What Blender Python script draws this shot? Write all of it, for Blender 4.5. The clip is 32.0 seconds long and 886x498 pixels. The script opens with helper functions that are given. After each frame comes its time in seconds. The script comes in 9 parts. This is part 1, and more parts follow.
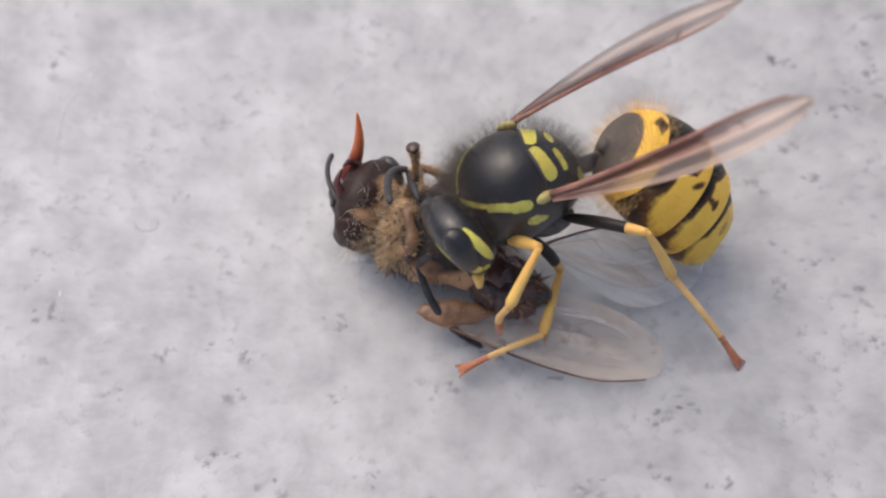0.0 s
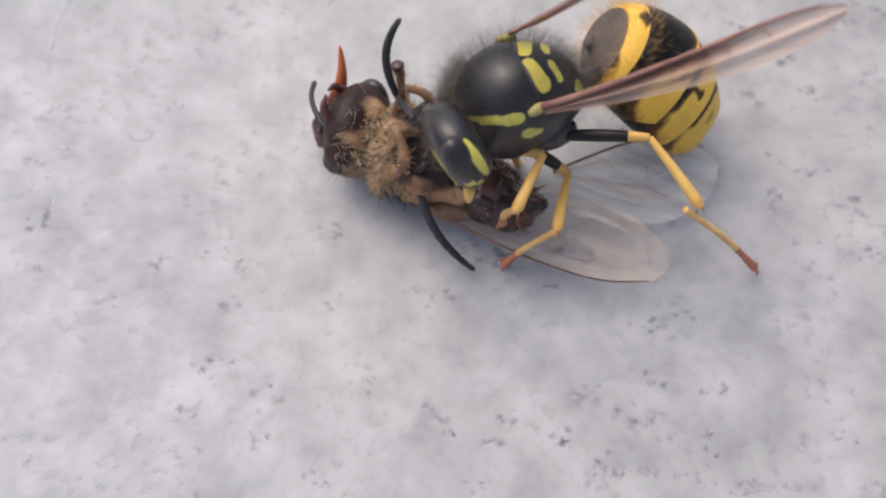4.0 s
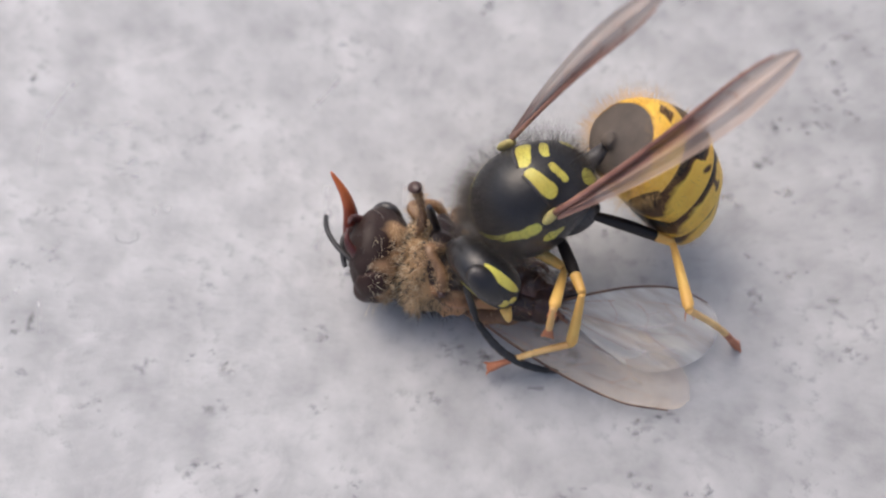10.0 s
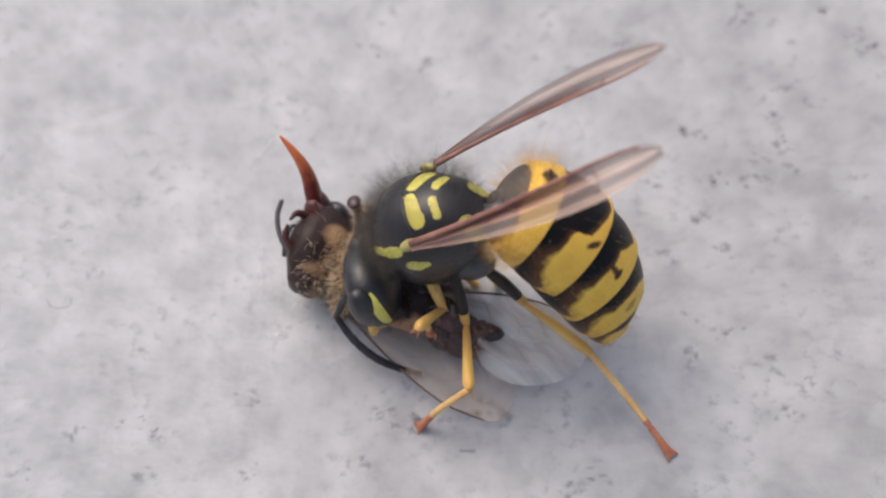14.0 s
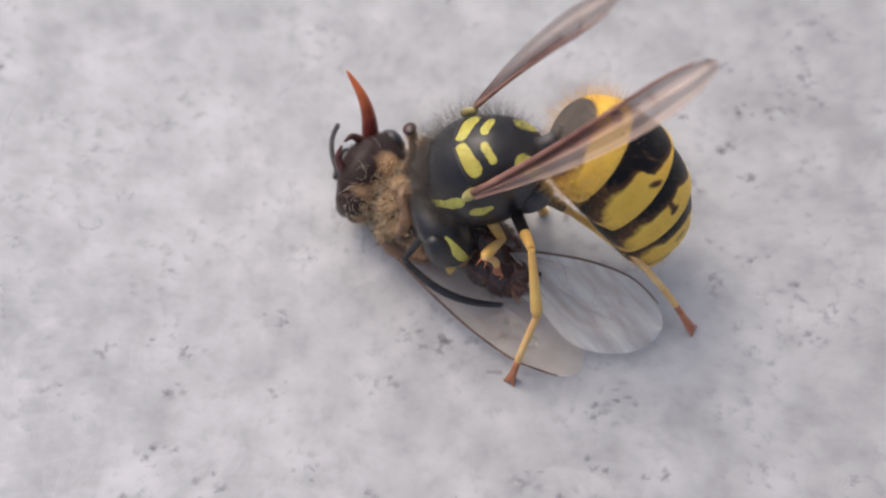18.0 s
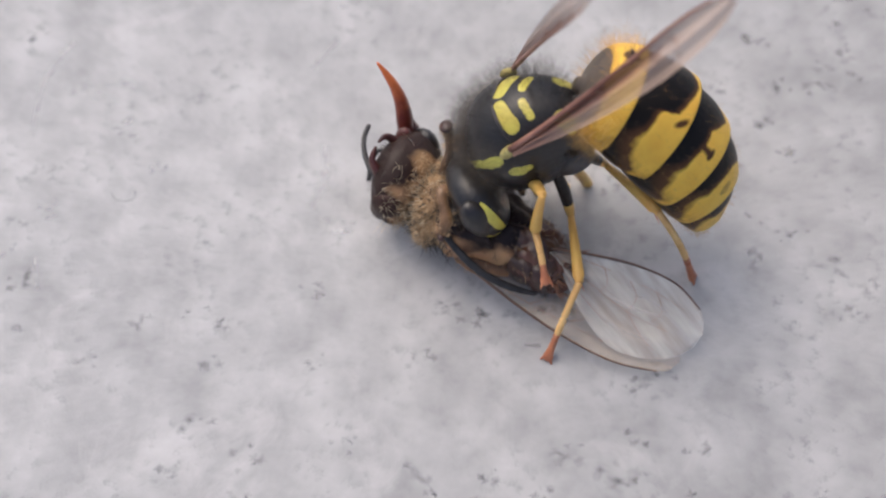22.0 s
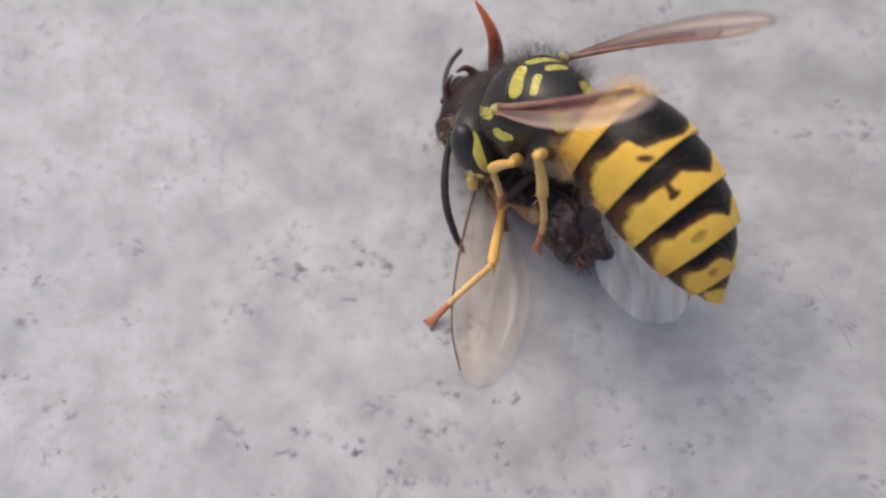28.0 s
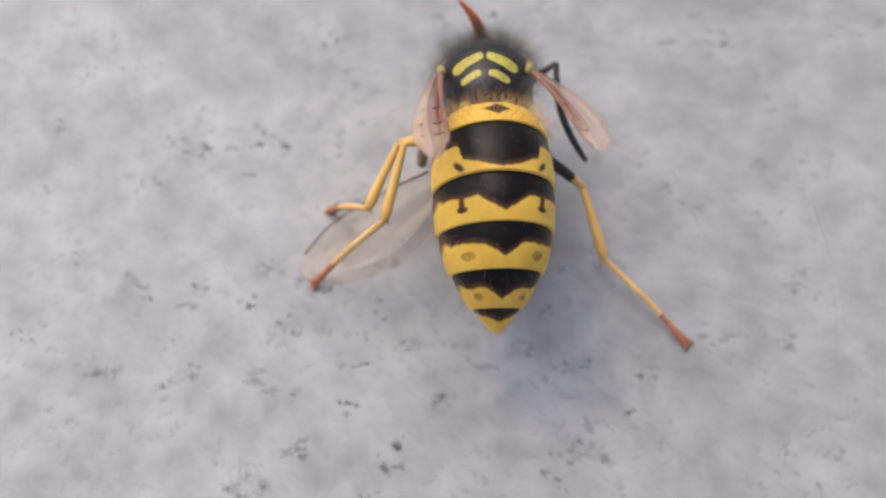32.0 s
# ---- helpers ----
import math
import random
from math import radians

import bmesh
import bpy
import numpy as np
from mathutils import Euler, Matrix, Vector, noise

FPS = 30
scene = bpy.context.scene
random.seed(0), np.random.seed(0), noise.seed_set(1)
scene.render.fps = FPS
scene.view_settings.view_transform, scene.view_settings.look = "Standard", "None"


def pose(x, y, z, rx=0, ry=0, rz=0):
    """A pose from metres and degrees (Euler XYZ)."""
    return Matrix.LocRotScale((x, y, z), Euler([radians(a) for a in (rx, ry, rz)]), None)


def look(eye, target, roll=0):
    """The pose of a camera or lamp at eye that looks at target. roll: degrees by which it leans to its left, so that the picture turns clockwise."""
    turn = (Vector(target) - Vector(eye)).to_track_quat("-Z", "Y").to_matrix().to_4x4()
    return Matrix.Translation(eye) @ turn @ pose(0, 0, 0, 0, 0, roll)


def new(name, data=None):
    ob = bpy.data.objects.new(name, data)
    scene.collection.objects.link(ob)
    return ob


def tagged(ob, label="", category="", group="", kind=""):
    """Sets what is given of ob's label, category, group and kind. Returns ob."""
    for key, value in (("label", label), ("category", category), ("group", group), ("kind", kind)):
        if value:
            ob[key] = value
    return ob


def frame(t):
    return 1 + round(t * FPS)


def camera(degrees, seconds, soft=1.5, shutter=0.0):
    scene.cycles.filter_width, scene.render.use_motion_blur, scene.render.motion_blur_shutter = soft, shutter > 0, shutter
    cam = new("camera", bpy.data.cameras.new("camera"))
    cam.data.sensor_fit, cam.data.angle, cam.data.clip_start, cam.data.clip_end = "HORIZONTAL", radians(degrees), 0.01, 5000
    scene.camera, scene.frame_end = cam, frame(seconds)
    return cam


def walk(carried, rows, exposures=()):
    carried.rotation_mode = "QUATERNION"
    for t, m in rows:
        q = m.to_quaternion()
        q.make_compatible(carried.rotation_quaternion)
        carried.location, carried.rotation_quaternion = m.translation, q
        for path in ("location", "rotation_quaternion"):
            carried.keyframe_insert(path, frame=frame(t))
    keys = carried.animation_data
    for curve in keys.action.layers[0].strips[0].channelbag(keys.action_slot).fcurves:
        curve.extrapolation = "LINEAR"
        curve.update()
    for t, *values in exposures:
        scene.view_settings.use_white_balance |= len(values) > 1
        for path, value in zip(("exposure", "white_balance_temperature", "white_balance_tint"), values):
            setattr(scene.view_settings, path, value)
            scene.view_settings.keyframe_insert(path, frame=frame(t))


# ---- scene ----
cam = camera(38.0, 32.0, soft=2.2, shutter=0.0)
# a phone held close: the slab and the feet are sharp, the highest parts of the insects soften
cam.data.dof.use_dof = True
cam.data.dof.focus_distance, cam.data.dof.aperture_fstop = 0.0435, 52.0
walk(cam, [
    (0, pose(-0.00071, -0.01734, 0.04393, 22.98, 1.59, 0.56)), (0.5, pose(-0.00234, -0.01808, 0.04398, 21.88, 0.58, 0.26)),
    (1, pose(-0.00261, -0.01834, 0.04356, 21.03, 1.19, 0.52)), (1.5, pose(-0.00323, -0.01845, 0.04354, 21.74, 0.62, 0.51)),
    (2, pose(-0.00347, -0.01853, 0.04329, 21.50, 2.05, 1.19)), (2.5, pose(-0.00229, -0.01819, 0.04380, 21.74, 0.56, 0.39)),
    (3, pose(-0.00207, -0.01817, 0.04340, 21.56, 1.23, 0.68)), (3.5, pose(-0.00149, -0.01884, 0.04317, 21.34, 0.70, 0.41)),
    (5.5, pose(0.00045, -0.01955, 0.04055, 22.10, 2.45, 1.00)), (6, pose(0.00129, -0.01968, 0.03819, 21.65, -0.08, 0.15)),
    (6.5, pose(-0.00091, -0.01772, 0.03943, 20.94, 1.22, 0.36)), (7, pose(-0.00043, -0.01719, 0.04010, 21.87, 1.52, 0.37)),
    (7.5, pose(-0.00343, -0.01852, 0.04169, 24.45, 0.15, 0.13)), (8, pose(-0.00402, -0.01717, 0.04342, 24.78, 1.53, 0.57)),
    (8.5, pose(-0.00301, -0.01780, 0.04349, 24.62, 0.21, 0.10)), (9, pose(-0.00217, -0.01843, 0.04319, 23.92, -0.11, 0.00)),
    (9.5, pose(-0.00055, -0.01771, 0.04418, 25.33, 0.12, -0.02)), (10, pose(-0.00159, -0.01851, 0.04380, 24.86, -0.22, -0.11)),
    (10.5, pose(-0.00098, -0.01860, 0.04342, 25.46, -1.29, -0.84)), (11, pose(-0.00256, -0.01827, 0.04331, 26.78, 2.29, 0.96)),
    (11.5, pose(-0.00193, -0.01823, 0.04266, 25.69, 3.43, 1.26)), (12, pose(0.00009, -0.01817, 0.04328, 25.48, 0.85, 0.16)),
    (12.5, pose(-0.00139, -0.01753, 0.04394, 25.94, 1.64, 0.43)), (13, pose(-0.00069, -0.01739, 0.04406, 25.95, 1.52, 0.12)),
    (13.5, pose(0.00283, -0.01664, 0.04450, 26.78, 0.49, -0.98)), (14, pose(0.00169, -0.01727, 0.04401, 26.07, 0.96, -0.46)),
    (14.5, pose(-0.00074, -0.01771, 0.04428, 26.18, 2.24, 0.64)), (15, pose(-0.00014, -0.01796, 0.04409, 26.72, 1.72, 0.39)),
    (15.5, pose(-0.00079, -0.01766, 0.04434, 25.58, 2.05, 0.61)), (17.5, pose(-0.00193, -0.01946, 0.04344, 25.29, 1.49, 0.69)),
    (18, pose(0.00053, -0.01930, 0.04352, 25.19, 0.54, 0.10)), (18.5, pose(-0.00039, -0.01893, 0.04368, 24.58, 0.71, 0.25)),
    (19, pose(-0.00063, -0.01868, 0.04382, 25.08, 0.69, 0.09)), (19.5, pose(-0.00030, -0.01870, 0.04345, 24.79, 0.58, -0.13)),
    (20, pose(-0.00100, -0.01927, 0.04312, 24.15, 0.36, -0.00)), (20.5, pose(-0.00205, -0.01959, 0.04286, 23.59, 0.11, 0.01)),
    (21, pose(-0.00274, -0.02063, 0.04255, 25.33, 1.19, 0.93)), (21.5, pose(-0.00110, -0.02020, 0.04253, 25.15, 0.15, 0.42)),
    (22, pose(-0.00084, -0.02004, 0.04278, 25.18, 0.44, 0.32)), (22.5, pose(-0.00174, -0.01990, 0.04283, 25.25, 0.45, 0.35)),
    (23, pose(-0.00166, -0.02052, 0.04238, 24.78, 0.93, 0.56)), (23.5, pose(-0.00093, -0.01916, 0.04340, 26.72, -0.08, -0.22)),
    (24, pose(-0.00107, -0.01875, 0.04424, 27.67, 0.08, -0.07)), (24.5, pose(-0.00101, -0.01928, 0.04377, 26.57, -0.20, 0.09)),
    (26.5, pose(-0.00007, -0.01969, 0.04292, 25.25, -1.32, -1.13)), (27, pose(0.00015, -0.01980, 0.04275, 25.10, -1.60, -0.94)),
    (27.5, pose(0.00125, -0.01893, 0.04380, 24.88, -1.83, -1.09)), (28, pose(0.00374, -0.02053, 0.04316, 23.54, -1.65, -1.07)),
    (28.5, pose(0.00235, -0.02057, 0.04323, 21.78, -2.11, -0.94)), (29, pose(0.00471, -0.02153, 0.04358, 22.45, -3.37, -1.59)),
    (29.5, pose(0.00525, -0.02338, 0.04428, 23.15, -3.23, -1.39)), (30, pose(0.00597, -0.02429, 0.04515, 24.28, -3.03, -1.32)),
    (30.5, pose(0.00789, -0.02572, 0.04539, 22.89, -3.75, -1.53)), (31, pose(0.00757, -0.02711, 0.04586, 23.95, -2.70, -0.70)),
    (31.5, pose(0.00797, -0.02657, 0.04694, 24.94, -2.62, -0.56)), (32, pose(0.00726, -0.02730, 0.04596, 23.99, -2.74, -0.47)),
], exposures=[(0, 0.12), (7.4, 0.12), (8, -0.16), (8.6, 0.1), (10.3, 0.1), (11, -0.1), (11.6, 0.04), (12, 0.06), (13, 0.0), (14, 0.08), (15, 0.03), (18, 0.06), (20, 0.06), (21, -0.04), (22, 0.04), (23, -0.06), (24, 0.02), (26.5, -0.08), (29, -0.07), (32, -0.04)])

# ---- light: bright overcast sky, soft light from beyond the top of the view ----
world = bpy.data.worlds.new("overcast_sky")
scene.world = world
world.use_nodes = True
sky = world.node_tree.nodes.new("ShaderNodeTexSky")
sky.sky_type, sky.sun_disc = "NISHITA", False
sky.sun_elevation, sky.sun_rotation = radians(57), radians(-38)
sky.air_density, sky.dust_density, sky.ozone_density = 0.7, 5.0, 0.3
back = world.node_tree.nodes["Background"]
back.inputs["Strength"].default_value = 0.186
world.node_tree.links.new(sky.outputs["Color"], back.inputs["Color"])

sun = new("sun", bpy.data.lights.new("sun", "SUN"))
sun.data.energy, sun.data.angle, sun.data.color = 0.80, radians(75), (1.0, 0.955, 0.90)
sun.matrix_basis = look((-0.53, 0.68, 1.33), (0, 0, 0))
scene.view_settings.exposure = 0.0

MM = 0.001


# ---- materials ----
def shader(name, rough=0.5, metal=0.0, coat=0.0):
    mat = bpy.data.materials.new(name)
    mat.use_nodes = True
    b = mat.node_tree.nodes["Principled BSDF"]
    b.inputs["Roughness"].default_value = rough
    b.inputs["Metallic"].default_value = metal
    b.inputs["Coat Weight"].default_value = coat
    b.inputs["Coat Roughness"].default_value = 0.25
    return mat, mat.node_tree.nodes, mat.node_tree.links, b


def noise_node(nodes, links, scale, detail=4.0, rough=0.55, distort=0.0):
    co = nodes.new("ShaderNodeTexCoord")
    n = nodes.new("ShaderNodeTexNoise")
    n.inputs["Scale"].default_value, n.inputs["Detail"].default_value = scale, detail
    n.inputs["Roughness"].default_value, n.inputs["Distortion"].default_value = rough, distort
    links.new(co.outputs["Object"], n.inputs["Vector"])
    return n


def ramp_node(nodes, links, source, stops):
    r = nodes.new("ShaderNodeValToRGB")
    while len(r.color_ramp.elements) < len(stops):
        r.color_ramp.elements.new(0.5)
    for e, (at, col) in zip(r.color_ramp.elements, stops):
        e.position, e.color = at, (*col, 1)
    links.new(source, r.inputs["Fac"])
    return r


def bump_node(nodes, links, source, b, strength, distance):
    n = nodes.new("ShaderNodeBump")
    n.inputs["Strength"].default_value, n.inputs["Distance"].default_value = strength, distance
    links.new(source, n.inputs["Height"])
    links.new(n.outputs["Normal"], b.inputs["Normal"])
    return n


def mottled(name, dark, light, scale, rough=0.5, coat=0.0, bump=0.3, fine=6.0):
    """A plain surface whose colour wanders between two tones, with fine relief."""
    mat, nodes, links, b = shader(name, rough, 0.0, coat)
    n = noise_node(nodes, links, scale)
    r = ramp_node(nodes, links, n.outputs["Fac"], [(0.3, dark), (0.7, light)])
    links.new(r.outputs["Color"], b.inputs["Base Color"])
    g = noise_node(nodes, links, scale * fine, 3.0)
    bump_node(nodes, links, g.outputs["Fac"], b, bump, 0.00004)
    return mat


def inked(name, black, yellow, rough=0.4, coat=0.2, edge=0.06, rim=None):
    """Cuticle in two colours; the attribute ink says where the dark one lies. rim: the dark one's colour where it thins out."""
    mat, nodes, links, b = shader(name, rough, 0.0, coat)
    b.inputs["Specular IOR Level"].default_value = 0.22
    a = nodes.new("ShaderNodeAttribute")
    a.attribute_name = "ink"
    n = noise_node(nodes, links, 2600.0, 3.0)
    m = nodes.new("ShaderNodeMath")
    m.operation = "MULTIPLY_ADD"
    links.new(n.outputs["Fac"], m.inputs[0])
    m.inputs[1].default_value = 0.5
    links.new(a.outputs["Fac"], m.inputs[2])
    r = ramp_node(nodes, links, m.outputs[0], [(0.75 - edge, (0, 0, 0)), (0.75 + edge, (1, 1, 1))])
    tone = noise_node(nodes, links, 900.0, 4.0)
    y = ramp_node(nodes, links, tone.outputs["Fac"], [(0.3, (0.88 * yellow[0], 0.74 * yellow[1], 0.75 * yellow[2])), (0.7, yellow)])
    d = ramp_node(nodes, links, tone.outputs["Fac"], [(0.3, black), (0.75, tuple(1.6 * v for v in black))])
    if rim:
        low = nodes.new("ShaderNodeMath")
        low.operation = "MULTIPLY"
        low.inputs[1].default_value = 0.4
        links.new(m.outputs[0], low.inputs[0])
        d = ramp_node(nodes, links, low.outputs[0], [(0.34, rim), (0.66, black)])
    mix = nodes.new("ShaderNodeMix")
    mix.data_type = "RGBA"
    links.new(r.outputs["Color"], mix.inputs["Factor"])
    links.new(y.outputs["Color"], mix.inputs["A"])
    links.new(d.outputs["Color"], mix.inputs["B"])
    links.new(mix.outputs["Result"], b.inputs["Base Color"])
    g = noise_node(nodes, links, 5200.0, 4.0)
    bump_node(nodes, links, g.outputs["Fac"], b, 0.45, 0.00005)
    return mat


def film_material(name, colour, cover, rough=0.25, strip=None):
    """Wing membrane: thin, partly see-through, a little glossy. strip: the colour of the thick front edge, which the attribute ink marks."""
    mat, nodes, links, b = shader(name, rough)
    b.inputs["Specular IOR Level"].default_value = 0.14
    n = noise_node(nodes, links, 1100.0, 5.0)
    st = nodes.new("ShaderNodeMapping")
    st.inputs["Scale"].default_value = (0.16, 1.0, 0.4)
    links.new(n.inputs["Vector"].links[0].from_socket, st.inputs["Vector"])
    links.new(st.outputs["Vector"], n.inputs["Vector"])
    colour_out = ramp_node(nodes, links, n.outputs["Fac"], [(0.3, tuple((0.8 if strip else 0.66) * v for v in colour)), (0.7, tuple(min(0.97, 1.25 * v) for v in colour))]).outputs["Color"]
    cover_out = ramp_node(nodes, links, n.outputs["Fac"], [(0.25, (cover * (0.9 if strip else 0.7),) * 3), (0.7, (min(1, cover * (1.2 if strip else 1.5)),) * 3)]).outputs["Color"]
    if strip:
        a = nodes.new("ShaderNodeAttribute")
        a.attribute_name = "ink"
        for thick, kind in ((strip, "colour"), ((0.93, 0.93, 0.93), "cover")):
            mix = nodes.new("ShaderNodeMix")
            mix.data_type = "RGBA"
            links.new(a.outputs["Fac"], mix.inputs["Factor"])
            links.new(colour_out if kind == "colour" else cover_out, mix.inputs["A"])
            mix.inputs["B"].default_value = (*thick, 1)
            if kind == "colour":
                colour_out = mix.outputs["Result"]
            else:
                cover_out = mix.outputs["Result"]
    links.new(colour_out, b.inputs["Base Color"])
    links.new(cover_out, b.inputs["Alpha"])
    w = noise_node(nodes, links, 1500.0, 3.0, 0.5, 1.0)
    bump_node(nodes, links, w.outputs["Fac"], b, 0.5, 0.00008)
    return mat


def concrete_material():
    mat, nodes, links, b = shader("weathered_grey_concrete", 0.72)
    b.inputs["Specular IOR Level"].default_value = 0.35
    big = noise_node(nodes, links, 110.0, 3.0, 0.55)
    mid = noise_node(nodes, links, 480.0, 6.0, 0.56)
    fine = noise_node(nodes, links, 1900.0, 5.0, 0.65)
    tone = ramp_node(nodes, links, mid.outputs["Fac"], [(0.28, (0.300, 0.307, 0.315)), (0.5, (0.392, 0.400, 0.408)), (0.72, (0.475, 0.483, 0.493))])
    wide = ramp_node(nodes, links, big.outputs["Fac"], [(0.3, (0.92, 0.92, 0.925)), (0.7, (1.06, 1.055, 1.05))])
    mul = nodes.new("ShaderNodeMix")
    mul.data_type, mul.blend_type = "RGBA", "MULTIPLY"
    mul.inputs["Factor"].default_value = 1.0
    links.new(tone.outputs["Color"], mul.inputs["A"])
    links.new(wide.outputs["Color"], mul.inputs["B"])
    # lime bloom: pale cloudy flakes
    bloom = noise_node(nodes, links, 330.0, 6.0, 0.62, 0.6)
    flake = ramp_node(nodes, links, bloom.outputs["Fac"], [(0.55, (0, 0, 0)), (0.74, (0.55, 0.55, 0.55))])
    lime = nodes.new("ShaderNodeMix")
    lime.data_type = "RGBA"
    links.new(flake.outputs["Color"], lime.inputs["Factor"])
    links.new(mul.outputs["Result"], lime.inputs["A"])
    lime.inputs["B"].default_value = (0.56, 0.56, 0.57, 1)
    # scattered small dark pits, gathered in patches
    pit = ramp_node(nodes, links, fine.outputs["Fac"], [(0.30, (0.66, 0.665, 0.675)), (0.46, (1.01, 1.01, 1.01))])
    gate = noise_node(nodes, links, 240.0, 4.0, 0.6)
    gater = ramp_node(nodes, links, gate.outputs["Fac"], [(0.46, (0.16, 0.16, 0.16)), (0.60, (1, 1, 1))])
    mul2 = nodes.new("ShaderNodeMix")
    mul2.data_type, mul2.blend_type = "RGBA", "MULTIPLY"
    links.new(gater.outputs["Color"], mul2.inputs["Factor"])
    links.new(lime.outputs["Result"], mul2.inputs["A"])
    links.new(pit.outputs["Color"], mul2.inputs["B"])
    # light falloff towards the right, painted as one broad patch with a wavering edge
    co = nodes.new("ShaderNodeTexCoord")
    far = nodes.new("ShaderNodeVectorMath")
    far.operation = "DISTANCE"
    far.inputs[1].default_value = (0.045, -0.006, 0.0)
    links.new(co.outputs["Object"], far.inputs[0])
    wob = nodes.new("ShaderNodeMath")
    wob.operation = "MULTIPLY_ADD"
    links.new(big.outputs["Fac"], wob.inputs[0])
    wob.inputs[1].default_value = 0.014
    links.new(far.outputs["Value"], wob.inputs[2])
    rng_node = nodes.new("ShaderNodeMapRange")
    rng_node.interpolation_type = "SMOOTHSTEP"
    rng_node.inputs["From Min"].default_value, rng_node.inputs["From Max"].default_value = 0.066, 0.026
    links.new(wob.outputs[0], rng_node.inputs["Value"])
    painted_falloff = ramp_node(nodes, links, rng_node.outputs["Result"], [(0.0, (1.06, 1.055, 1.05)), (1.0, (0.86, 0.85, 0.84))])
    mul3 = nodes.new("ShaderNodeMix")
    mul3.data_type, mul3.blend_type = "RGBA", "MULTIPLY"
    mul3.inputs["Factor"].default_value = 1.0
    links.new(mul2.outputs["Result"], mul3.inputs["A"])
    links.new(painted_falloff.outputs["Color"], mul3.inputs["B"])
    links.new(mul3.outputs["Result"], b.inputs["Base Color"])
    add = nodes.new("ShaderNodeMath")
    add.operation = "MULTIPLY_ADD"
    links.new(fine.outputs["Fac"], add.inputs[0])
    add.inputs[1].default_value = 0.5
    links.new(mid.outputs["Fac"], add.inputs[2])
    bump_node(nodes, links, add.outputs[0], b, 0.28, 0.0002)
    return mat


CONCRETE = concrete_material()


def stain_glint_material(name, dark, light, cover):
    """Dirt and painted wing highlights, both thinning out towards their edge."""
    mat = mottled(name, dark, light, 2600.0, 0.85)
    nodes, links = mat.node_tree.nodes, mat.node_tree.links
    a = nodes.new("ShaderNodeAttribute")
    a.attribute_name = "ink"
    n = noise_node(nodes, links, 3500.0, 4.0, 0.7)
    m = nodes.new("ShaderNodeMath")
    m.operation = "MULTIPLY"
    r = ramp_node(nodes, links, n.outputs["Fac"], [(0.35, (0.15,) * 3), (0.6, (cover,) * 3)])
    links.new(a.outputs["Fac"], m.inputs[0])
    links.new(r.outputs["Color"], m.inputs[1])
    links.new(m.outputs[0], nodes["Principled BSDF"].inputs["Alpha"])
    return mat


STAIN = stain_glint_material("dark_grey_pit_stain", (0.18, 0.18, 0.185), (0.29, 0.287, 0.292), 0.42)
PIT = stain_glint_material("dark_grey_pit_dirt", (0.14, 0.14, 0.145), (0.23, 0.23, 0.235), 0.58)
SMUDGE = stain_glint_material("faint_grey_smudge", (0.22, 0.22, 0.225), (0.30, 0.30, 0.305), 0.34)
LIME = stain_glint_material("pale_lime_bloom", (0.56, 0.56, 0.57), (0.70, 0.70, 0.71), 0.55)
PALE = stain_glint_material("pale_scratch", (0.58, 0.58, 0.59), (0.74, 0.73, 0.74), 0.95)
BODY = inked("black_and_lemon_cuticle", (0.012, 0.012, 0.014), (0.70, 0.67, 0.12), 0.32, 0.6)
WAIST = mottled("dull_grey_brown_cuticle", (0.052, 0.040, 0.032), (0.112, 0.088, 0.070), 700.0, 0.7)
BANDS = inked("black_and_yellow_cuticle", (0.007, 0.005, 0.004), (0.84, 0.56, 0.085), 0.38, 0.0, 0.16, (0.095, 0.042, 0.016))
LEG_YELLOW = inked("yellow_leg_cuticle", (0.014, 0.011, 0.010), (0.84, 0.54, 0.15), 0.40, 0.2)
TARSUS = mottled("orange_tarsus", (0.38, 0.12, 0.06), (0.62, 0.25, 0.12), 1600.0, 0.45)
SHANK = mottled("yellow_tarsus", (0.66, 0.36, 0.12), (0.84, 0.55, 0.22), 1100.0, 0.42)
TEGULA = mottled("yellow_brown_scale", (0.30, 0.22, 0.07), (0.70, 0.62, 0.22), 1800.0, 0.4)
BLACK = mottled("black_chitin", (0.022, 0.020, 0.021), (0.055, 0.050, 0.052), 1500.0, 0.45, 0.3)
HORN = mottled("dull_black_antenna", (0.010, 0.010, 0.011), (0.035, 0.034, 0.038), 2200.0, 0.5)
EYE = mottled("dark_compound_eye", (0.006, 0.005, 0.006), (0.020, 0.016, 0.016), 3000.0, 0.28, 0.4, 0.6, 8.0)
HAIR_DARK = mottled("dark_fine_hair", (0.03, 0.026, 0.023), (0.10, 0.085, 0.07), 900.0, 0.6)
HAIR_HAZE = mottled("thin_grey_brown_hair", (0.05, 0.042, 0.036), (0.15, 0.125, 0.10), 900.0, 0.6)
HAIR_HAZE.node_tree.nodes["Principled BSDF"].inputs["Alpha"].default_value = 0.40
HAIR_GOLD = mottled("fine_golden_hair", (0.72, 0.42, 0.14), (0.90, 0.62, 0.28), 900.0, 0.6)
HAIR_GOLD.node_tree.nodes["Principled BSDF"].inputs["Alpha"].default_value = 0.45
HAIR_TAN = mottled("tan_bee_fuzz", (0.32, 0.205, 0.11), (0.70, 0.51, 0.31), 700.0, 0.7)
HAIR_PALE = mottled("cream_bee_fuzz", (0.55, 0.45, 0.30), (0.80, 0.70, 0.52), 700.0, 0.7)
BEE_DARK = mottled("dark_brown_bee_cuticle", (0.010, 0.007, 0.008), (0.075, 0.034, 0.028), 1100.0, 0.36, 0.12, 0.8)
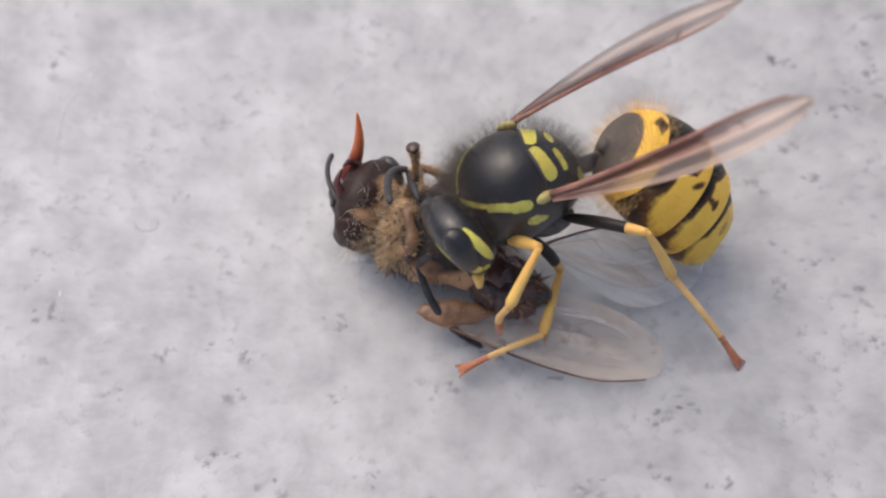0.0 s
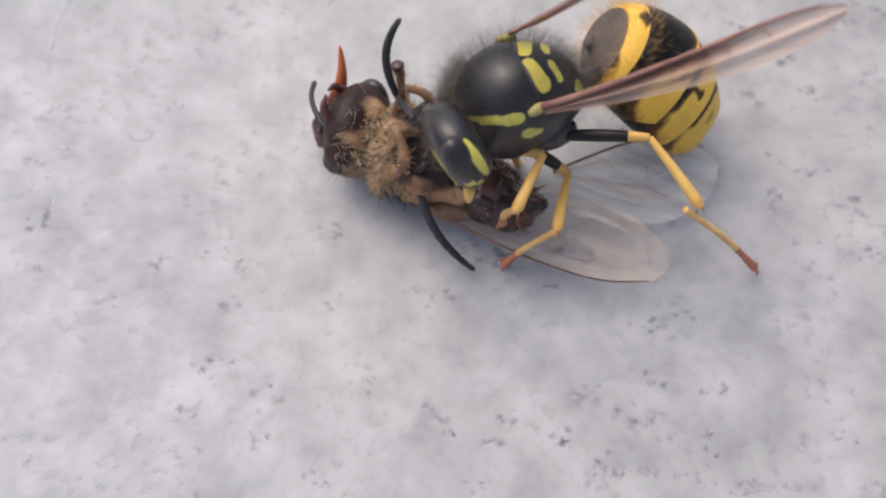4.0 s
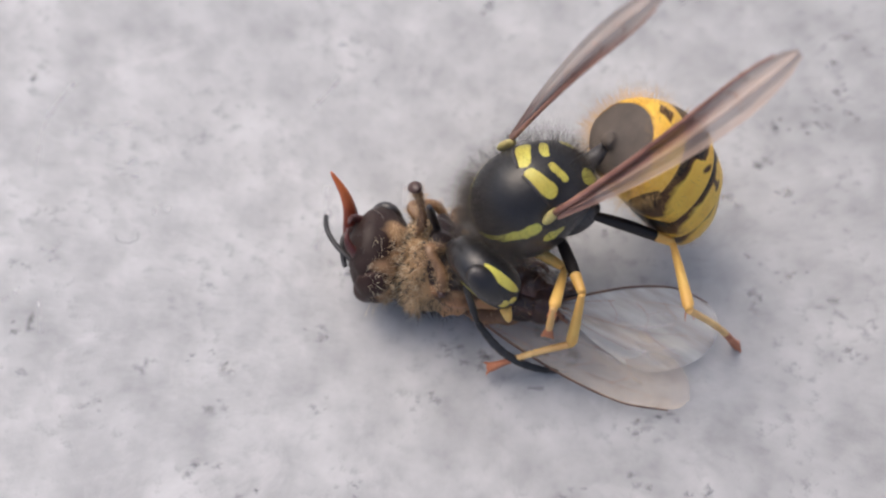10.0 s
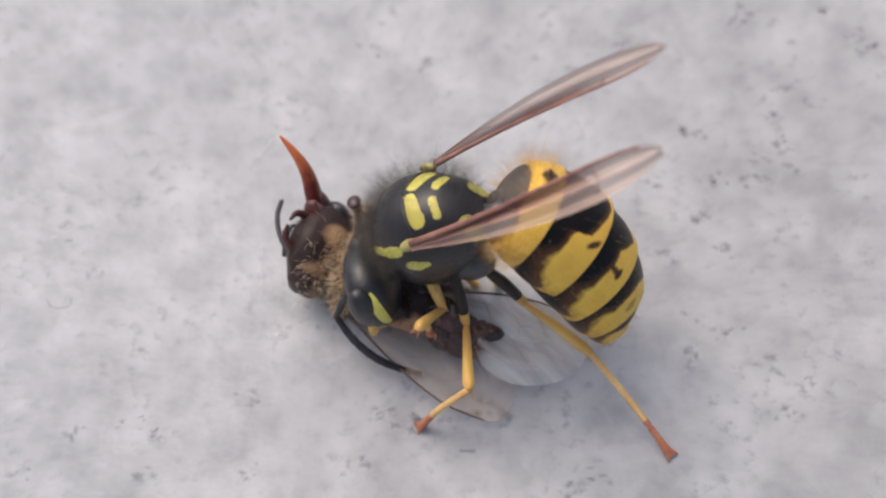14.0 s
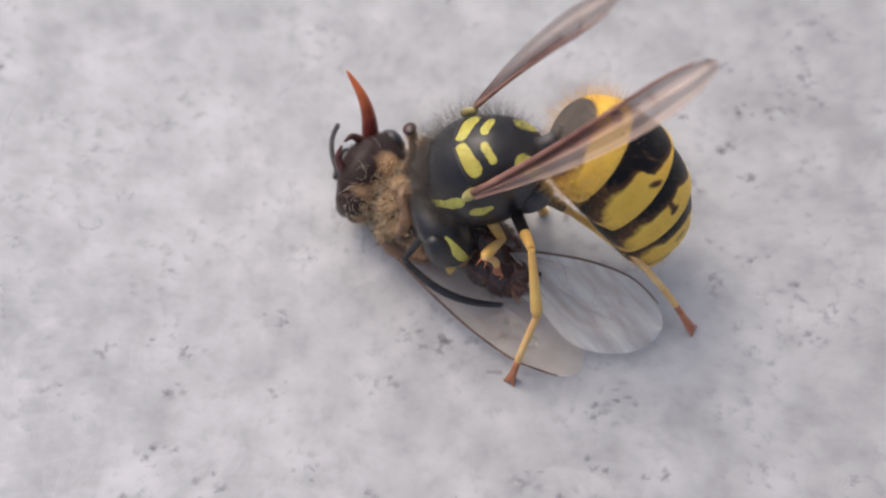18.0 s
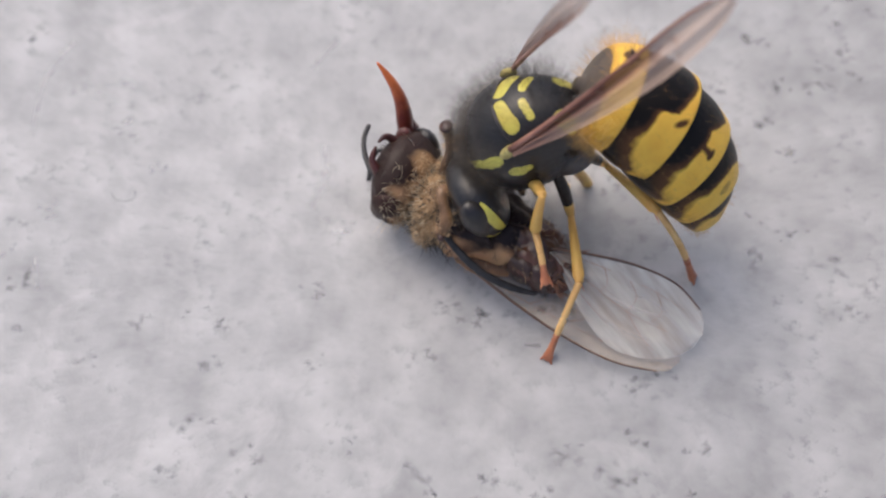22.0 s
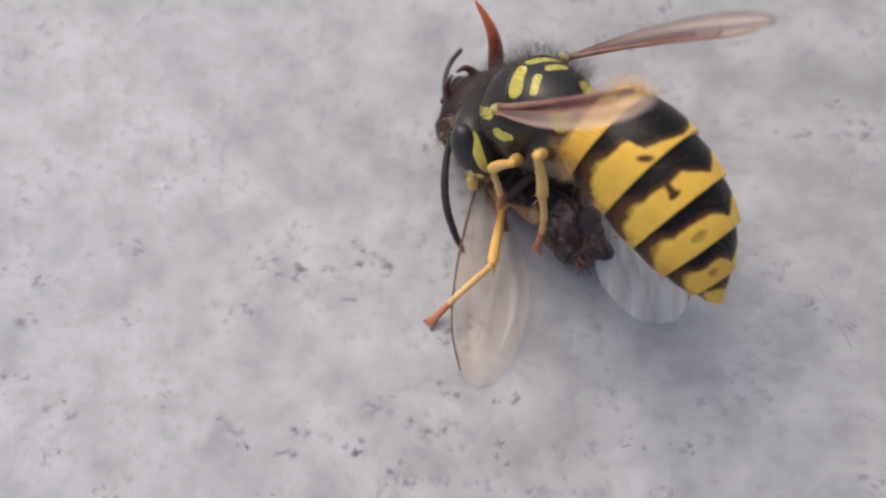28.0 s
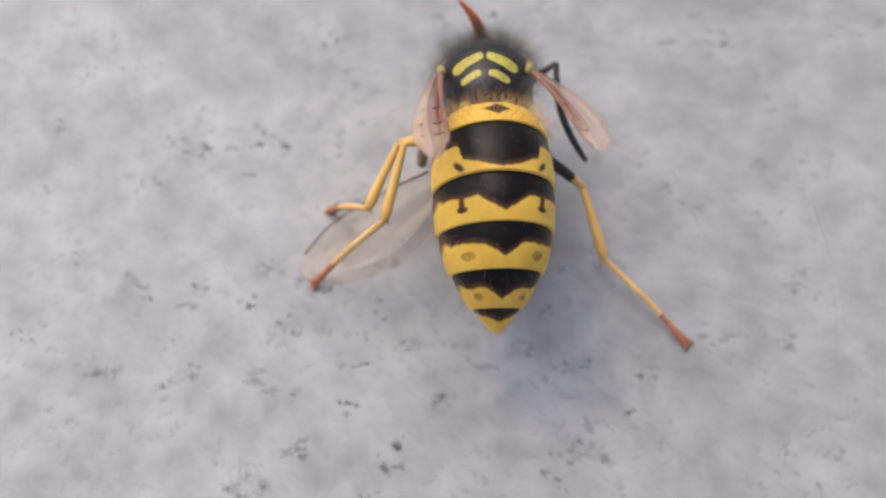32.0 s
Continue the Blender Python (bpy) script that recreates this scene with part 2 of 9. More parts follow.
BEE_BREAST = inked("dark_and_orange_tan_breast", (0.018, 0.010, 0.010), (0.44, 0.26, 0.13), 0.42, 0.1, 0.25)
BEE_BROWN = inked("black_brown_and_tan_bee_head", (0.022, 0.012, 0.010), (0.40, 0.26, 0.14), 0.5, 0.05, 0.30)
BEE_MOUTH = mottled("dark_maroon_mouthparts", (0.030, 0.008, 0.008), (0.13, 0.035, 0.028), 1400.0, 0.35, 0.3, 0.8)
BEE_FLESH = mottled("wet_red_brown_flesh", (0.045, 0.020, 0.015), (0.44, 0.21, 0.12), 1100.0, 0.33, 0.3, 1.0, 3.0)
BEE_STUB = mottled("torn_dark_abdomen", (0.012, 0.007, 0.006), (0.17, 0.070, 0.045), 1100.0, 0.30, 0.35, 1.0, 3.0)
BEE_LEG = mottled("brown_bee_leg", (0.07, 0.035, 0.018), (0.30, 0.17, 0.085), 1000.0, 0.45, 0.1)
BEE_EYE = inked("dried_brown_and_tan_eye", (0.030, 0.014, 0.011), (0.46, 0.31, 0.18), 0.5, 0.1, 0.35)
BEE_ROOT = mottled("orange_brown_wing_root", (0.11, 0.052, 0.026), (0.36, 0.19, 0.09), 800.0, 0.42, 0.15)
BEE_TAN = mottled("tan_bee_skin", (0.20, 0.115, 0.055), (0.42, 0.27, 0.13), 900.0, 0.55)
TONGUE = inked("orange_to_maroon_tongue", (0.11, 0.018, 0.012), (0.62, 0.17, 0.055), 0.32, 0.2, 0.45)
WING = film_material("smoky_brown_wing_film", (0.48, 0.365, 0.30), 0.56, 0.42, (0.28, 0.14, 0.11))
COSTA = mottled("maroon_brown_wing_edge", (0.18, 0.075, 0.055), (0.38, 0.19, 0.14), 1500.0, 0.38)
VEIN = mottled("brown_wing_vein", (0.20, 0.10, 0.075), (0.36, 0.20, 0.15), 1500.0, 0.4)
BEE_WING = film_material("clear_brownish_wing_film", (0.86, 0.64, 0.47), 0.23, 0.28)
HIND_WING = film_material("milky_wing_film", (0.96, 0.83, 0.72), 0.40, 0.28)
FILM_GLINT = stain_glint_material("wing_film_highlight", (0.80, 0.72, 0.66), (0.92, 0.87, 0.83), 0.5)
BEE_VEIN = mottled("dark_brown_wing_vein", (0.09, 0.045, 0.03), (0.22, 0.13, 0.09), 1500.0, 0.4)


# ---- mesh helpers (all sizes in millimetres) ----
def to_mesh(name, verts, faces, mats, ink=None, smooth=True):
    me = bpy.data.meshes.new(name)
    me.from_pydata([tuple(float(a) * MM for a in v) for v in verts], [], faces)
    for m in mats:
        me.materials.append(m)
    if smooth:
        me.polygons.foreach_set("use_smooth", [True] * len(me.polygons))
    if ink is not None:
        at = me.attributes.new("ink", "FLOAT", "POINT")
        at.data.foreach_set("value", [float(v) for v in ink])
    me.update()
    return me


def piece(name, verts, faces, mat, parent=None, label="", ink=None, smooth=True):
    ob = new(name, to_mesh(name, verts, faces, [mat], ink, smooth))
    if parent:
        ob.parent = parent
    if label:
        tagged(ob, label)
    return ob


def tube(points, radii, segs=10, flat=1.0):
    """A tapered round tube through points, closed at both ends."""
    pts = np.array(points, float)
    n = len(pts)
    radii = np.broadcast_to(np.array(radii, float), (n,))
    tan = np.gradient(pts, axis=0)
    tan /= np.linalg.norm(tan, axis=1)[:, None] + 1e-12
    ref = np.array([0.0, 0.0, 1.0]) if abs(tan[0][2]) < 0.9 else np.array([1.0, 0.0, 0.0])
    verts, faces = [], []
    for i in range(n):
        a = np.cross(ref, tan[i])
        a /= np.linalg.norm(a) + 1e-12
        b = np.cross(tan[i], a)
        ref = b
        for k in range(segs):
            w = 2 * math.pi * k / segs
            verts.append(pts[i] + radii[i] * (math.cos(w) * a + flat * math.sin(w) * b))
    for i in range(n - 1):
        for k in range(segs):
            k2 = (k + 1) % segs
            faces.append((i * segs + k, i * segs + k2, (i + 1) * segs + k2, (i + 1) * segs + k))
    faces.append(tuple(range(segs))[::-1])
    faces.append(tuple((n - 1) * segs + k for k in range(segs)))
    return verts, faces


def spline(points, n):
    """Catmull-Rom through points."""
    p = np.array(points, float)
    q = np.vstack([2 * p[0] - p[1], p, 2 * p[-1] - p[-2]])
    out = []
    for s in np.linspace(0, len(p) - 1 - 1e-9, n):
        i = int(s)
        u = s - i
        a, b, c, d = q[i], q[i + 1], q[i + 2], q[i + 3]
        out.append(0.5 * (2 * b + (c - a) * u + (2 * a - 5 * b + 4 * c - d) * u * u + (3 * b - a - 3 * c + d) * u ** 3))
    return np.array(out)


def join(*shapes):
    verts, faces = [], []
    for v, f in shapes:
        o = len(verts)
        verts += list(v)
        faces += [tuple(i + o for i in q) for q in f]
    return verts, faces


def loft(stations, rings=60, segs=96, power=2.0, close=True):
    """Rings along x. A station: x, half width, top, bottom, middle height. Returns verts, faces, (x, angle from the back's middle)."""
    st = spline(stations, rings)
    verts, faces, uv = [], [], []
    for x, w, top, bot, mid in st:
        for k in range(segs):
            a = 2 * math.pi * k / segs - math.pi
            c, s = math.cos(a), math.sin(a)
            e = 2.0 / power
            yy = math.copysign(abs(s) ** e, s) * max(w, 0.001)
            zz = math.copysign(abs(c) ** e, c) * (max(top, 0.001) if c > 0 else max(bot, 0.001))
            verts.append((x, yy, mid + zz))
            uv.append((x, a))
    n = len(st)
    for i in range(n - 1):
        for k in range(segs):
            k2 = (k + 1) % segs
            faces.append((i * segs + k, i * segs + k2, (i + 1) * segs + k2, (i + 1) * segs + k))
    if close:
        faces.append(tuple(range(segs))[::-1])
        faces.append(tuple((n - 1) * segs + k for k in range(segs)))
    return verts, faces, uv


def ellipsoid(centre, radii, rings=24, segs=32, tilt=None):
    verts, faces = [], []
    for i in range(rings + 1):
        t = math.pi * i / rings
        for k in range(segs):
            a = 2 * math.pi * k / segs
            v = Vector((radii[0] * math.cos(t), radii[1] * math.sin(t) * math.cos(a), radii[2] * math.sin(t) * math.sin(a)))
            if tilt:
                v = Euler([radians(d) for d in tilt]).to_matrix() @ v
            verts.append(v + Vector(centre))
    for i in range(rings):
        for k in range(segs):
            k2 = (k + 1) % segs
            faces.append((i * segs + k, (i + 1) * segs + k, (i + 1) * segs + k2, i * segs + k2))
    return verts, faces


def rough_up(verts, amount, scale):
    out = []
    for v in verts:
        v = Vector(v)
        out.append(v + noise.noise_vector(v * scale) * amount)
    return out


def hairs(verts, faces, count, length, width, keep, rng, lean=(0, 0, 0), droop=0.35):
    """Fine strands standing on a surface, joined into one mesh."""
    V = np.array([tuple(v) for v in verts])
    mid = V.mean(0)
    fs = [f for f in faces if len(f) == 4]
    out, of = [], []
    tries = 0
    while len(out) < count * 5 and tries < count * 30:
        tries += 1
        f = fs[rng.randrange(len(fs))]
        a, b, c, d = (V[i] for i in f)
        u, w = rng.random(), rng.random()
        p = a * (1 - u) * (1 - w) + b * u * (1 - w) + c * u * w + d * (1 - u) * w
        if not keep(p):
            continue
        nrm = np.cross(c - a, d - b)
        ln = np.linalg.norm(nrm)
        if ln < 1e-9:
            continue
        nrm = nrm / ln
        if np.dot(nrm, p - mid) < 0:
            nrm = -nrm
        dirn = nrm + np.array(lean) + np.array([rng.gauss(0, 0.28) for _ in range(3)])
        dirn /= np.linalg.norm(dirn)
        L = length * rng.uniform(0.6, 1.25)
        side = np.cross(dirn, np.array([rng.gauss(0, 1) for _ in range(3)]))
        side /= np.linalg.norm(side) + 1e-9
        bend = np.array([rng.gauss(0, droop) for _ in range(3)]) * L * 0.5
        m = p + dirn * L * 0.55
        e = p + dirn * L + bend
        o = len(out)
        out += [p - side * width, p + side * width, m - side * width * 0.75, m + side * width * 0.75, e]
        of += [(o, o + 1, o + 3, o + 2), (o + 2, o + 3, o + 4)]
    return out, of


# ---- the ground ----
def build_ground():
    """One weathered concrete sheet with a gentle unevenness, with its stains and scratches."""
    xs = [-40.0, -4.0, -0.6, -0.12] + [-0.05 + 0.001 * i for i in range(101)] + [0.12, 0.6, 4.0, 40.0]
    verts, faces = [], []
    n = len(xs)
    for y in xs:
        for x in xs:
            near = abs(x) < 0.055 and abs(y) < 0.055
            z = 0.05 * noise.noise(Vector((x * 130, y * 130, 0.3))) - 0.05 if near else -0.05
            verts.append((x / MM, y / MM, z))
    for j in range(n - 1):
        for i in range(n - 1):
            faces.append((j * n + i, j * n + i + 1, (j + 1) * n + i + 1, (j + 1) * n + i))
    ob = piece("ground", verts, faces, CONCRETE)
    tagged(ob, "pale grey weathered concrete slab with small dark pits", "ground", kind="structure")
    return ob


ground = build_ground()


def ground_z(x, y):
    return 0.05 * noise.noise(Vector((x * 0.13, y * 0.13, 0.3))) - 0.05


def stain(x, y, size, rng, mat=STAIN, stretch=1.0, turn=0.0, name="stain"):
    """A ragged cluster of small dirt flecks in shallow pits."""
    verts, faces, ink = [], [], []
    for _ in range(max(4, int(size * 8))):
        r = size ** 0.6 * rng.uniform(0.12, 0.34)
        d, a = size * 0.62 * rng.random() ** 0.6, rng.uniform(0, 2 * math.pi)
        cx, cy = d * math.cos(a) * stretch, d * math.sin(a) / stretch
        o, k, ph, h = len(verts), 13, rng.uniform(0, 10), rng.uniform(0.008, 0.02)
        strong = rng.uniform(0.7, 1.0) * 0.95 / max(0.9, size)
        for i in range(-1, k):
            w = 2 * math.pi * i / k
            rr = 0 if i < 0 else r * (0.8 + 0.9 * noise.noise(Vector((math.cos(w) * 1.6 + ph, math.sin(w) * 1.6, x))))
            px, py = cx + rr * math.cos(w) * stretch ** 0.5, cy + rr * math.sin(w) / stretch ** 0.5
            qx, qy = px * math.cos(turn) - py * math.sin(turn), px * math.sin(turn) + py * math.cos(turn)
            verts.append((x + qx, y + qy, ground_z(x + qx, y + qy) + h))
            ink.append(strong if i < 0 else 0.0)
        faces += [(o, o + 1 + i, o + 1 + (i + 1) % k) for i in range(k)]
    return piece(name, verts, faces, mat, ground, ink=ink)


def streak(points, width, mat, name):
    """A thin ragged line lying on the ground."""
    p = spline([(x, y, 0) for x, y in points], 40)
    verts, faces, ink = [], [], []
    for i, q in enumerate(p):
        d = p[min(i + 1, 39)] - p[max(i - 1, 0)]
        s = Vector((-d[1], d[0], 0)).normalized()
        w = width * (0.6 + 1.1 * abs(noise.noise(Vector((q[0] * 1.7, q[1] * 1.7, 3)))))
        full = (0.55 + 0.9 * noise.noise(Vector((q[0] * 1.1, q[1] * 1.1, 7)))) * min(1.0, 8 * math.sin(math.pi * i / 39))
        if name.endswith("mark"):
            full = min(1.0, 8 * math.sin(math.pi * i / 39))
        for sg in (-1, 0, 1):
            x, y = q[0] + s.x * w * sg, q[1] + s.y * w * sg
            verts.append((x, y, ground_z(x, y) + 0.012))
            ink.append(max(0.0, full) if sg == 0 else 0.0)
    for i in range(39):
        for j in (0, 1):
            a = 3 * i + j
            faces.append((a, a + 1, a + 4, a + 3))
    return piece(name, verts, faces, mat, ground, ink=ink)


def build_marks():
    rng = random.Random(21)
    # strong dark pits, plain ones, and faint smudges: where each lies on the slab
    dark = ((17.0, 15.1), (18.3, 13.6), (11.1, 9.2), (14.5, 8.7), (12.0, 7.0), (13.3, 7.0), (-17.5, 9.5), (13.8, 15.1), (-16.7, -1.3), (-0.2, -2.5),
            (2.7, -2.2), (5.1, -8.6), (2.2, -9.1), (6.2, -13.4), (4.5, -14.9), (8.0, -14.6), (7.5, -15.4), (2.3, -16.2), (14.7, -11.5), (3.6, -10.1))
    plain = ((-1.8, 13.4), (13.4, 14.6), (13.6, 8.1), (14.9, 7.7), (9.3, 7.0), (11.0, 5.5), (14.1, 10.0), (-10.1, -2.5), (-8.9, -2.8), (14.2, -1.3), (8.7, 13.3),
             (-17.2, 1.3), (-1.2, -2.2), (-16.9, -3.0), (5.1, 2.6), (7.2, -9.4), (-0.9, -10.8), (-0.9, -12.6), (3.1, -12.4), (6.8, -16.4), (15.1, -14.9), (14.0, -15.1),
             (13.7, -16.0), (22.7, -2.9), (23.4, -8.3), (16.6, -13.3), (17.4, -11.9), (12.7, -10.9), (18.7, -3.9), (21.6, 3.0), (20.6, 4.3), (28.7, 4.3), (-9.8, -6.7),
             (-6.2, -10.7), (5.5, -5.0), (7.4, -7.6), (0.4, -8.5), (-1.4, -9.2), (-3.5, -11.8), (6.2, -11.6), (11.8, -9.1), (13.5, -9.2), (10.2, 1.4), (9.5, 3.9), (12.1, 4.0))
    faint = ((16.1, 10.6), (15.2, 11.5), (-5.7, -4.4), (11.6, 0.8), (13.5, -2.5), (9.9, -0.1), (12.9, -0.6), (6.4, -4.7), (0.5, 12.8), (-2.1, -4.3), (-13.9, -4.3),
             (-9.4, -4.3), (-16.3, 3.3), (-0.2, -9.2), (0.2, -11.8), (-2.8, -11.8), (9.8, -13.0), (22.7, -10.5), (19.8, -4.8), (20.0, -10.5), (18.9, 3.1), (-6.0, -1.6),
             (-12.0, -2.7), (-8.0, -7.8), (-11.0, -8.5), (-8.3, -9.2), (-9.7, -12.0), (5.4, -7.1), (3.1, -7.6), (-2.1, -8.4), (8.2, -10.8), (11.1, -11.6), (-4.6, -7.3))
    broad = {(18.3, 13.6): 1.3, (13.8, 15.1): 1.1, (2.7, -2.2): 1.2, (5.1, -8.6): 1.6, (3.1, -12.4): 1.2, (2.3, -16.2): 1.5, (15.1, -14.9): 1.1, (21.6, 3.0): 1.1, (3.6, -10.1): 1.1}
    for group, mat, usual in ((dark, PIT, 0.8), (plain, STAIN, 0.75), (faint, SMUDGE, 0.85)):
        for x, y in group:
            stain(x, y, broad.get((x, y), usual * rng.uniform(0.8, 1.1)), rng, mat, rng.uniform(1.0, 1.5), rng.uniform(-0.5, 0.5))
    # pale lime smears
    for x, y, size, stretch in ((-14.8, 7.0, 1.6, 1.6), (-5.0, 1.1, 1.0, 1.3), (-16.0, 1.7, 0.8, 1.0), (-5.4, 10.9, 0.6, 2.0), (-17.2, 0.0, 0.7, 1.0), (-13.4, 5.2, 0.8, 1.2), (-12.1, 3.6, 0.6, 1.0)):
        stain(x, y, size, rng, LIME, stretch, rng.uniform(-0.3, 0.3), "pale_smear")
    for points, width in (
        ([(24.1, -1.2), (24.5, -4.9), (24.9, -6.8), (25.2, -10.5)], 0.09),
        ([(19.0, -3.2), (19.9, -5.7)], 0.03),
        ([(-5.8, 4.5), (-5.8, 3.0), (-6.2, 1.7)], 0.16),
        ([(-16.0, 9.3), (-17.0, 7.3), (-17.1, 4.8)], 0.11),
        ([(-5.5, 9.3), (-6.5, 7.9)], 0.09),
        ([(-2.8, 4.6), (-2.9, 3.0), (-2.9, 1.0)], 0.08),
        ([(-16.3, -0.2), (-16.0, -1.6)], 0.10),
    ):
        streak(points, 1.8 * width, PALE, "scratch")
    # a curled fibre mark and a short dark dash
    streak([(-13.78, 2.44), (-13.60, 2.13), (-13.22, 2.04), (-12.89, 2.17), (-12.88, 2.50)], 0.06, STAIN, "curl_mark")
    streak([(1.63, -3.67), (1.93, -3.69), (2.23, -3.71)], 0.11, STAIN, "dash_mark")


build_marks()


# ---- the wasp ----
def smooth_step(a, b, x):
    t = min(1.0, max(0.0, (x - a) / (b - a)))
    return t * t * (3 - 2 * t)


def blob(x, y, cx, cy, rx, ry, turn=0.0):
    """Above 0 inside an ellipse, 1 at its middle."""
    dx, dy = x - cx, y - cy
    c, s = math.cos(turn), math.sin(turn)
    u, v = (dx * c + dy * s) / rx, (-dx * s + dy * c) / ry
    return 1 - math.sqrt(u * u + v * v)


def build_wasp():
    rng = random.Random(4)
    wasp = new("wasp")
    wasp.empty_display_size = 0.002
    tagged(wasp, "black and yellow wasp feeding on a dead bee", "wasp")
    # thorax: x runs to the head, z is the back
    v, f, uv = loft([(-2.35, 0.35, 0.35, 0.4, -0.5), (-2.1, 0.95, 0.85, 0.75, -0.4), (-1.5, 1.35, 1.3, 1.75, -0.15), (-0.7, 1.62, 1.55, 2.3, 0.0),
                     (0.2, 1.78, 1.68, 2.5, 0.0), (1.0, 1.65, 1.46, 2.3, -0.05), (1.65, 1.28, 1.05, 1.7, -0.2), (2.05, 0.70, 0.55, 0.9, -0.45)], 110, 168)
    shell = np.array(v)

    def lay(points, n=14):
        """A line through points, laid on the thorax's surface."""
        return [tuple(shell[np.argmin(((shell - q) ** 2).sum(1))]) for q in spline(points, n)]

    marks = [
        (0.20, lay([(0.20, 1.75, 0.82), (0.6, 1.70, 0.85)], 8)), (0.15, lay([(0.6, 1.70, 0.85), (1.0, 1.52, 0.88), (1.40, 1.25, 0.80)], 14)),   # pronotal stripe
        (0.09, lay([(1.40, 1.25, 0.80), (1.6, 1.05, 0.75), (1.85, 0.6, 0.5), (2.0, 0.2, 0.3)], 18)),
        (0.26, lay([(-0.72, 0.34, 1.6), (-0.86, 0.70, 1.5), (-0.98, 1.06, 1.25)], 9)),  # scutellum
        (0.14, lay([(-1.46, 0.26, 1.3), (-1.52, 0.52, 1.2), (-1.60, 0.80, 1.0)], 10)),  # postscutellum
        (0.30, lay([(-2.08, 0.72, 0.05), (-2.12, 0.82, -0.35)], 6)),                      # propodeum
        (0.20, lay([(0.05, 1.9, 0.10), (-0.10, 1.9, -0.08)], 5)),                       # wedge under the wing
        (0.12, lay([(-0.10, 1.9, -0.05), (-0.42, 1.9, -0.16)], 6)),
    ]
    near = np.full(len(shell), -1.0)
    fold = shell * np.array([1.0, 0.0, 1.0]) + np.abs(shell) * np.array([0.0, 1.0, 0.0])
    for r, line in marks:
        for q in line:
            near = np.maximum(near, r - np.linalg.norm(fold - np.array(q), axis=1))
    ink = 0.5 - 5.0 * near
    body = piece("thorax", v, f, BODY, wasp, "glossy black thorax with lemon-yellow marks", ink)
    # raised scutellum lips
    for side in (-1, 1):
        t = tube(spline([(-0.45, side * 0.15, 1.62), (-0.55, side * 0.8, 1.42), (-0.6, side * 1.3, 1.0)], 12), [0.03, 0.05, 0.06, 0.06, 0.06, 0.06, 0.06, 0.06, 0.05, 0.05, 0.04, 0.02])
        piece("groove_ridge", *t, BLACK, wasp)
        piece("tegula", *ellipsoid((-0.45, side * 1.60, 0.86), (0.36, 0.16, 0.22), 12, 16, (0, 0, side * 12)), TEGULA, wasp, "yellow and brown wing-base scale")
        piece("coxa_block", *ellipsoid((-0.9, side * 0.85, -1.7), (0.9, 0.5, 0.6), 14, 18), BLACK, wasp)
    h = hairs(v, f, 2200, 0.50, 0.006, lambda p: p[0] > 1.2 or p[0] < -1.7 or p[2] < -0.3, rng)
    piece("thorax_hair", *h, HAIR_HAZE, wasp, "fine dark hairs", smooth=False)
    h = hairs(v, f, 15000, 0.85, 0.0028, lambda p: p[0] > 1.0 and p[2] > -0.6 or (p[2] > 0.1 and rng.random() < 0.45), rng, (0.0, 0, 0.1), 0.45)
    piece("back_hair", *h, HAIR_HAZE, wasp, "short fine hairs", smooth=False)
    # petiole
    piece("petiole", *tube([(-2.1, 0, -0.45), (-2.5, 0, -0.5), (-3.1, 0, -0.5)], [0.38, 0.3, 0.30], 14), BLACK, wasp)

    # head: x is the way it faces, z its crown
    v, f, uv = loft([(-0.85, 0.7, 0.6, 0.6, 0.1), (-0.75, 1.25, 1.1, 1.1, 0.05), (-0.45, 1.65, 1.45, 1.4, 0), (0.0, 1.8, 1.6, 1.6, 0),
                     (0.45, 1.68, 1.5, 1.6, 0), (0.75, 1.25, 1.15, 1.4, -0.05), (0.92, 0.7, 0.6, 1.0, -0.1), (0.98, 0.2, 0.2, 0.4, -0.2)], 70, 110, 2.15)
    ink = []
    small = 0.88
    for (x, y, z) in v:
        s = abs(y)
        m = -1.0
        if s > 0.75 and x < 0.3:
            m = max(m, blob(x, z, -0.30, 0.0, 0.19, 0.95, 0.0))                 # stripe behind the eye
        if s > 0.85:
            m = max(m, blob(x, z, 0.42, -0.80, 0.20, 0.24), blob(x, z, 0.10, -1.05, 0.16, 0.20))      # cheek spots
        if x > 0.3:
            m = max(m, blob(y, z, 0, -0.85, 0.85, 0.62), blob(s, z, 0.72, 0.25, 0.22, 0.5, 0.3), blob(y, z, 0, 0.35, 0.32, 0.26))
        ink.append(0.5 - 2.2 * m if m > -0.25 else 1.0)
    v = [(x * small, y * small, z * small) for x, y, z in v]
    head = piece("head", v, f, BODY, wasp, "glossy black wasp head with yellow marks", ink)
    h = hairs(v, f, 900, 0.40, 0.005, lambda p: p[2] > 0.0, rng)
    piece("head_hair", *h, HAIR_HAZE, head, smooth=False)
    for side in (-1, 1):
        piece("eye", *ellipsoid((0.19, side * 1.16, 0.13), (0.55, 0.49, 0.99), 20, 28, (side * -8, 0, side * 12)), EYE, head, "dark kidney-shaped compound eye")
        piece("mandible", *tube(spline([(0.48, side * 0.84, -1.1), (0.7, side * 0.66, -1.54), (0.7, side * 0.13, -1.8)], 12), np.linspace(0.30, 0.08, 12), 12, 0.7), LEG_YELLOW, head, "yellow mandible with dark tip",
              [0.0 if i < 96 else 1.0 for i in range(144)])

    # antennae: a scape at the head, a bowed flagellum
    antennae = []
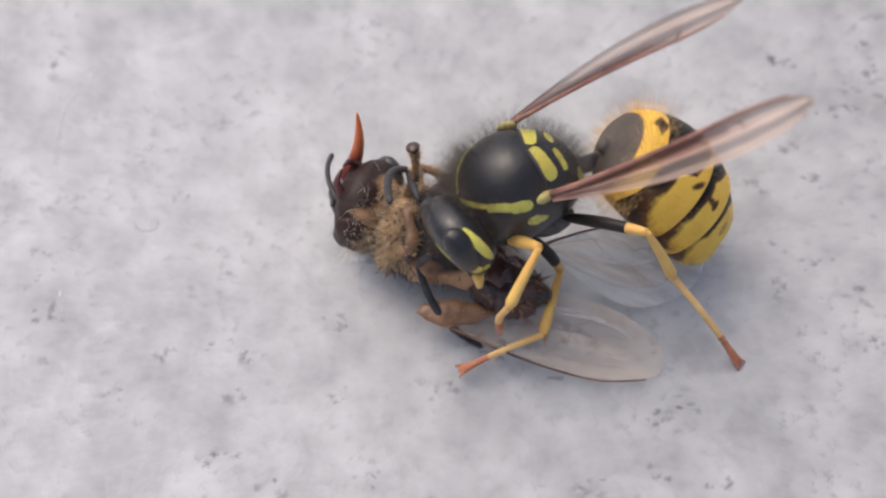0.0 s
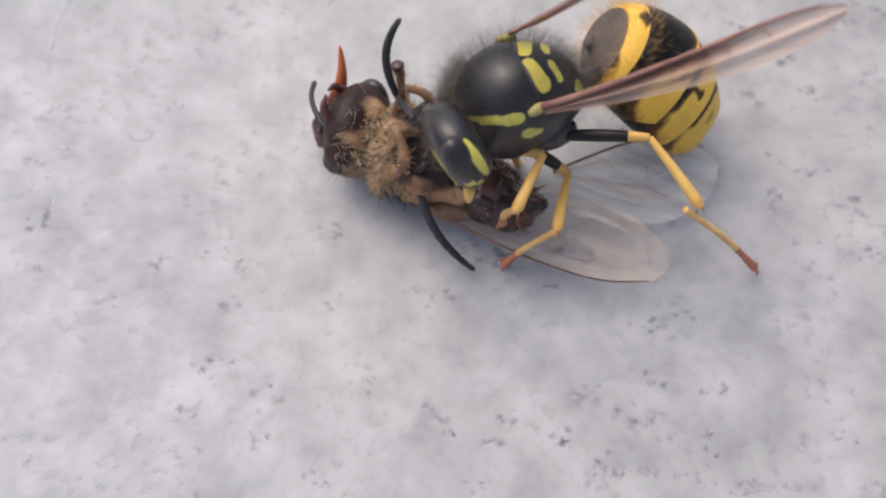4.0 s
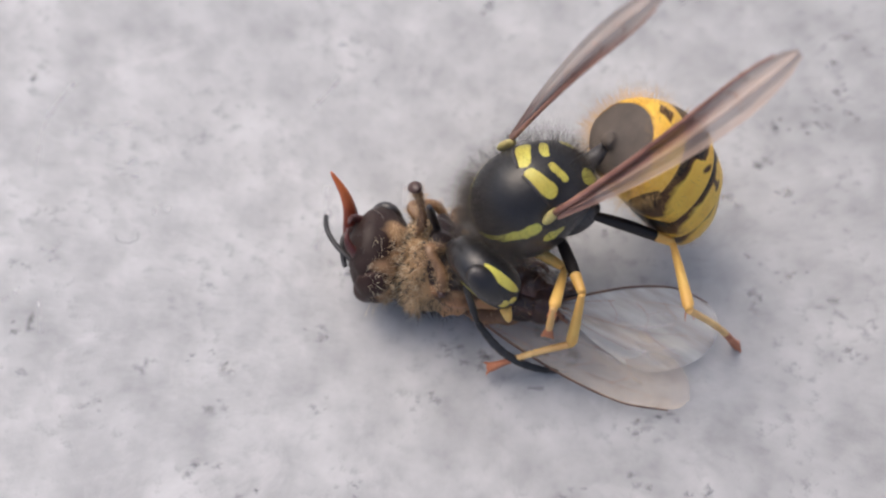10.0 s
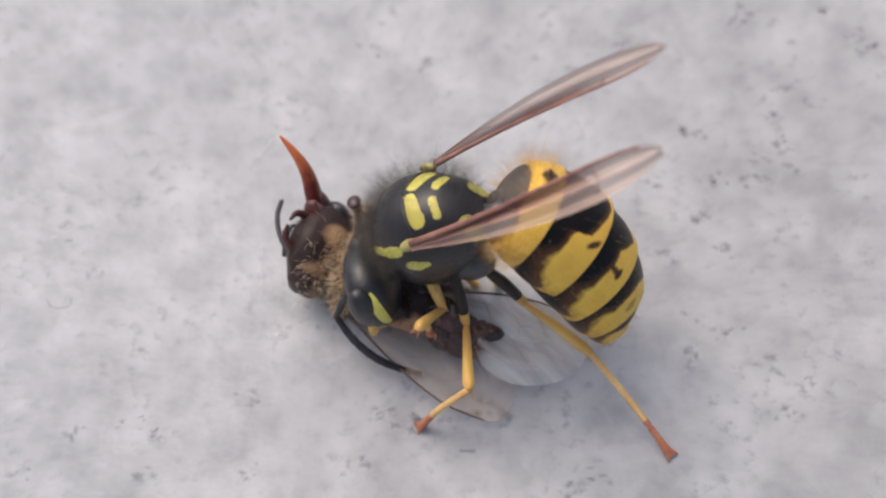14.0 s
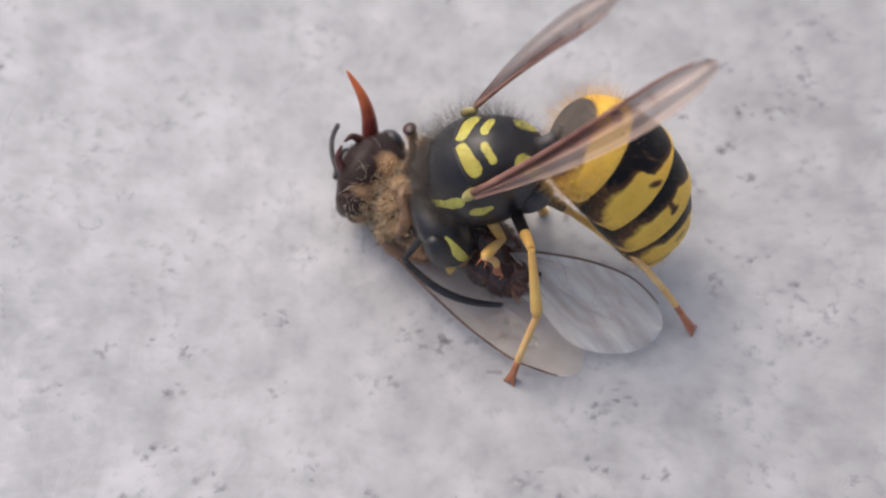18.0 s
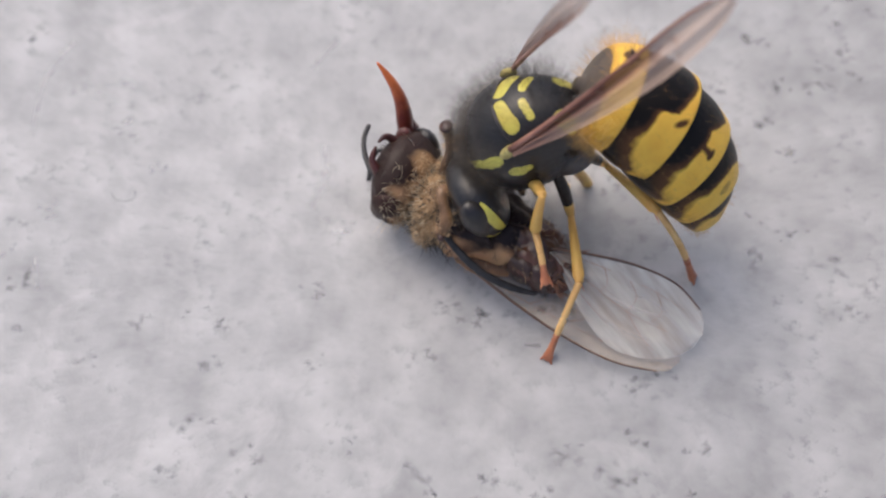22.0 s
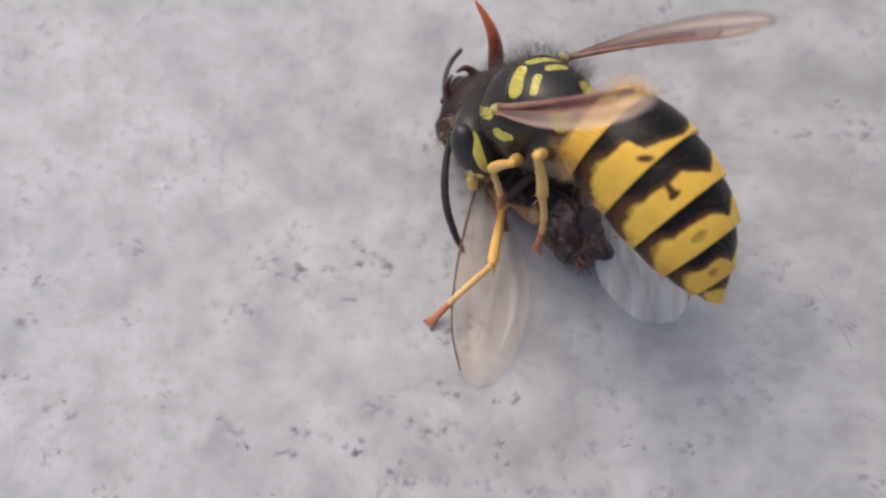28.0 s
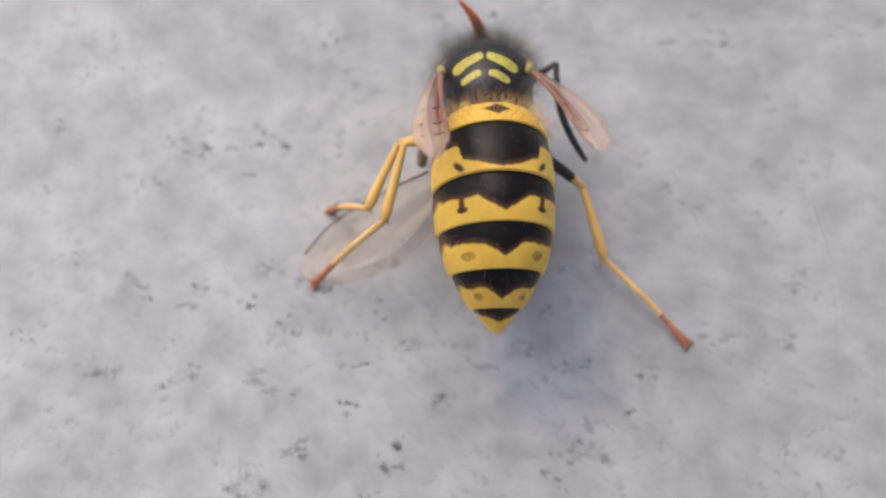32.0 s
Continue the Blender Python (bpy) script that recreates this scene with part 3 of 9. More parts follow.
    for side in (1, -1):
        pts = [(4.0 * u, 0, 0.46 * math.sin(math.pi * u) ** 0.9) for u in np.linspace(0, 1, 30)]
        rad = [0.105 + 0.045 * math.sin(math.pi * min(1, u * 1.1)) ** 0.6 - 0.012 * (i % 3 == 0) for i, u in enumerate(np.linspace(0, 1, 30))]
        rad[-1] = 0.06
        fl = piece("antenna", *tube(pts, rad, 14), HORN, head, "thick black curved antenna")
        sc = piece("antenna_scape", *tube([(0, 0, 0), (0.3, 0, 0.02), (1.2, 0, 0.02), (1.7, 0, 0)], [0.08, 0.12, 0.13, 0.09], 14), HORN, head)
        antennae.append((fl, sc))

    # abdomen: six overlapping rings, each running back along -x from its front edge
    shapes = [
        [(0.05, 0.26, 0.26, 0.26, -0.05), (-0.18, 0.40, 0.38, 0.36, -0.02), (-0.28, 0.90, 0.86, 0.82, 0.0), (-0.40, 1.36, 1.30, 1.20, 0.0), (-0.62, 1.70, 1.65, 1.50, 0.0), (-1.0, 1.90, 1.86, 1.68, 0), (-1.46, 2.03, 2.00, 1.80, 0)],
        [(0.35, 1.45, 1.42, 1.3, 0), (0.12, 1.88, 1.85, 1.66, 0), (-0.6, 2.10, 2.08, 1.84, 0), (-1.2, 2.16, 2.14, 1.88, 0), (-1.82, 2.17, 2.14, 1.88, 0)],
        [(0.9, 1.98, 1.96, 1.7, 0), (0.2, 2.08, 2.06, 1.8, 0), (-0.5, 2.14, 2.11, 1.82, 0), (-1.0, 2.12, 2.08, 1.8, 0), (-1.53, 2.06, 2.00, 1.76, 0)],
        [(0.9, 1.92, 1.88, 1.66, 0), (0.2, 1.98, 1.93, 1.7, 0), (-0.5, 1.93, 1.85, 1.64, 0), (-1.0, 1.82, 1.72, 1.56, 0), (-1.43, 1.66, 1.55, 1.44, 0)],
        [(0.8, 1.62, 1.56, 1.42, 0), (0.2, 1.60, 1.50, 1.38, 0), (-0.4, 1.40, 1.28, 1.22, -0.02), (-0.85, 1.16, 1.02, 1.02, -0.05), (-1.2, 0.94, 0.80, 0.84, -0.08)],
        [(0.7, 1.02, 0.92, 0.92, -0.05), (0.1, 0.90, 0.76, 0.80, -0.08), (-0.35, 0.62, 0.50, 0.55, -0.12), (-0.65, 0.36, 0.27, 0.32, -0.16), (-0.88, 0.12, 0.10, 0.12, -0.18)],
    ]
    segments = []
    for i, st in enumerate(shapes):
        st = [(q[0], q[1], q[2] * (1.10 if i else 1.05), q[3] * (0.68 if i else 0.76), q[4]) for q in st]
        v, f, uv = loft(st, 46, 150, 2.0, close=True)
        # the black band: how far back it reaches, by the angle from the midline; a point in the middle, drips or spots beside it, thin flanks
        span = (1.46, 1.82, 1.53, 1.43, 1.20, 0.88)[i]
        base, point, wide = ((0, 0, 1), (0.40, 0.24, 0.60), (0.44, 0.36, 0.42), (0.42, 0.34, 0.38), (0.46, 0.30, 0.45), (0.34, 0.26, 0.80))[i]
        ink = []
        for (x, a), (_, y, z) in zip(uv, v):
            d, w = -x, abs(a)
            ragged = 0.05 * noise.noise(Vector((a * 5, i * 3.1, 0.5))) + 0.03 * noise.noise(Vector((a * 13, i * 2.3, 1.5)))
            if i == 0:
                m = 0.46 - d
                m = max(m, 0.30 * (1 - abs(d - 0.92) / 0.26 - w / 0.26), 0.62 - d - 0.5 * max(0.0, 1.2 - w))
            else:
                edge = base + point * max(0.0, 1 - w / wide)
                if i == 1:
                    edge += 0.32 * (1 - smooth_step(0.62, 0.74, w))
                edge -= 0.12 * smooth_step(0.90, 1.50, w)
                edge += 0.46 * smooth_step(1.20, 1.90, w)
                m = edge * span - d + ragged
                if i == 1:
                    m = max(m, 0.14 * blob(d / span, w, 0.84, 0.72, 0.06, 0.14, 0.9))
                elif i == 2:
                    m = max(m, min(0.72 * span - d, 0.10 - 2.0 * abs(w - 0.70)), 0.16 * blob(d / span, w, 0.70, 0.70, 0.07, 0.10))
                elif i < 5:
                    m = max(m, min(0.0, 0.16 * blob(d / span, w, 0.70, 0.70, 0.10, 0.14)))
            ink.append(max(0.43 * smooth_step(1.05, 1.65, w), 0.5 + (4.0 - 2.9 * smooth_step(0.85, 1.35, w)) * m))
        front = [q for q in f if i == 0 and len(q) and max(-v[k][0] for k in q) < 0.46]
        held = set(front)
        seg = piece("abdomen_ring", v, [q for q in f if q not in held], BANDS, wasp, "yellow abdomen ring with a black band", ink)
        if front:
            used = sorted({k for q in front for k in q})
            at = {k: n for n, k in enumerate(used)}
            piece("front_face", [v[k] for k in used], [tuple(at[k] for k in q) for q in front], WAIST, seg, "dull grey-brown front face")
        # golden hairs; on the first ring they also imitate a soft glow
        if i == 0:
            h = hairs(v, f, 2600, 0.60, 0.0045, lambda p: p[0] < -0.44, rng, (0.1, 0, 0), 0.4)
        else:
            h = hairs(v, f, 420, 0.26, 0.003, lambda p: p[0] < 0.0, rng, (-0.7, 0, 0))
        piece("ring_hair", *h, HAIR_GOLD, seg, "fine golden hairs", smooth=False)
        segments.append(seg)

    # legs: thigh, shin and foot, each lying along +x
    legs = {}
    sizes = {"1": (2.5, 2.3, 1.7), "2": (2.9, 2.7, 3.0), "3": (3.3, 2.9, 4.4)}
    for key in ("L1", "L2", "L3", "R1", "R2", "R3"):
        lf, lt, ls = sizes[key[1]]
        us = np.linspace(0, 1, 26)
        v, f = tube([(lf * u, 0, 0.10 * math.sin(math.pi * u)) for u in us], [0.14 + 0.075 * math.sin(math.pi * u) ** 0.8 if u < 0.97 else 0.14 for u in us], 16)
        split = {"1": 0.42, "2": 0.74, "3": 0.80}[key[1]]
        thigh = piece("leg", v, f, LEG_YELLOW, wasp, "yellow wasp leg, black towards the body", [1.0 if p[0] < split * lf else 0.0 for p in v])
        v, f = tube([(lt * u, 0, 0.06 * math.sin(math.pi * u)) for u in us], [0.115 + 0.10 * u ** 0.8 if u < 0.93 else 0.15 for u in us], 14)
        shin = piece("shin", v, f, LEG_YELLOW, thigh, ink=[0.05] * len(v))
        spurs = [tube([(lt * 0.97, s * 0.08, -0.1), (lt * 0.97 + 0.3, s * 0.16, -0.32)], [0.035, 0.008], 6) for s in (-1, 1)]
        piece("spur", *join(*spurs), TARSUS, shin)
        # foot: five joints, the first the longest, two claws
        cuts = [0.0, 0.46, 0.62, 0.74, 0.85, 1.0]
        n, first = 61, 41
        pts, rad = [], []
        for j in range(n):
            u = j / (n - 1)
            near = min(abs(u - c) for c in cuts[1:-1])
            pts.append((ls * u, 0.0, 0.16 * math.sin(math.pi * u) ** 1.2))
            rad.append((0.128 - 0.018 * u + 0.05 * smooth_step(0.82, 1.0, u)) * (0.76 if near < 0.012 else 1.0 + 0.14 * (near < 0.03)))
        foot = piece("foot", *tube(pts[:first + 1], rad[:first + 1], 12), SHANK, thigh, "yellow to orange jointed foot")
        piece("toe", *tube(pts[first:], rad[first:], 12), TARSUS, foot, "orange-red toe joints")
        claws = [tube(spline([(ls * 0.98, s * 0.05, 0.02), (ls + 0.18, s * 0.18, 0.06), (ls + 0.30, s * 0.22, -0.10)], 8), np.linspace(0.07, 0.015, 8), 8) for s in (-1, 1)]
        piece("claw", *join(*claws, ellipsoid((ls + 0.02, 0, 0), (0.20, 0.19, 0.14), 8, 10)), TARSUS, foot, "orange-red claws")
        legs[key] = (thigh, shin, foot)

    # folded wings: narrow pleated blades along +x
    wings = []
    for side in (1, -1):
        nx, ny = 60, 15
        verts, faces, ink = [], [], []
        for i in range(nx + 1):
            u = i / nx
            x = 9.6 * u
            half = (0.12 + 0.45 * math.sin(math.pi * min(0.5, u * 0.62 + 0.02)) ** 1.3) * max(0.05, 1 - max(0.0, (u - 0.72) / 0.28) ** 2.2) ** 0.5 * (1.0 if side > 0 else 0.72)
            off = -0.28 * side * math.sin(math.pi * u)
            for j in range(ny + 1):
                w = j / ny * 2 - 1
                pleat = 0.10 * math.cos(w * 5.2) + 0.05 * math.cos(w * 11 + 1)
                verts.append((x, off + w * half, pleat * min(1, 4 * u) + 0.25 * u * u))
                front = smooth_step(-0.15, 0.55, w * side) * (1 - smooth_step(0.50, 0.88, u))
                ink.append(min(1.0, max(front, 0.8 * (1 - smooth_step(0.08, 0.34, u)))))
        for i in range(nx):
            for j in range(ny):
                a = i * (ny + 1) + j
                faces.append((a, a + 1, a + ny + 2, a + ny + 1))
        w = piece("wing", verts, faces, WING, wasp, "folded smoky brown translucent wing", ink)
        def on(u, s):
            i = min(nx, int(round(u * nx)))
            j = min(ny, max(0, int(round((s + 1) / 2 * ny))))
            p = verts[i * (ny + 1) + j]
            return (p[0], p[1], p[2] + 0.03)
        runs = [(0.98 * side, 0.0, 0.93, 0.12 if side > 0 else 0.09), (0.62 * side, 0.0, 0.72, 0.032), (-0.1 * side, 0.05, 0.85, 0.016)]
        for s, u0, u1, r in runs:
            p = spline([on(u, s) for u in np.linspace(u0, u1, 12)], 30)
            piece("vein", *tube(p, np.linspace(r, r * 0.35, 30), 8), COSTA if r > 0.05 else VEIN, w, "dark maroon front edge vein" if r > 0.05 else "brown wing vein")
        for u in (0.42, 0.6, 0.74):
            p = spline([on(u, 0.9 * side), on(u + 0.03, 0.3 * side), on(u + 0.01, -0.4 * side)], 12)
            piece("vein", *tube(p, 0.026, 6), VEIN, w)
        wings.append(w)
    return wasp, head, antennae, segments, legs, wings


wasp, head, antennae, segments, legs, wings = build_wasp()
left_wing, right_wing = wings


# ---- the bee ----
def build_bee():
    """A dead honey bee on its back; x runs to its head, z is its back. The origin lies in its head."""
    rng = random.Random(11)
    bee = new("bee")
    bee.empty_display_size = 0.002
    tagged(bee, "dead fuzzy honey bee, partly eaten, tongue out", "bee")
    # head
    v, f, uv = loft([(-0.9, 0.5, 0.5, 0.5, 0), (-0.7, 1.2, 1.1, 1.1, 0), (-0.2, 1.75, 1.5, 1.5, 0), (0.35, 1.75, 1.45, 1.6, -0.05), (0.8, 1.35, 1.1, 1.35, -0.15), (1.1, 0.7, 0.6, 0.9, -0.3), (1.2, 0.2, 0.2, 0.3, -0.4)], 48, 72)
    v = rough_up(v, 0.05, 2.5)
    head = piece("head", v, f, BEE_BROWN, bee, "dark brown bee head with a tan cheek", [0.74 + 1.1 * (p[0] + 0.05) + 0.5 * max(0.0, p[1] - 0.2) + 0.8 * noise.noise(Vector((p[0] * 1.2, p[1] * 2.2, p[2] * 1.2))) for p in v])
    head.matrix_basis = pose(0, 0, 0, -34, 0, 0)
    for side in (-1, 1):
        eye = ellipsoid((0.10, side * 1.28, 0.0), (0.70, 0.48, 1.14), 20, 28, (side * 10, 0, side * 14))
        if side > 0:
            piece("eye", *eye, EYE, head, "large glossy black compound eye")
        else:
            shape = rough_up(eye[0], 0.14, 1.8)
            worn = piece("eye", shape, eye[1], BEE_EYE, head, "dried eye, dark brown in front and tan behind", [0.55 + 0.9 * (p[0] + 0.15) - 0.35 * (p[2] - 0.2) + 0.5 * noise.noise(Vector(p) * 1.7) for p in shape])
            piece("eye_fuzz", *hairs(shape, eye[1], 260, 0.15, 0.008, lambda p: p[0] < 0.2 and p[1] < -1.0, rng, (-0.3, 0.1, 0.3), 0.8), HAIR_PALE, worn, "short cream hairs", smooth=False)
        piece("jaw", *tube(spline([(0.8, side * 0.7, -1.0), (1.15, side * 0.5, -1.5), (1.2, side * 0.1, -1.75)], 10), np.linspace(0.20, 0.05, 10), 10), BEE_MOUTH, head, "dark maroon jaw")
    # one antenna reaches forward beside the tongue, the other lies back along the cheek
    for run in ([(0.35, -1.25, 0.20), (0.75, -1.10, -0.05), (1.25, -0.86, -0.25), (1.75, -0.46, -0.48), (2.12, 0.10, -0.70), (2.28, 0.70, -0.92)],
                [(1.0, 0.05, -0.70), (1.45, -0.10, -0.55), (1.38, -0.50, -0.10), (1.20, -0.85, 0.25)]):
        piece("antenna", *tube(spline(run, 34), [0.075] * 12 + [0.095] * 21 + [0.05], 10), HORN, bee, "thin black elbowed antenna")
    h = hairs(v, f, 160, 0.50, 0.009, lambda p: p[0] < 0.2 and p[1] < 0.7 and noise.noise(Vector(p) * 1.4) > 0.1, rng, (0.3, 0, 0), 0.6)
    piece("head_fuzz", *h, HAIR_PALE, head, "cream hairs", smooth=False)
    h = hairs(v, f, 1200, 0.26, 0.011, lambda p: p[0] < -0.25 and p[1] < 0.6, rng, (0.1, 0, 0), 0.7)
    piece("tan_fuzz", *h, HAIR_TAN, head, "tan hairs", smooth=False)
    h = hairs(v, f, 220, 0.24, 0.009, lambda p: abs(p[1]) < 0.95, rng, (0.2, 0, 0), 0.6)
    piece("face_fuzz", *h, HAIR_DARK, head, "dark hairs", smooth=False)
    # thorax
    v, f, uv = loft([(-0.65, 0.6, 0.6, 0.6, 0), (-0.85, 1.3, 1.2, 1.1, 0.0), (-1.3, 1.75, 1.6, 1.35, 0.05), (-2.0, 1.9, 1.65, 1.35, 0.05), (-2.7, 1.75, 1.55, 1.2, 0.0), (-3.3, 1.2, 1.1, 1.0, -0.05), (-3.6, 0.5, 0.5, 0.5, -0.1)], 60, 90)
    v = rough_up(v, 0.16, 1.6)
    thorax = piece("thorax", v, f, BEE_TAN, bee, "tan bee thorax")
    h = hairs(v, f, 6500, 0.22, 0.013, lambda p: p[0] > -1.65, rng, (-0.5, 0.3, 0.8), 0.9)
    piece("thorax_fuzz", *h, HAIR_TAN, thorax, "thick tan fuzz", smooth=False)
    h = hairs(v, f, 1100, 0.30, 0.011, lambda p: p[0] > -1.6, rng, (0.2, -0.4, 0.2), 0.8)
    piece("pale_fuzz", *h, HAIR_PALE, thorax, "cream fuzz", smooth=False)
    h = hairs(v, f, 1300, 0.42, 0.016, lambda p: p[0] > -3.4, rng, (-0.3, 0, 0), 0.7)
    piece("brown_fuzz", *h, HAIR_DARK, thorax, "dark brown fuzz", smooth=False)
    # underside plates, dark and wet
    v, f, uv = loft([(-1.6, 1.0, 0.9, 1.2, -0.15), (-1.85, 1.80, 1.6, 1.55, -0.1), (-2.8, 1.95, 1.6, 1.2, 0.0), (-3.7, 1.6, 1.3, 0.85, 0.05), (-4.5, 1.3, 1.1, 0.8, 0.1), (-4.9, 0.9, 0.7, 0.6, 0.1)], 56, 90)
    v = rough_up(v, 0.22, 1.7)
    plate = piece("breast_plate", v, f, BEE_BREAST, bee, "dark torn breast, orange-tan towards the back", [0.66 - 0.75 * (p[2] + 0.05) + 0.8 * noise.noise(Vector((p[0] * 0.9, p[1] * 1.6, p[2] * 1.6))) for p in v])
    h = hairs(v, f, 500, 0.24, 0.010, lambda p: True, rng, (0, 0, 0), 0.6)
    piece("breast_fuzz", *h, HAIR_DARK, plate, smooth=False)
    # what is left of the abdomen
    v, f, uv = loft([(-4.2, 0.9, 0.8, 0.75, 0.1), (-4.8, 1.2, 1.1, 0.9, 0.25), (-5.7, 1.25, 1.1, 0.85, 0.4), (-6.2, 1.12, 0.98, 0.75, 0.48), (-6.6, 0.85, 0.72, 0.55, 0.5), (-6.9, 0.5, 0.4, 0.3, 0.5), (-7.0, 0.12, 0.1, 0.1, 0.5)], 60, 84)
    v = [Vector((p[0] + 0.5 * noise.noise(Vector((p[1] * 1.8, p[2] * 1.8, 2))) * smooth_step(-6.0, -7.2, p[0]), p[1], p[2])) for p in v]
    v = rough_up(rough_up(v, 0.24, 1.7), 0.10, 5.0)
    abdomen = piece("abdomen", v, f, BEE_STUB, bee, "torn open red-brown bee abdomen")
    h = hairs(v, f, 350, 0.22, 0.009, lambda p: p[0] > -6.9, rng, (-0.5, 0, 0), 0.6)
    piece("abdomen_fuzz", *h, HAIR_DARK, abdomen, "dark hairs", smooth=False)
    h = hairs(v, f, 220, 0.26, 0.009, lambda p: p[0] > -5.6, rng, (-0.5, 0, 0), 0.6)
    piece("tan_fuzz", *h, HAIR_TAN, abdomen, "tan hairs", smooth=False)
    for x in (-5.1, -5.8):
        v, f, uv = loft([(x + 0.45, 1.22, 1.1, 0.5, 0.35), (x, 1.36, 1.22, 0.6, 0.4), (x - 0.42, 1.34, 1.2, 0.55, 0.42), (x - 0.46, 1.27, 1.13, 0.5, 0.42)], 16, 70)
        piece("back_plate", rough_up(v, 0.08, 2.0), f, BEE_DARK, abdomen, "dark brown tergite")
    shreds = []
    for _ in range(26):
        a = rng.uniform(0, 2 * math.pi)
        p0 = Vector((-6.35, 0.8 * math.cos(a), 0.55 * math.sin(a) + 0.5))
        d = Vector((-rng.uniform(0.2, 0.75), rng.gauss(0, 0.25), rng.gauss(0, 0.25)))
        shreds.append(tube([p0, p0 + d * 0.5 + Vector((0, 0, 0.08)), p0 + d], [rng.uniform(0.06, 0.16), 0.08, 0.015], 6, 0.5))
    piece("shreds", *join(*shreds), BEE_FLESH, abdomen, "ragged torn edge")
    # legs, most of them folded on the underside (-z)
    plan = [
        [(-1.2, -0.5, -1.2), (-1.35, -0.7, -2.0), (-1.1, -0.6, -2.8), (-0.9, -0.7, -3.2)],
        [(-1.3, 0.7, -1.1), (-0.8, 1.3, -1.5), (-1.5, 1.9, -1.4), (-2.1, 2.0, -0.8)],
        [(-2.2, -0.9, -1.1), (-1.8, -1.8, -1.4), (-2.3, -2.2, -0.8), (-2.4, -2.4, -0.2)],
        [(-2.4, 0.9, -1.0), (-2.5, 1.9, -1.3), (-3.2, 2.1, -0.7), (-3.6, 2.2, -0.2)],
    ]
    for p in plan:
        q = spline(p, 24)
        v, f = tube(q, [0.17 + 0.12 * math.sin(math.pi * i / 23 * 2) ** 2 * (1 - i / 40) for i in range(24)], 12, 0.75)
        leg = piece("leg", v, f, BEE_LEG, bee, "folded brown hairy bee leg")
        h = hairs(v, f, 260, 0.24, 0.010, lambda p: True, rng)
        piece("leg_fuzz", *h, HAIR_TAN, leg, smooth=False)
        if p is plan[0]:
            piece("foot", *tube([q[-6], q[-4], q[-2], q[-1], q[-1] + (q[-1] - q[-3]) * 0.8], [0.15, 0.28, 0.34, 0.30, 0.12], 12, 0.75), BEE_DARK, leg, "dark brown clubbed foot")
        else:
            piece("foot", *tube([q[-1], q[-1] + (q[-1] - q[-4]) * 0.8], [0.17, 0.1], 10), BEE_DARK, leg, "dark brown foot")
    # tongue: a tapered blade along +x
    us = np.linspace(0, 1, 26)
    v, f = tube([(3.5 * u - 0.6, 0, 0.28 * math.sin(math.pi * max(0.0, 3.5 * u - 0.6) / 2.9)) for u in us], [0.46 * (1 - u) ** 0.75 * min(1.0, 0.55 + 1.4 * u) + 0.035 for u in us], 14, 0.8)
    tongue = piece("tongue", v, f, TONGUE, bee, "orange-red pointed tongue, maroon at its root", [1.1 - p[0] / 2.2 for p in v])
    sheath = [ellipsoid((-0.35, s * 0.30, 0.02), (0.72, 0.36, 0.40), 14, 16, (0, 0, s * 14)) for s in (-1, 1)]
    sheath.append(ellipsoid((-0.75, 0, 0.1), (0.6, 0.62, 0.5), 14, 18))
    v, f = join(*sheath)
    piece("mouthpart", rough_up(v, 0.12, 2.6), f, BEE_MOUTH, tongue, "dark maroon mouthparts")
    # wings along +x: one long fore wing, one shorter hind wing
    bee_wings = []
    for length, width, name in ((8.3, 2.7, "fore_wing"), (6.0, 3.0, "hind_wing")):
        nx, ny = 48, 26
        verts, faces = [], []
        for i in range(nx + 1):
            u = i / nx
            tip = 1.0 if u < 0.56 else max(0.0, 1 - ((u - 0.56) / 0.44) ** 2.1) ** 0.5
            front = (-0.15 * width * math.sin(math.pi * min(0.5, u * 0.9)) - 0.04) * (tip if u > 0.56 else 1.0)
            rear = (0.06 + width * 0.84 * math.sin(math.pi * min(0.5, 0.02 + 0.80 * u)) ** 1.3) * tip
            for j in range(ny + 1):
                w = j / ny
                y = 0.34 * width + ((front * (1 - w) + rear * w) / max(tip, 1e-3) - 0.34 * width) * tip if u > 0.56 else front * (1 - w) + rear * w
                z = 0.10 * math.sin(u * 7 + w * 3) * w + 0.09 * math.cos(w * 15 + 1.5 * math.sin(u * 4)) * math.sin(math.pi * min(1, u + 0.1)) + 0.07 * math.cos(w * 9) * (1 - u * 0.5) + 0.05 * noise.noise(Vector((u * 5, w * 4, length)))
                if name == "hind_wing":
                    # its thick front edge lies on the far side
                    c, d = math.cos(math.radians(31)), math.sin(math.radians(31))
                    verts.append((length * u * c + y * d, length * u * d - y * c, z))
                else:
                    verts.append((length * u, y, z))
        for i in range(nx):
            for j in range(ny):
                a = i * (ny + 1) + j
                faces.append((a, a + 1, a + ny + 2, a + ny + 1))
        w = piece(name, verts, faces, BEE_WING if name == "fore_wing" else HIND_WING, bee, "crumpled clear brownish bee wing")
        def on(u, s):
            p = verts[min(nx, int(round(u * nx))) * (ny + 1) + min(ny, int(round(s * ny)))]
            return (p[0], p[1], p[2] + 0.02)
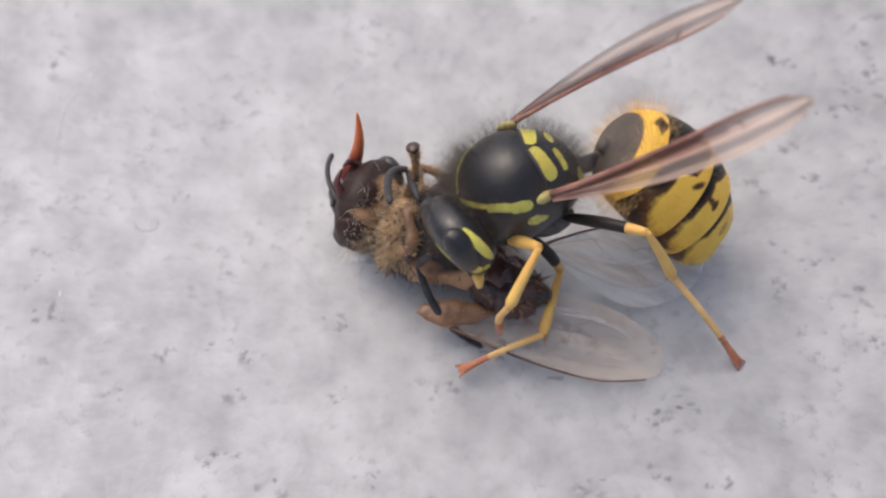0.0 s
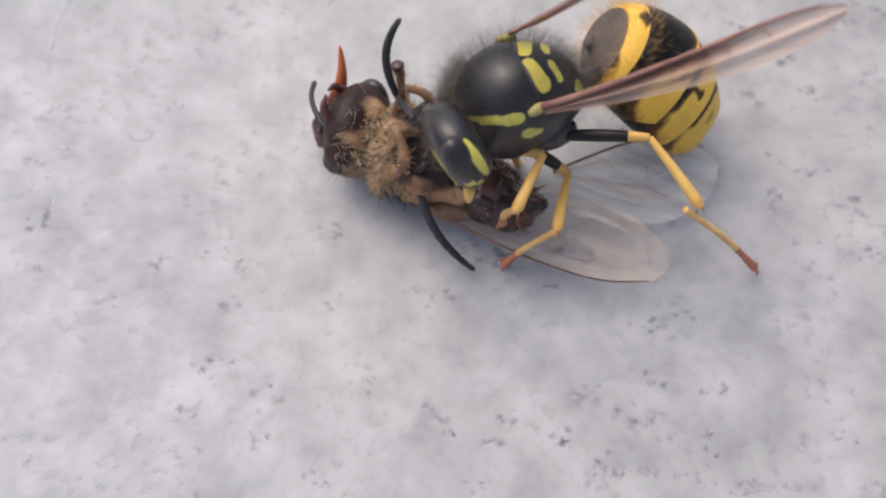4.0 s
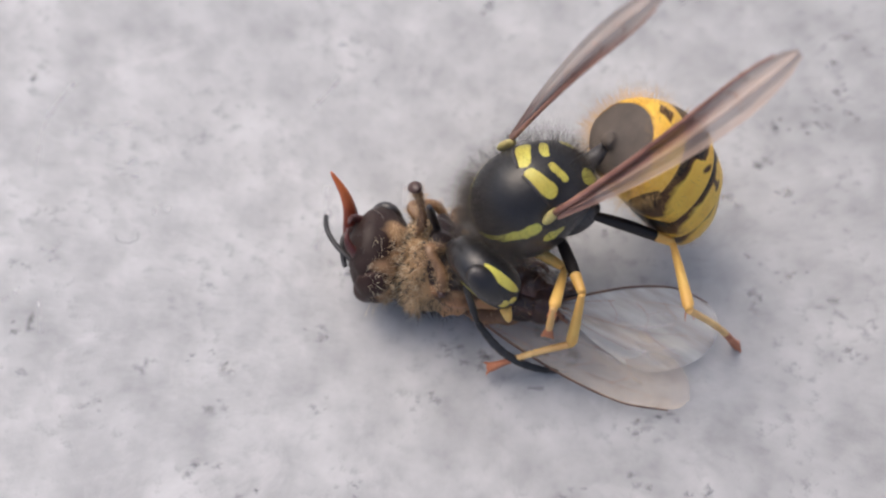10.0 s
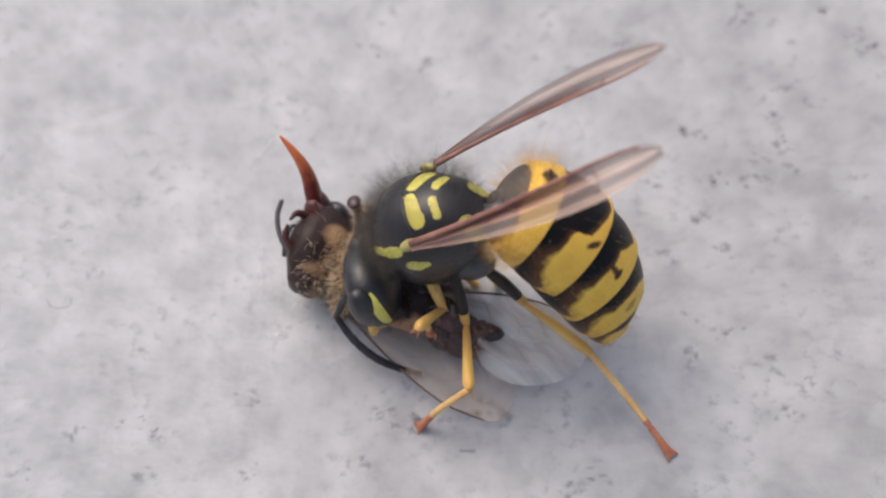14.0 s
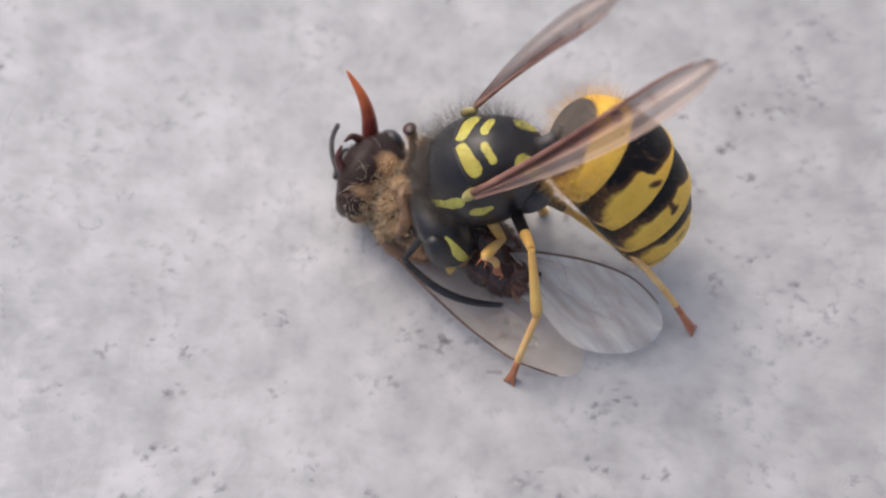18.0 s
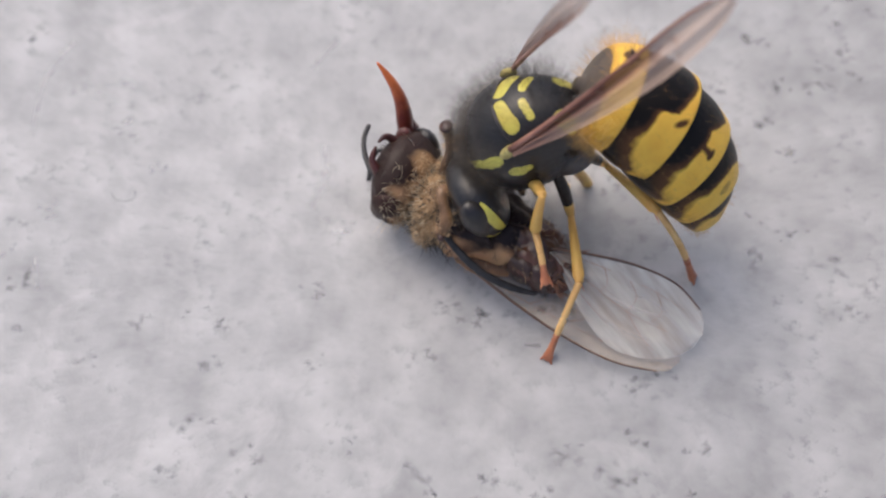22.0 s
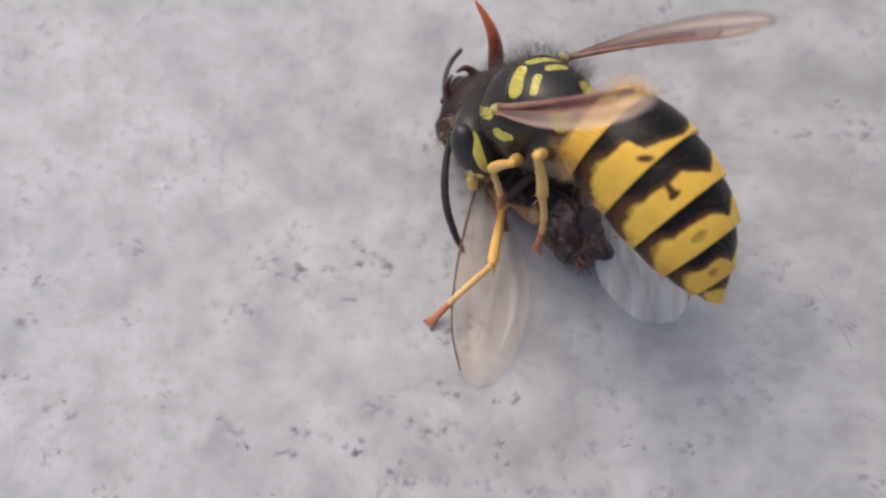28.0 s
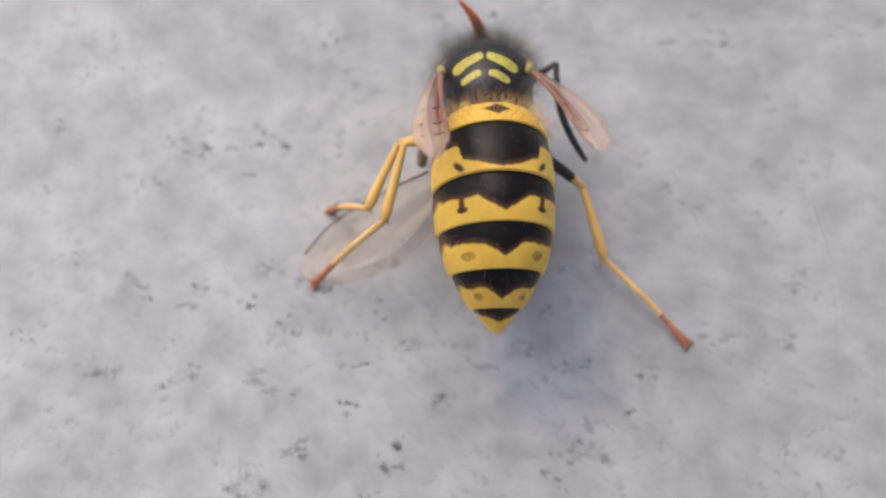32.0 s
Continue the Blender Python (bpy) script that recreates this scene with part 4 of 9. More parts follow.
        veins = [[(0, 0), (0.25, 0), (0.5, 0), (0.75, 0), (0.93, 0)], [(0, 0.15), (0.3, 0.14), (0.6, 0.2), (0.85, 0.25)], [(0.02, 0.5), (0.3, 0.5), (0.55, 0.52), (0.8, 0.6)],
                 [(0.05, 0.9), (0.25, 0.8), (0.45, 0.82)], [(0.33, 0.14), (0.38, 0.35), (0.36, 0.5)], [(0.5, 0.18), (0.56, 0.36), (0.54, 0.52)], [(0.66, 0.2), (0.72, 0.4), (0.68, 0.56)], [(0.54, 0.52), (0.66, 0.75), (0.74, 0.9)]]
        for k, run in enumerate(veins):
            p = spline([on(*q) for q in run], 22)
            r = 0.055 if k == 0 else 0.011
            piece("vein", *tube(p, np.linspace(r, r * 0.5, 22), 6), BEE_VEIN if k == 0 else VEIN, w, "dark brown wing vein" if k == 0 else "")
        # pale lines painted for the highlights on the film's lengthwise creases
        for k in range(4):
            s0, u0 = rng.uniform(0.2, 0.85), rng.uniform(0.35, 0.6)
            u1 = min(0.92, u0 + rng.uniform(0.2, 0.4))
            p = spline([on(u0 + (u1 - u0) * q, s0 + rng.uniform(-0.05, 0.05)) for q in (0, 0.35, 0.7, 1)], 18)
            cv, cf, ci = [], [], []
            for n, q in enumerate(p):
                half = rng.uniform(0.05, 0.10)
                for sg in (-1, 0, 1):
                    cv.append((q[0], q[1] + sg * half, q[2] + 0.015))
                    ci.append(math.sin(math.pi * n / 17) ** 0.6 if sg == 0 else 0.0)
            for n in range(17):
                cf += [(3 * n, 3 * n + 1, 3 * n + 4, 3 * n + 3), (3 * n + 1, 3 * n + 2, 3 * n + 5, 3 * n + 4)]
            piece("film_glint", cv, cf, FILM_GLINT, w, "pale highlight painted on the film", ink=ci)
        if name == "hind_wing":
            bee_wings.append(w)
            continue
        root = tube(spline([(-0.6, 0.1, 0.10), (0.5, 0.30, 0.20), (1.5, 0.70, 0.18), (2.5, 1.15, 0.06)], 20), [0.06 + 0.50 * math.sin(math.pi * k / 19) ** 0.7 * (1.2 - k / 19) for k in range(20)], 12, 0.35)
        piece("wing_root", rough_up(root[0], 0.10, 3.0), root[1], BEE_ROOT, w, "orange-brown wing root")
        h = hairs(root[0], root[1], 160, 0.25, 0.012, lambda p: True, rng)
        piece("root_fuzz", *h, HAIR_TAN, w, smooth=False)
        bee_wings.append(w)
    return bee, tongue, bee_wings


bee, tongue, bee_wings = build_bee()


def motions():
    walk(wasp, [
        (0, pose(0.00041, 0.00151, 0.00525, 10.9, -1.4, -157.6)), (1, pose(-0.00028, 0.00072, 0.00507, 9.2, -9.3, -155.2)),
        (2, pose(0.00009, 0.00192, 0.00539, 6.0, -13.1, -162.6)), (3, pose(0.00025, 0.00101, 0.00521, 21.4, 3.9, -165.3)),
        (3.5, pose(0.00047, 0.00123, 0.00531, 16.8, 5.5, -164.4)), (5.5, pose(0.00020, 0.00069, 0.00503, 8.0, 5.0, -150.0)),
        (6, pose(0.00022, 0.00093, 0.00496, 10.0, 7.0, -156.5)), (7, pose(0.00057, 0.00126, 0.00508, 16.2, 0.9, -163.9)),
        (8, pose(0.00071, 0.00215, 0.00514, 7.9, 12.9, -149.3)), (9, pose(0.00057, 0.00221, 0.00541, 8.2, 6.3, -146.7)),
        (10, pose(0.00142, 0.00134, 0.00515, 7.6, 24.1, -151.6)), (11, pose(0.00120, 0.00085, 0.00500, 11.0, 30.7, -157.3)),
        (11.5, pose(0.00094, 0.00092, 0.00495, 9.6, 25.7, -157.8)), (12, pose(0.00103, 0.00191, 0.00516, 4.7, 34.1, 176.5)),
        (13, pose(0.00135, 0.00182, 0.00523, 3.8, 47.3, 176.0)), (14, pose(0.00061, 0.00255, 0.00549, 10.5, 40.6, 175.6)),
        (15, pose(0.00095, 0.00340, 0.00537, 5.9, 41.0, 160.7)), (15.5, pose(0.00073, 0.00324, 0.00535, 10.5, 41.5, 168.7)),
        (17.5, pose(0.00150, 0.00149, 0.00507, 2.8, 46.6, -174.6)), (18, pose(0.00130, 0.00183, 0.00514, 2.5, 43.4, -177.9)),
        (19, pose(0.00096, 0.00241, 0.00515, 7.1, 44.0, 178.2)), (20, pose(0.00103, 0.00190, 0.00540, 9.3, 45.1, 174.7)),
        (21, pose(0.00113, 0.00173, 0.00520, 6.1, 44.7, 173.6)), (22, pose(0.00124, 0.00201, 0.00542, 7.4, 47.3, -175.4)),
        (23, pose(0.00115, 0.00198, 0.00511, 10.1, 45.6, -172.3)), (24, pose(0.00306, 0.00239, 0.00534, 14.2, 43.3, 164.4)),
        (24.5, pose(0.00208, 0.00269, 0.00525, 23.2, 45.5, 176.1)), (26.5, pose(0.00686, 0.00164, 0.00500, 16.5, 40.0, 155.1)),
        (27, pose(0.00664, 0.00219, 0.00529, 13.5, 46.7, 147.2)), (28, pose(0.00835, 0.00120, 0.00528, 12.2, 51.5, 143.4)),
        (28.5, pose(0.00765, 0.00076, 0.00541, 0.6, 44.4, 129.4)), (29, pose(0.00891, -0.00034, 0.00530, -7.0, 32.6, 113.1)),
        (29.5, pose(0.00961, -0.00073, 0.00518, -14.4, 24.9, 104.3)), (30, pose(0.01027, -0.00088, 0.00524, -15.2, 30.6, 92.1)),
        (31, pose(0.01125, -0.00196, 0.00510, -6.3, 30.2, 88.4)), (32, pose(0.01103, -0.00245, 0.00499, -7.4, 33.7, 86.1)),
    ])
    walk(head, [
        (0, pose(0.00235, 0.00086, -0.00052, 30.3, 22.7, 14.3)), (1, pose(0.00213, 0.00101, -0.00047, 29.9, 31.7, 15.0)),
        (2, pose(0.00233, 0.00107, -0.00062, 20.8, 25.5, -7.1)), (3, pose(0.00204, 0.00143, -0.00022, 18.7, 21.1, 21.6)),
        (3.5, pose(0.00244, 0.00151, 0.00031, 23.4, 11.6, 11.1)), (5.5, pose(0.00152, 0.00088, 0.00019, 22.5, 13.4, 9.2)),
        (6, pose(0.00201, 0.00125, -0.00034, 17.0, 14.6, 17.7)), (7, pose(0.00178, 0.00102, -0.00140, 24.5, 27.3, 31.6)),
        (8, pose(0.00242, 0.00113, -0.00056, 32.2, 14.5, 22.6)), (9, pose(0.00239, 0.00105, -0.00056, 18.7, 19.4, 11.3)),
        (10, pose(0.00260, 0.00111, -0.00051, 33.5, 2.6, 14.6)), (11, pose(0.00297, 0.00066, -0.00001, 20.6, -4.8, 14.8)),
        (11.5, pose(0.00284, 0.00065, -0.00011, 14.1, -8.4, 15.5)), (12, pose(0.00257, 0.00105, -0.00033, 0.6, -15.4, 18.3)),
        (13, pose(0.00252, 0.00144, -0.00055, 0.6, -15.4, 18.3)), (14, pose(0.00260, 0.00138, -0.00057, 0.6, -15.4, 18.3)),
        (15, pose(0.00248, 0.00116, -0.00044, 0.6, -15.4, 18.3)), (15.5, pose(0.00242, 0.00089, -0.00035, 0.6, -15.4, 18.3)),
        (17.5, pose(0.00233, 0.00110, -0.00054, 0.6, -15.4, 18.3)), (18, pose(0.00229, 0.00114, -0.00062, 0.6, -15.4, 18.3)),
        (19, pose(0.00236, 0.00118, -0.00067, 0.6, -15.4, 18.3)), (20, pose(0.00243, 0.00103, -0.00050, 0.6, -15.4, 18.3)),
        (21, pose(0.00251, 0.00123, -0.00059, 0.6, -15.4, 18.3)), (22, pose(0.00250, 0.00122, -0.00059, 0.6, -15.4, 18.3)),
        (23, pose(0.00252, 0.00112, -0.00054, 0.6, -15.4, 18.3)), (24, pose(0.00258, 0.00123, -0.00058, 0.6, -15.4, 18.3)),
        (24.5, pose(0.00272, 0.00095, -0.00011, 0.6, -15.4, 18.3)), (26.5, pose(0.00256, 0.00125, -0.00065, -0.8, -11.8, 32.8)),
        (27, pose(0.00272, 0.00144, -0.00038, -0.8, -11.8, 32.8)), (28, pose(0.00229, 0.00098, -0.00044, -0.8, -11.8, 32.8)),
        (28.5, pose(0.00232, 0.00097, -0.00014, 13.2, 3.0, 11.7)), (29, pose(0.00170, 0.00000, -0.00190, 23.7, 31.7, -15.6)),
        (29.5, pose(0.00170, 0.00000, -0.00190, 26.2, 38.3, -5.1)), (30, pose(0.00170, 0.00000, -0.00190, 20.7, 29.9, 0.8)),
        (31, pose(0.00170, 0.00000, -0.00190, 8.2, 29.6, -2.1)), (32, pose(0.00170, -0.00000, -0.00190, 8.2, 25.8, -0.7)),
    ])
    walk(segments[0], [
        (0, pose(-0.00323, -0.00004, 0.00023, 16.1, -41.1, -34.2)), (1, pose(-0.00341, 0.00003, 0.00080, 13.3, -34.3, -28.7)),
        (2, pose(-0.00341, 0.00005, 0.00072, 18.6, -29.3, -28.0)), (3, pose(-0.00314, -0.00136, 0.00007, 7.9, -47.4, -17.1)),
        (3.5, pose(-0.00312, -0.00139, -0.00051, 14.1, -45.0, -24.0)), (5.5, pose(-0.00327, -0.00096, 0.00057, 8.4, -43.0, -26.7)),
        (6, pose(-0.00255, -0.00168, 0.00005, 5.9, -35.3, -20.0)), (7, pose(-0.00277, -0.00112, 0.00136, -1.0, -45.5, -3.8)),
        (8, pose(-0.00298, -0.00009, 0.00007, 28.8, -56.5, -34.2)), (9, pose(-0.00327, 0.00015, 0.00028, 23.2, -54.3, -31.4)),
        (10, pose(-0.00333, -0.00005, -0.00006, 37.5, -71.4, -40.1)), (11, pose(-0.00324, -0.00030, -0.00021, 33.4, -72.6, -35.8)),
        (11.5, pose(-0.00348, -0.00024, -0.00013, 32.7, -63.1, -40.6)), (12, pose(-0.00327, 0.00020, -0.00073, 23.6, -68.5, -18.5)),
        (13, pose(-0.00279, -0.00050, -0.00037, 71.0, -80.5, -52.7)), (14, pose(-0.00261, -0.00042, -0.00028, 24.9, -72.3, -11.2)),
        (15, pose(-0.00256, -0.00018, -0.00047, 24.5, -73.4, -4.1)), (15.5, pose(-0.00255, -0.00024, -0.00039, 30.9, -69.3, -12.6)),
        (17.5, pose(-0.00251, -0.00044, -0.00014, 78.7, -72.6, -67.5)), (18, pose(-0.00308, -0.00022, -0.00042, 53.5, -76.0, -47.4)),
        (19, pose(-0.00266, -0.00033, -0.00034, 46.1, -69.7, -29.8)), (20, pose(-0.00255, -0.00026, -0.00038, 29.0, -64.3, -14.1)),
        (21, pose(-0.00220, -0.00034, 0.00003, 35.7, -66.6, -18.2)), (22, pose(-0.00257, -0.00052, -0.00014, 43.8, -68.5, -35.5)),
        (23, pose(-0.00255, -0.00040, -0.00024, 26.0, -59.3, -26.1)), (24, pose(-0.00239, -0.00021, -0.00023, 22.9, -70.2, -4.5)),
        (24.5, pose(-0.00228, -0.00029, -0.00000, 24.4, -62.0, -7.7)), (26.5, pose(-0.00191, -0.00015, -0.00002, 21.7, -57.6, -5.6)),
        (27, pose(-0.00228, -0.00003, -0.00043, 26.9, -54.0, -6.4)), (28, pose(-0.00214, 0.00002, -0.00044, 18.3, -54.0, -1.5)),
        (28.5, pose(-0.00186, -0.00020, 0.00000, 13.4, -35.4, 2.7)), (29, pose(-0.00216, -0.00011, -0.00033, 7.2, -36.4, -3.0)),
        (29.5, pose(-0.00181, -0.00012, -0.00021, 7.4, -34.8, -0.1)), (30, pose(-0.00204, -0.00038, -0.00009, 8.2, -38.6, 8.0)),
        (31, pose(-0.00195, -0.00023, -0.00011, 6.0, -34.3, 3.6)), (32, pose(-0.00202, -0.00004, -0.00004, 8.1, -35.4, 2.9)),
    ])
    walk(segments[1], [
        (0, pose(-0.00389, 0.00043, -0.00052, 17.3, -45.3, -36.0)), (1, pose(-0.00416, 0.00045, 0.00016, 14.2, -38.8, -30.0)),
        (2, pose(-0.00421, 0.00048, 0.00016, 19.5, -33.8, -29.8)), (3, pose(-0.00378, -0.00115, -0.00073, 8.7, -52.0, -18.1)),
        (3.5, pose(-0.00376, -0.00109, -0.00126, 15.4, -49.4, -25.8)), (5.5, pose(-0.00391, -0.00062, -0.00015, 9.1, -47.7, -27.7)),
        (6, pose(-0.00334, -0.00138, -0.00059, 6.3, -39.7, -20.6)), (7, pose(-0.00348, -0.00108, 0.00057, -1.1, -50.4, -3.6)),
        (8, pose(-0.00344, 0.00025, -0.00087, 32.9, -60.7, -39.0)), (9, pose(-0.00378, 0.00048, -0.00065, 26.3, -58.9, -35.1)),
        (10, pose(-0.00356, 0.00019, -0.00116, 49.3, -75.2, -52.4)), (11, pose(-0.00348, -0.00009, -0.00137, 45.7, -76.7, -48.5)),
        (11.5, pose(-0.00385, 0.00011, -0.00125, 39.9, -67.6, -48.5)), (12, pose(-0.00365, 0.00035, -0.00193, 31.9, -73.9, -27.4)),
        (13, pose(-0.00285, -0.00030, -0.00167, 114.2, -80.1, -96.5)), (14, pose(-0.00294, -0.00032, -0.00158, 38.9, -78.2, -25.6)),
        (15, pose(-0.00287, -0.00013, -0.00179, 39.3, -79.2, -19.3)), (15.5, pose(-0.00294, -0.00011, -0.00169, 43.0, -74.6, -25.3)),
        (17.5, pose(-0.00258, -0.00005, -0.00141, 101.8, -72.5, -91.6)), (18, pose(-0.00321, 0.00002, -0.00171, 84.9, -78.7, -79.5)),
        (19, pose(-0.00299, -0.00007, -0.00164, 66.0, -74.1, -50.6)), (20, pose(-0.00305, -0.00008, -0.00166, 39.4, -70.7, -25.3)),
        (21, pose(-0.00264, -0.00014, -0.00126, 50.6, -72.5, -34.1)), (22, pose(-0.00289, -0.00021, -0.00144, 62.4, -73.4, -55.2)),
        (23, pose(-0.00311, -0.00009, -0.00147, 32.8, -65.6, -33.8)), (24, pose(-0.00277, -0.00015, -0.00154, 34.5, -76.5, -16.5)),
        (24.5, pose(-0.00285, -0.00019, -0.00124, 30.3, -67.4, -14.2)), (26.5, pose(-0.00257, -0.00007, -0.00117, 25.0, -62.0, -9.4)),
        (27, pose(-0.00303, 0.00007, -0.00155, 30.2, -58.1, -10.3)), (28, pose(-0.00288, 0.00006, -0.00153, 20.4, -58.1, -4.1)),
        (28.5, pose(-0.00289, -0.00024, -0.00078, 14.1, -38.9, 1.6)), (29, pose(-0.00319, -0.00005, -0.00115, 7.6, -40.3, -3.6)),
        (29.5, pose(-0.00285, -0.00011, -0.00099, 7.8, -38.7, -0.7)), (30, pose(-0.00305, -0.00052, -0.00096, 8.7, -42.6, 7.2)),
        (31, pose(-0.00303, -0.00029, -0.00090, 6.3, -37.9, 3.2)), (32, pose(-0.00312, -0.00009, -0.00088, 8.5, -39.1, 2.2)),
    ])
    walk(segments[2], [
        (0, pose(-0.00465, 0.00100, -0.00158, 19.2, -50.7, -38.6)), (1, pose(-0.00504, 0.00098, -0.00075, 15.5, -44.5, -32.0)),
        (2, pose(-0.00514, 0.00105, -0.00065, 21.1, -39.4, -32.4)), (3, pose(-0.00450, -0.00090, -0.00182, 10.1, -58.0, -19.8)),
        (3.5, pose(-0.00448, -0.00072, -0.00231, 17.5, -55.1, -28.5)), (5.5, pose(-0.00463, -0.00023, -0.00115, 10.4, -53.7, -29.5)),
        (6, pose(-0.00427, -0.00103, -0.00151, 6.9, -45.3, -21.5)), (7, pose(-0.00429, -0.00102, -0.00053, -1.3, -56.7, -3.4)),
        (8, pose(-0.00391, 0.00068, -0.00214, 40.3, -65.7, -47.2)), (9, pose(-0.00432, 0.00090, -0.00191, 32.1, -64.4, -41.7)),
        (10, pose(-0.00371, 0.00048, -0.00260, 74.4, -78.4, -78.1)), (11, pose(-0.00363, 0.00017, -0.00288, 74.8, -80.2, -78.2)),
        (11.5, pose(-0.00415, 0.00055, -0.00274, 54.4, -72.5, -63.9)), (12, pose(-0.00394, 0.00057, -0.00351, 55.2, -79.7, -51.2)),
        (13, pose(-0.00268, 0.00003, -0.00332, 145.5, -73.9, -128.5)), (14, pose(-0.00312, -0.00013, -0.00328, 87.6, -82.6, -74.9)),
        (15, pose(-0.00305, 0.00002, -0.00350, 92.5, -83.2, -73.1)), (15.5, pose(-0.00324, 0.00013, -0.00339, 74.0, -79.1, -57.1)),
        (17.5, pose(-0.00243, 0.00048, -0.00301, 125.9, -68.7, -117.2)), (18, pose(-0.00313, 0.00036, -0.00336, 126.7, -75.9, -122.3)),
        (19, pose(-0.00315, 0.00034, -0.00333, 102.7, -75.1, -88.6)), (20, pose(-0.00343, 0.00021, -0.00337, 66.5, -76.8, -53.5)),
        (21, pose(-0.00292, 0.00020, -0.00296, 86.2, -76.5, -70.9)), (22, pose(-0.00302, 0.00023, -0.00315, 99.1, -75.1, -93.2)),
        (23, pose(-0.00358, 0.00032, -0.00312, 48.8, -72.7, -50.9)), (24, pose(-0.00303, 0.00001, -0.00326, 75.5, -82.2, -58.2)),
        (24.5, pose(-0.00339, 0.00001, -0.00288, 43.7, -73.7, -28.3)), (26.5, pose(-0.00327, 0.00009, -0.00270, 31.2, -67.5, -16.3)),
        (27, pose(-0.00386, 0.00027, -0.00306, 35.8, -63.0, -16.7)), (28, pose(-0.00370, 0.00014, -0.00301, 24.2, -63.3, -8.5)),
        (28.5, pose(-0.00414, -0.00026, -0.00188, 15.2, -43.5, 0.0)), (29, pose(-0.00443, 0.00004, -0.00230, 8.2, -45.3, -4.6)),
        (29.5, pose(-0.00410, -0.00009, -0.00208, 8.4, -43.8, -1.7)), (30, pose(-0.00425, -0.00066, -0.00218, 9.5, -47.7, 6.1)),
        (31, pose(-0.00435, -0.00036, -0.00201, 6.7, -42.4, 2.5)), (32, pose(-0.00445, -0.00013, -0.00206, 9.1, -43.9, 1.2)),
    ])
    walk(segments[3], [
        (0, pose(-0.00519, 0.00146, -0.00252, 21.4, -55.1, -41.3)), (1, pose(-0.00569, 0.00140, -0.00158, 16.9, -49.1, -34.0)),
        (2, pose(-0.00585, 0.00152, -0.00140, 22.7, -44.1, -34.9)), (3, pose(-0.00502, -0.00071, -0.00278, 11.8, -62.9, -21.8)),
        (3.5, pose(-0.00499, -0.00043, -0.00324, 20.0, -59.7, -31.4)), (5.5, pose(-0.00515, 0.00008, -0.00205, 11.9, -58.7, -31.1)),
        (6, pose(-0.00498, -0.00075, -0.00234, 7.5, -49.9, -22.4)), (7, pose(-0.00487, -0.00099, -0.00150, -1.4, -61.9, -3.3)),
        (8, pose(-0.00419, 0.00103, -0.00323, 49.1, -69.4, -56.7)), (9, pose(-0.00465, 0.00124, -0.00301, 39.3, -68.8, -49.5)),
        (10, pose(-0.00370, 0.00072, -0.00379, 101.5, -78.6, -105.9)), (11, pose(-0.00361, 0.00038, -0.00415, 107.6, -80.0, -111.5)),
        (11.5, pose(-0.00426, 0.00090, -0.00400, 72.8, -75.2, -83.0)), (12, pose(-0.00402, 0.00076, -0.00484, 93.9, -81.6, -90.4)),
        (13, pose(-0.00236, 0.00036, -0.00464, 156.1, -67.2, -139.8)), (14, pose(-0.00308, 0.00006, -0.00470, 133.6, -79.8, -121.4)),
        (15, pose(-0.00302, 0.00022, -0.00493, 137.6, -79.9, -118.6)), (15.5, pose(-0.00331, 0.00038, -0.00481, 110.4, -78.9, -94.2)),
        (17.5, pose(-0.00211, 0.00094, -0.00430, 138.7, -63.5, -131.1)), (18, pose(-0.00285, 0.00065, -0.00470, 144.9, -70.2, -141.3)),
        (19, pose(-0.00305, 0.00074, -0.00472, 127.9, -71.5, -114.9)), (20, pose(-0.00353, 0.00050, -0.00481, 102.7, -77.6, -90.6)),
        (21, pose(-0.00293, 0.00055, -0.00438, 119.4, -74.6, -105.0)), (22, pose(-0.00289, 0.00061, -0.00455, 125.9, -71.8, -121.1)),
        (23, pose(-0.00376, 0.00066, -0.00454, 73.6, -76.5, -76.5)), (24, pose(-0.00304, 0.00021, -0.00470, 126.5, -80.5, -109.7)),
        (24.5, pose(-0.00367, 0.00023, -0.00429, 64.2, -77.6, -49.4)), (26.5, pose(-0.00373, 0.00026, -0.00402, 39.2, -71.7, -24.8)),
        (27, pose(-0.00443, 0.00048, -0.00436, 42.3, -66.7, -23.9)), (28, pose(-0.00428, 0.00025, -0.00429, 28.7, -67.5, -13.4)),
        (28.5, pose(-0.00511, -0.00024, -0.00286, 16.2, -47.3, -1.5)), (29, pose(-0.00537, 0.00012, -0.00333, 8.9, -49.5, -5.5)),
        (29.5, pose(-0.00506, -0.00005, -0.00307, 9.0, -47.9, -2.6)), (30, pose(-0.00517, -0.00075, -0.00327, 10.4, -51.9, 4.9)),
        (31, pose(-0.00538, -0.00039, -0.00301, 7.2, -46.2, 1.8)), (32, pose(-0.00547, -0.00015, -0.00311, 9.8, -47.9, 0.3)),
    ])
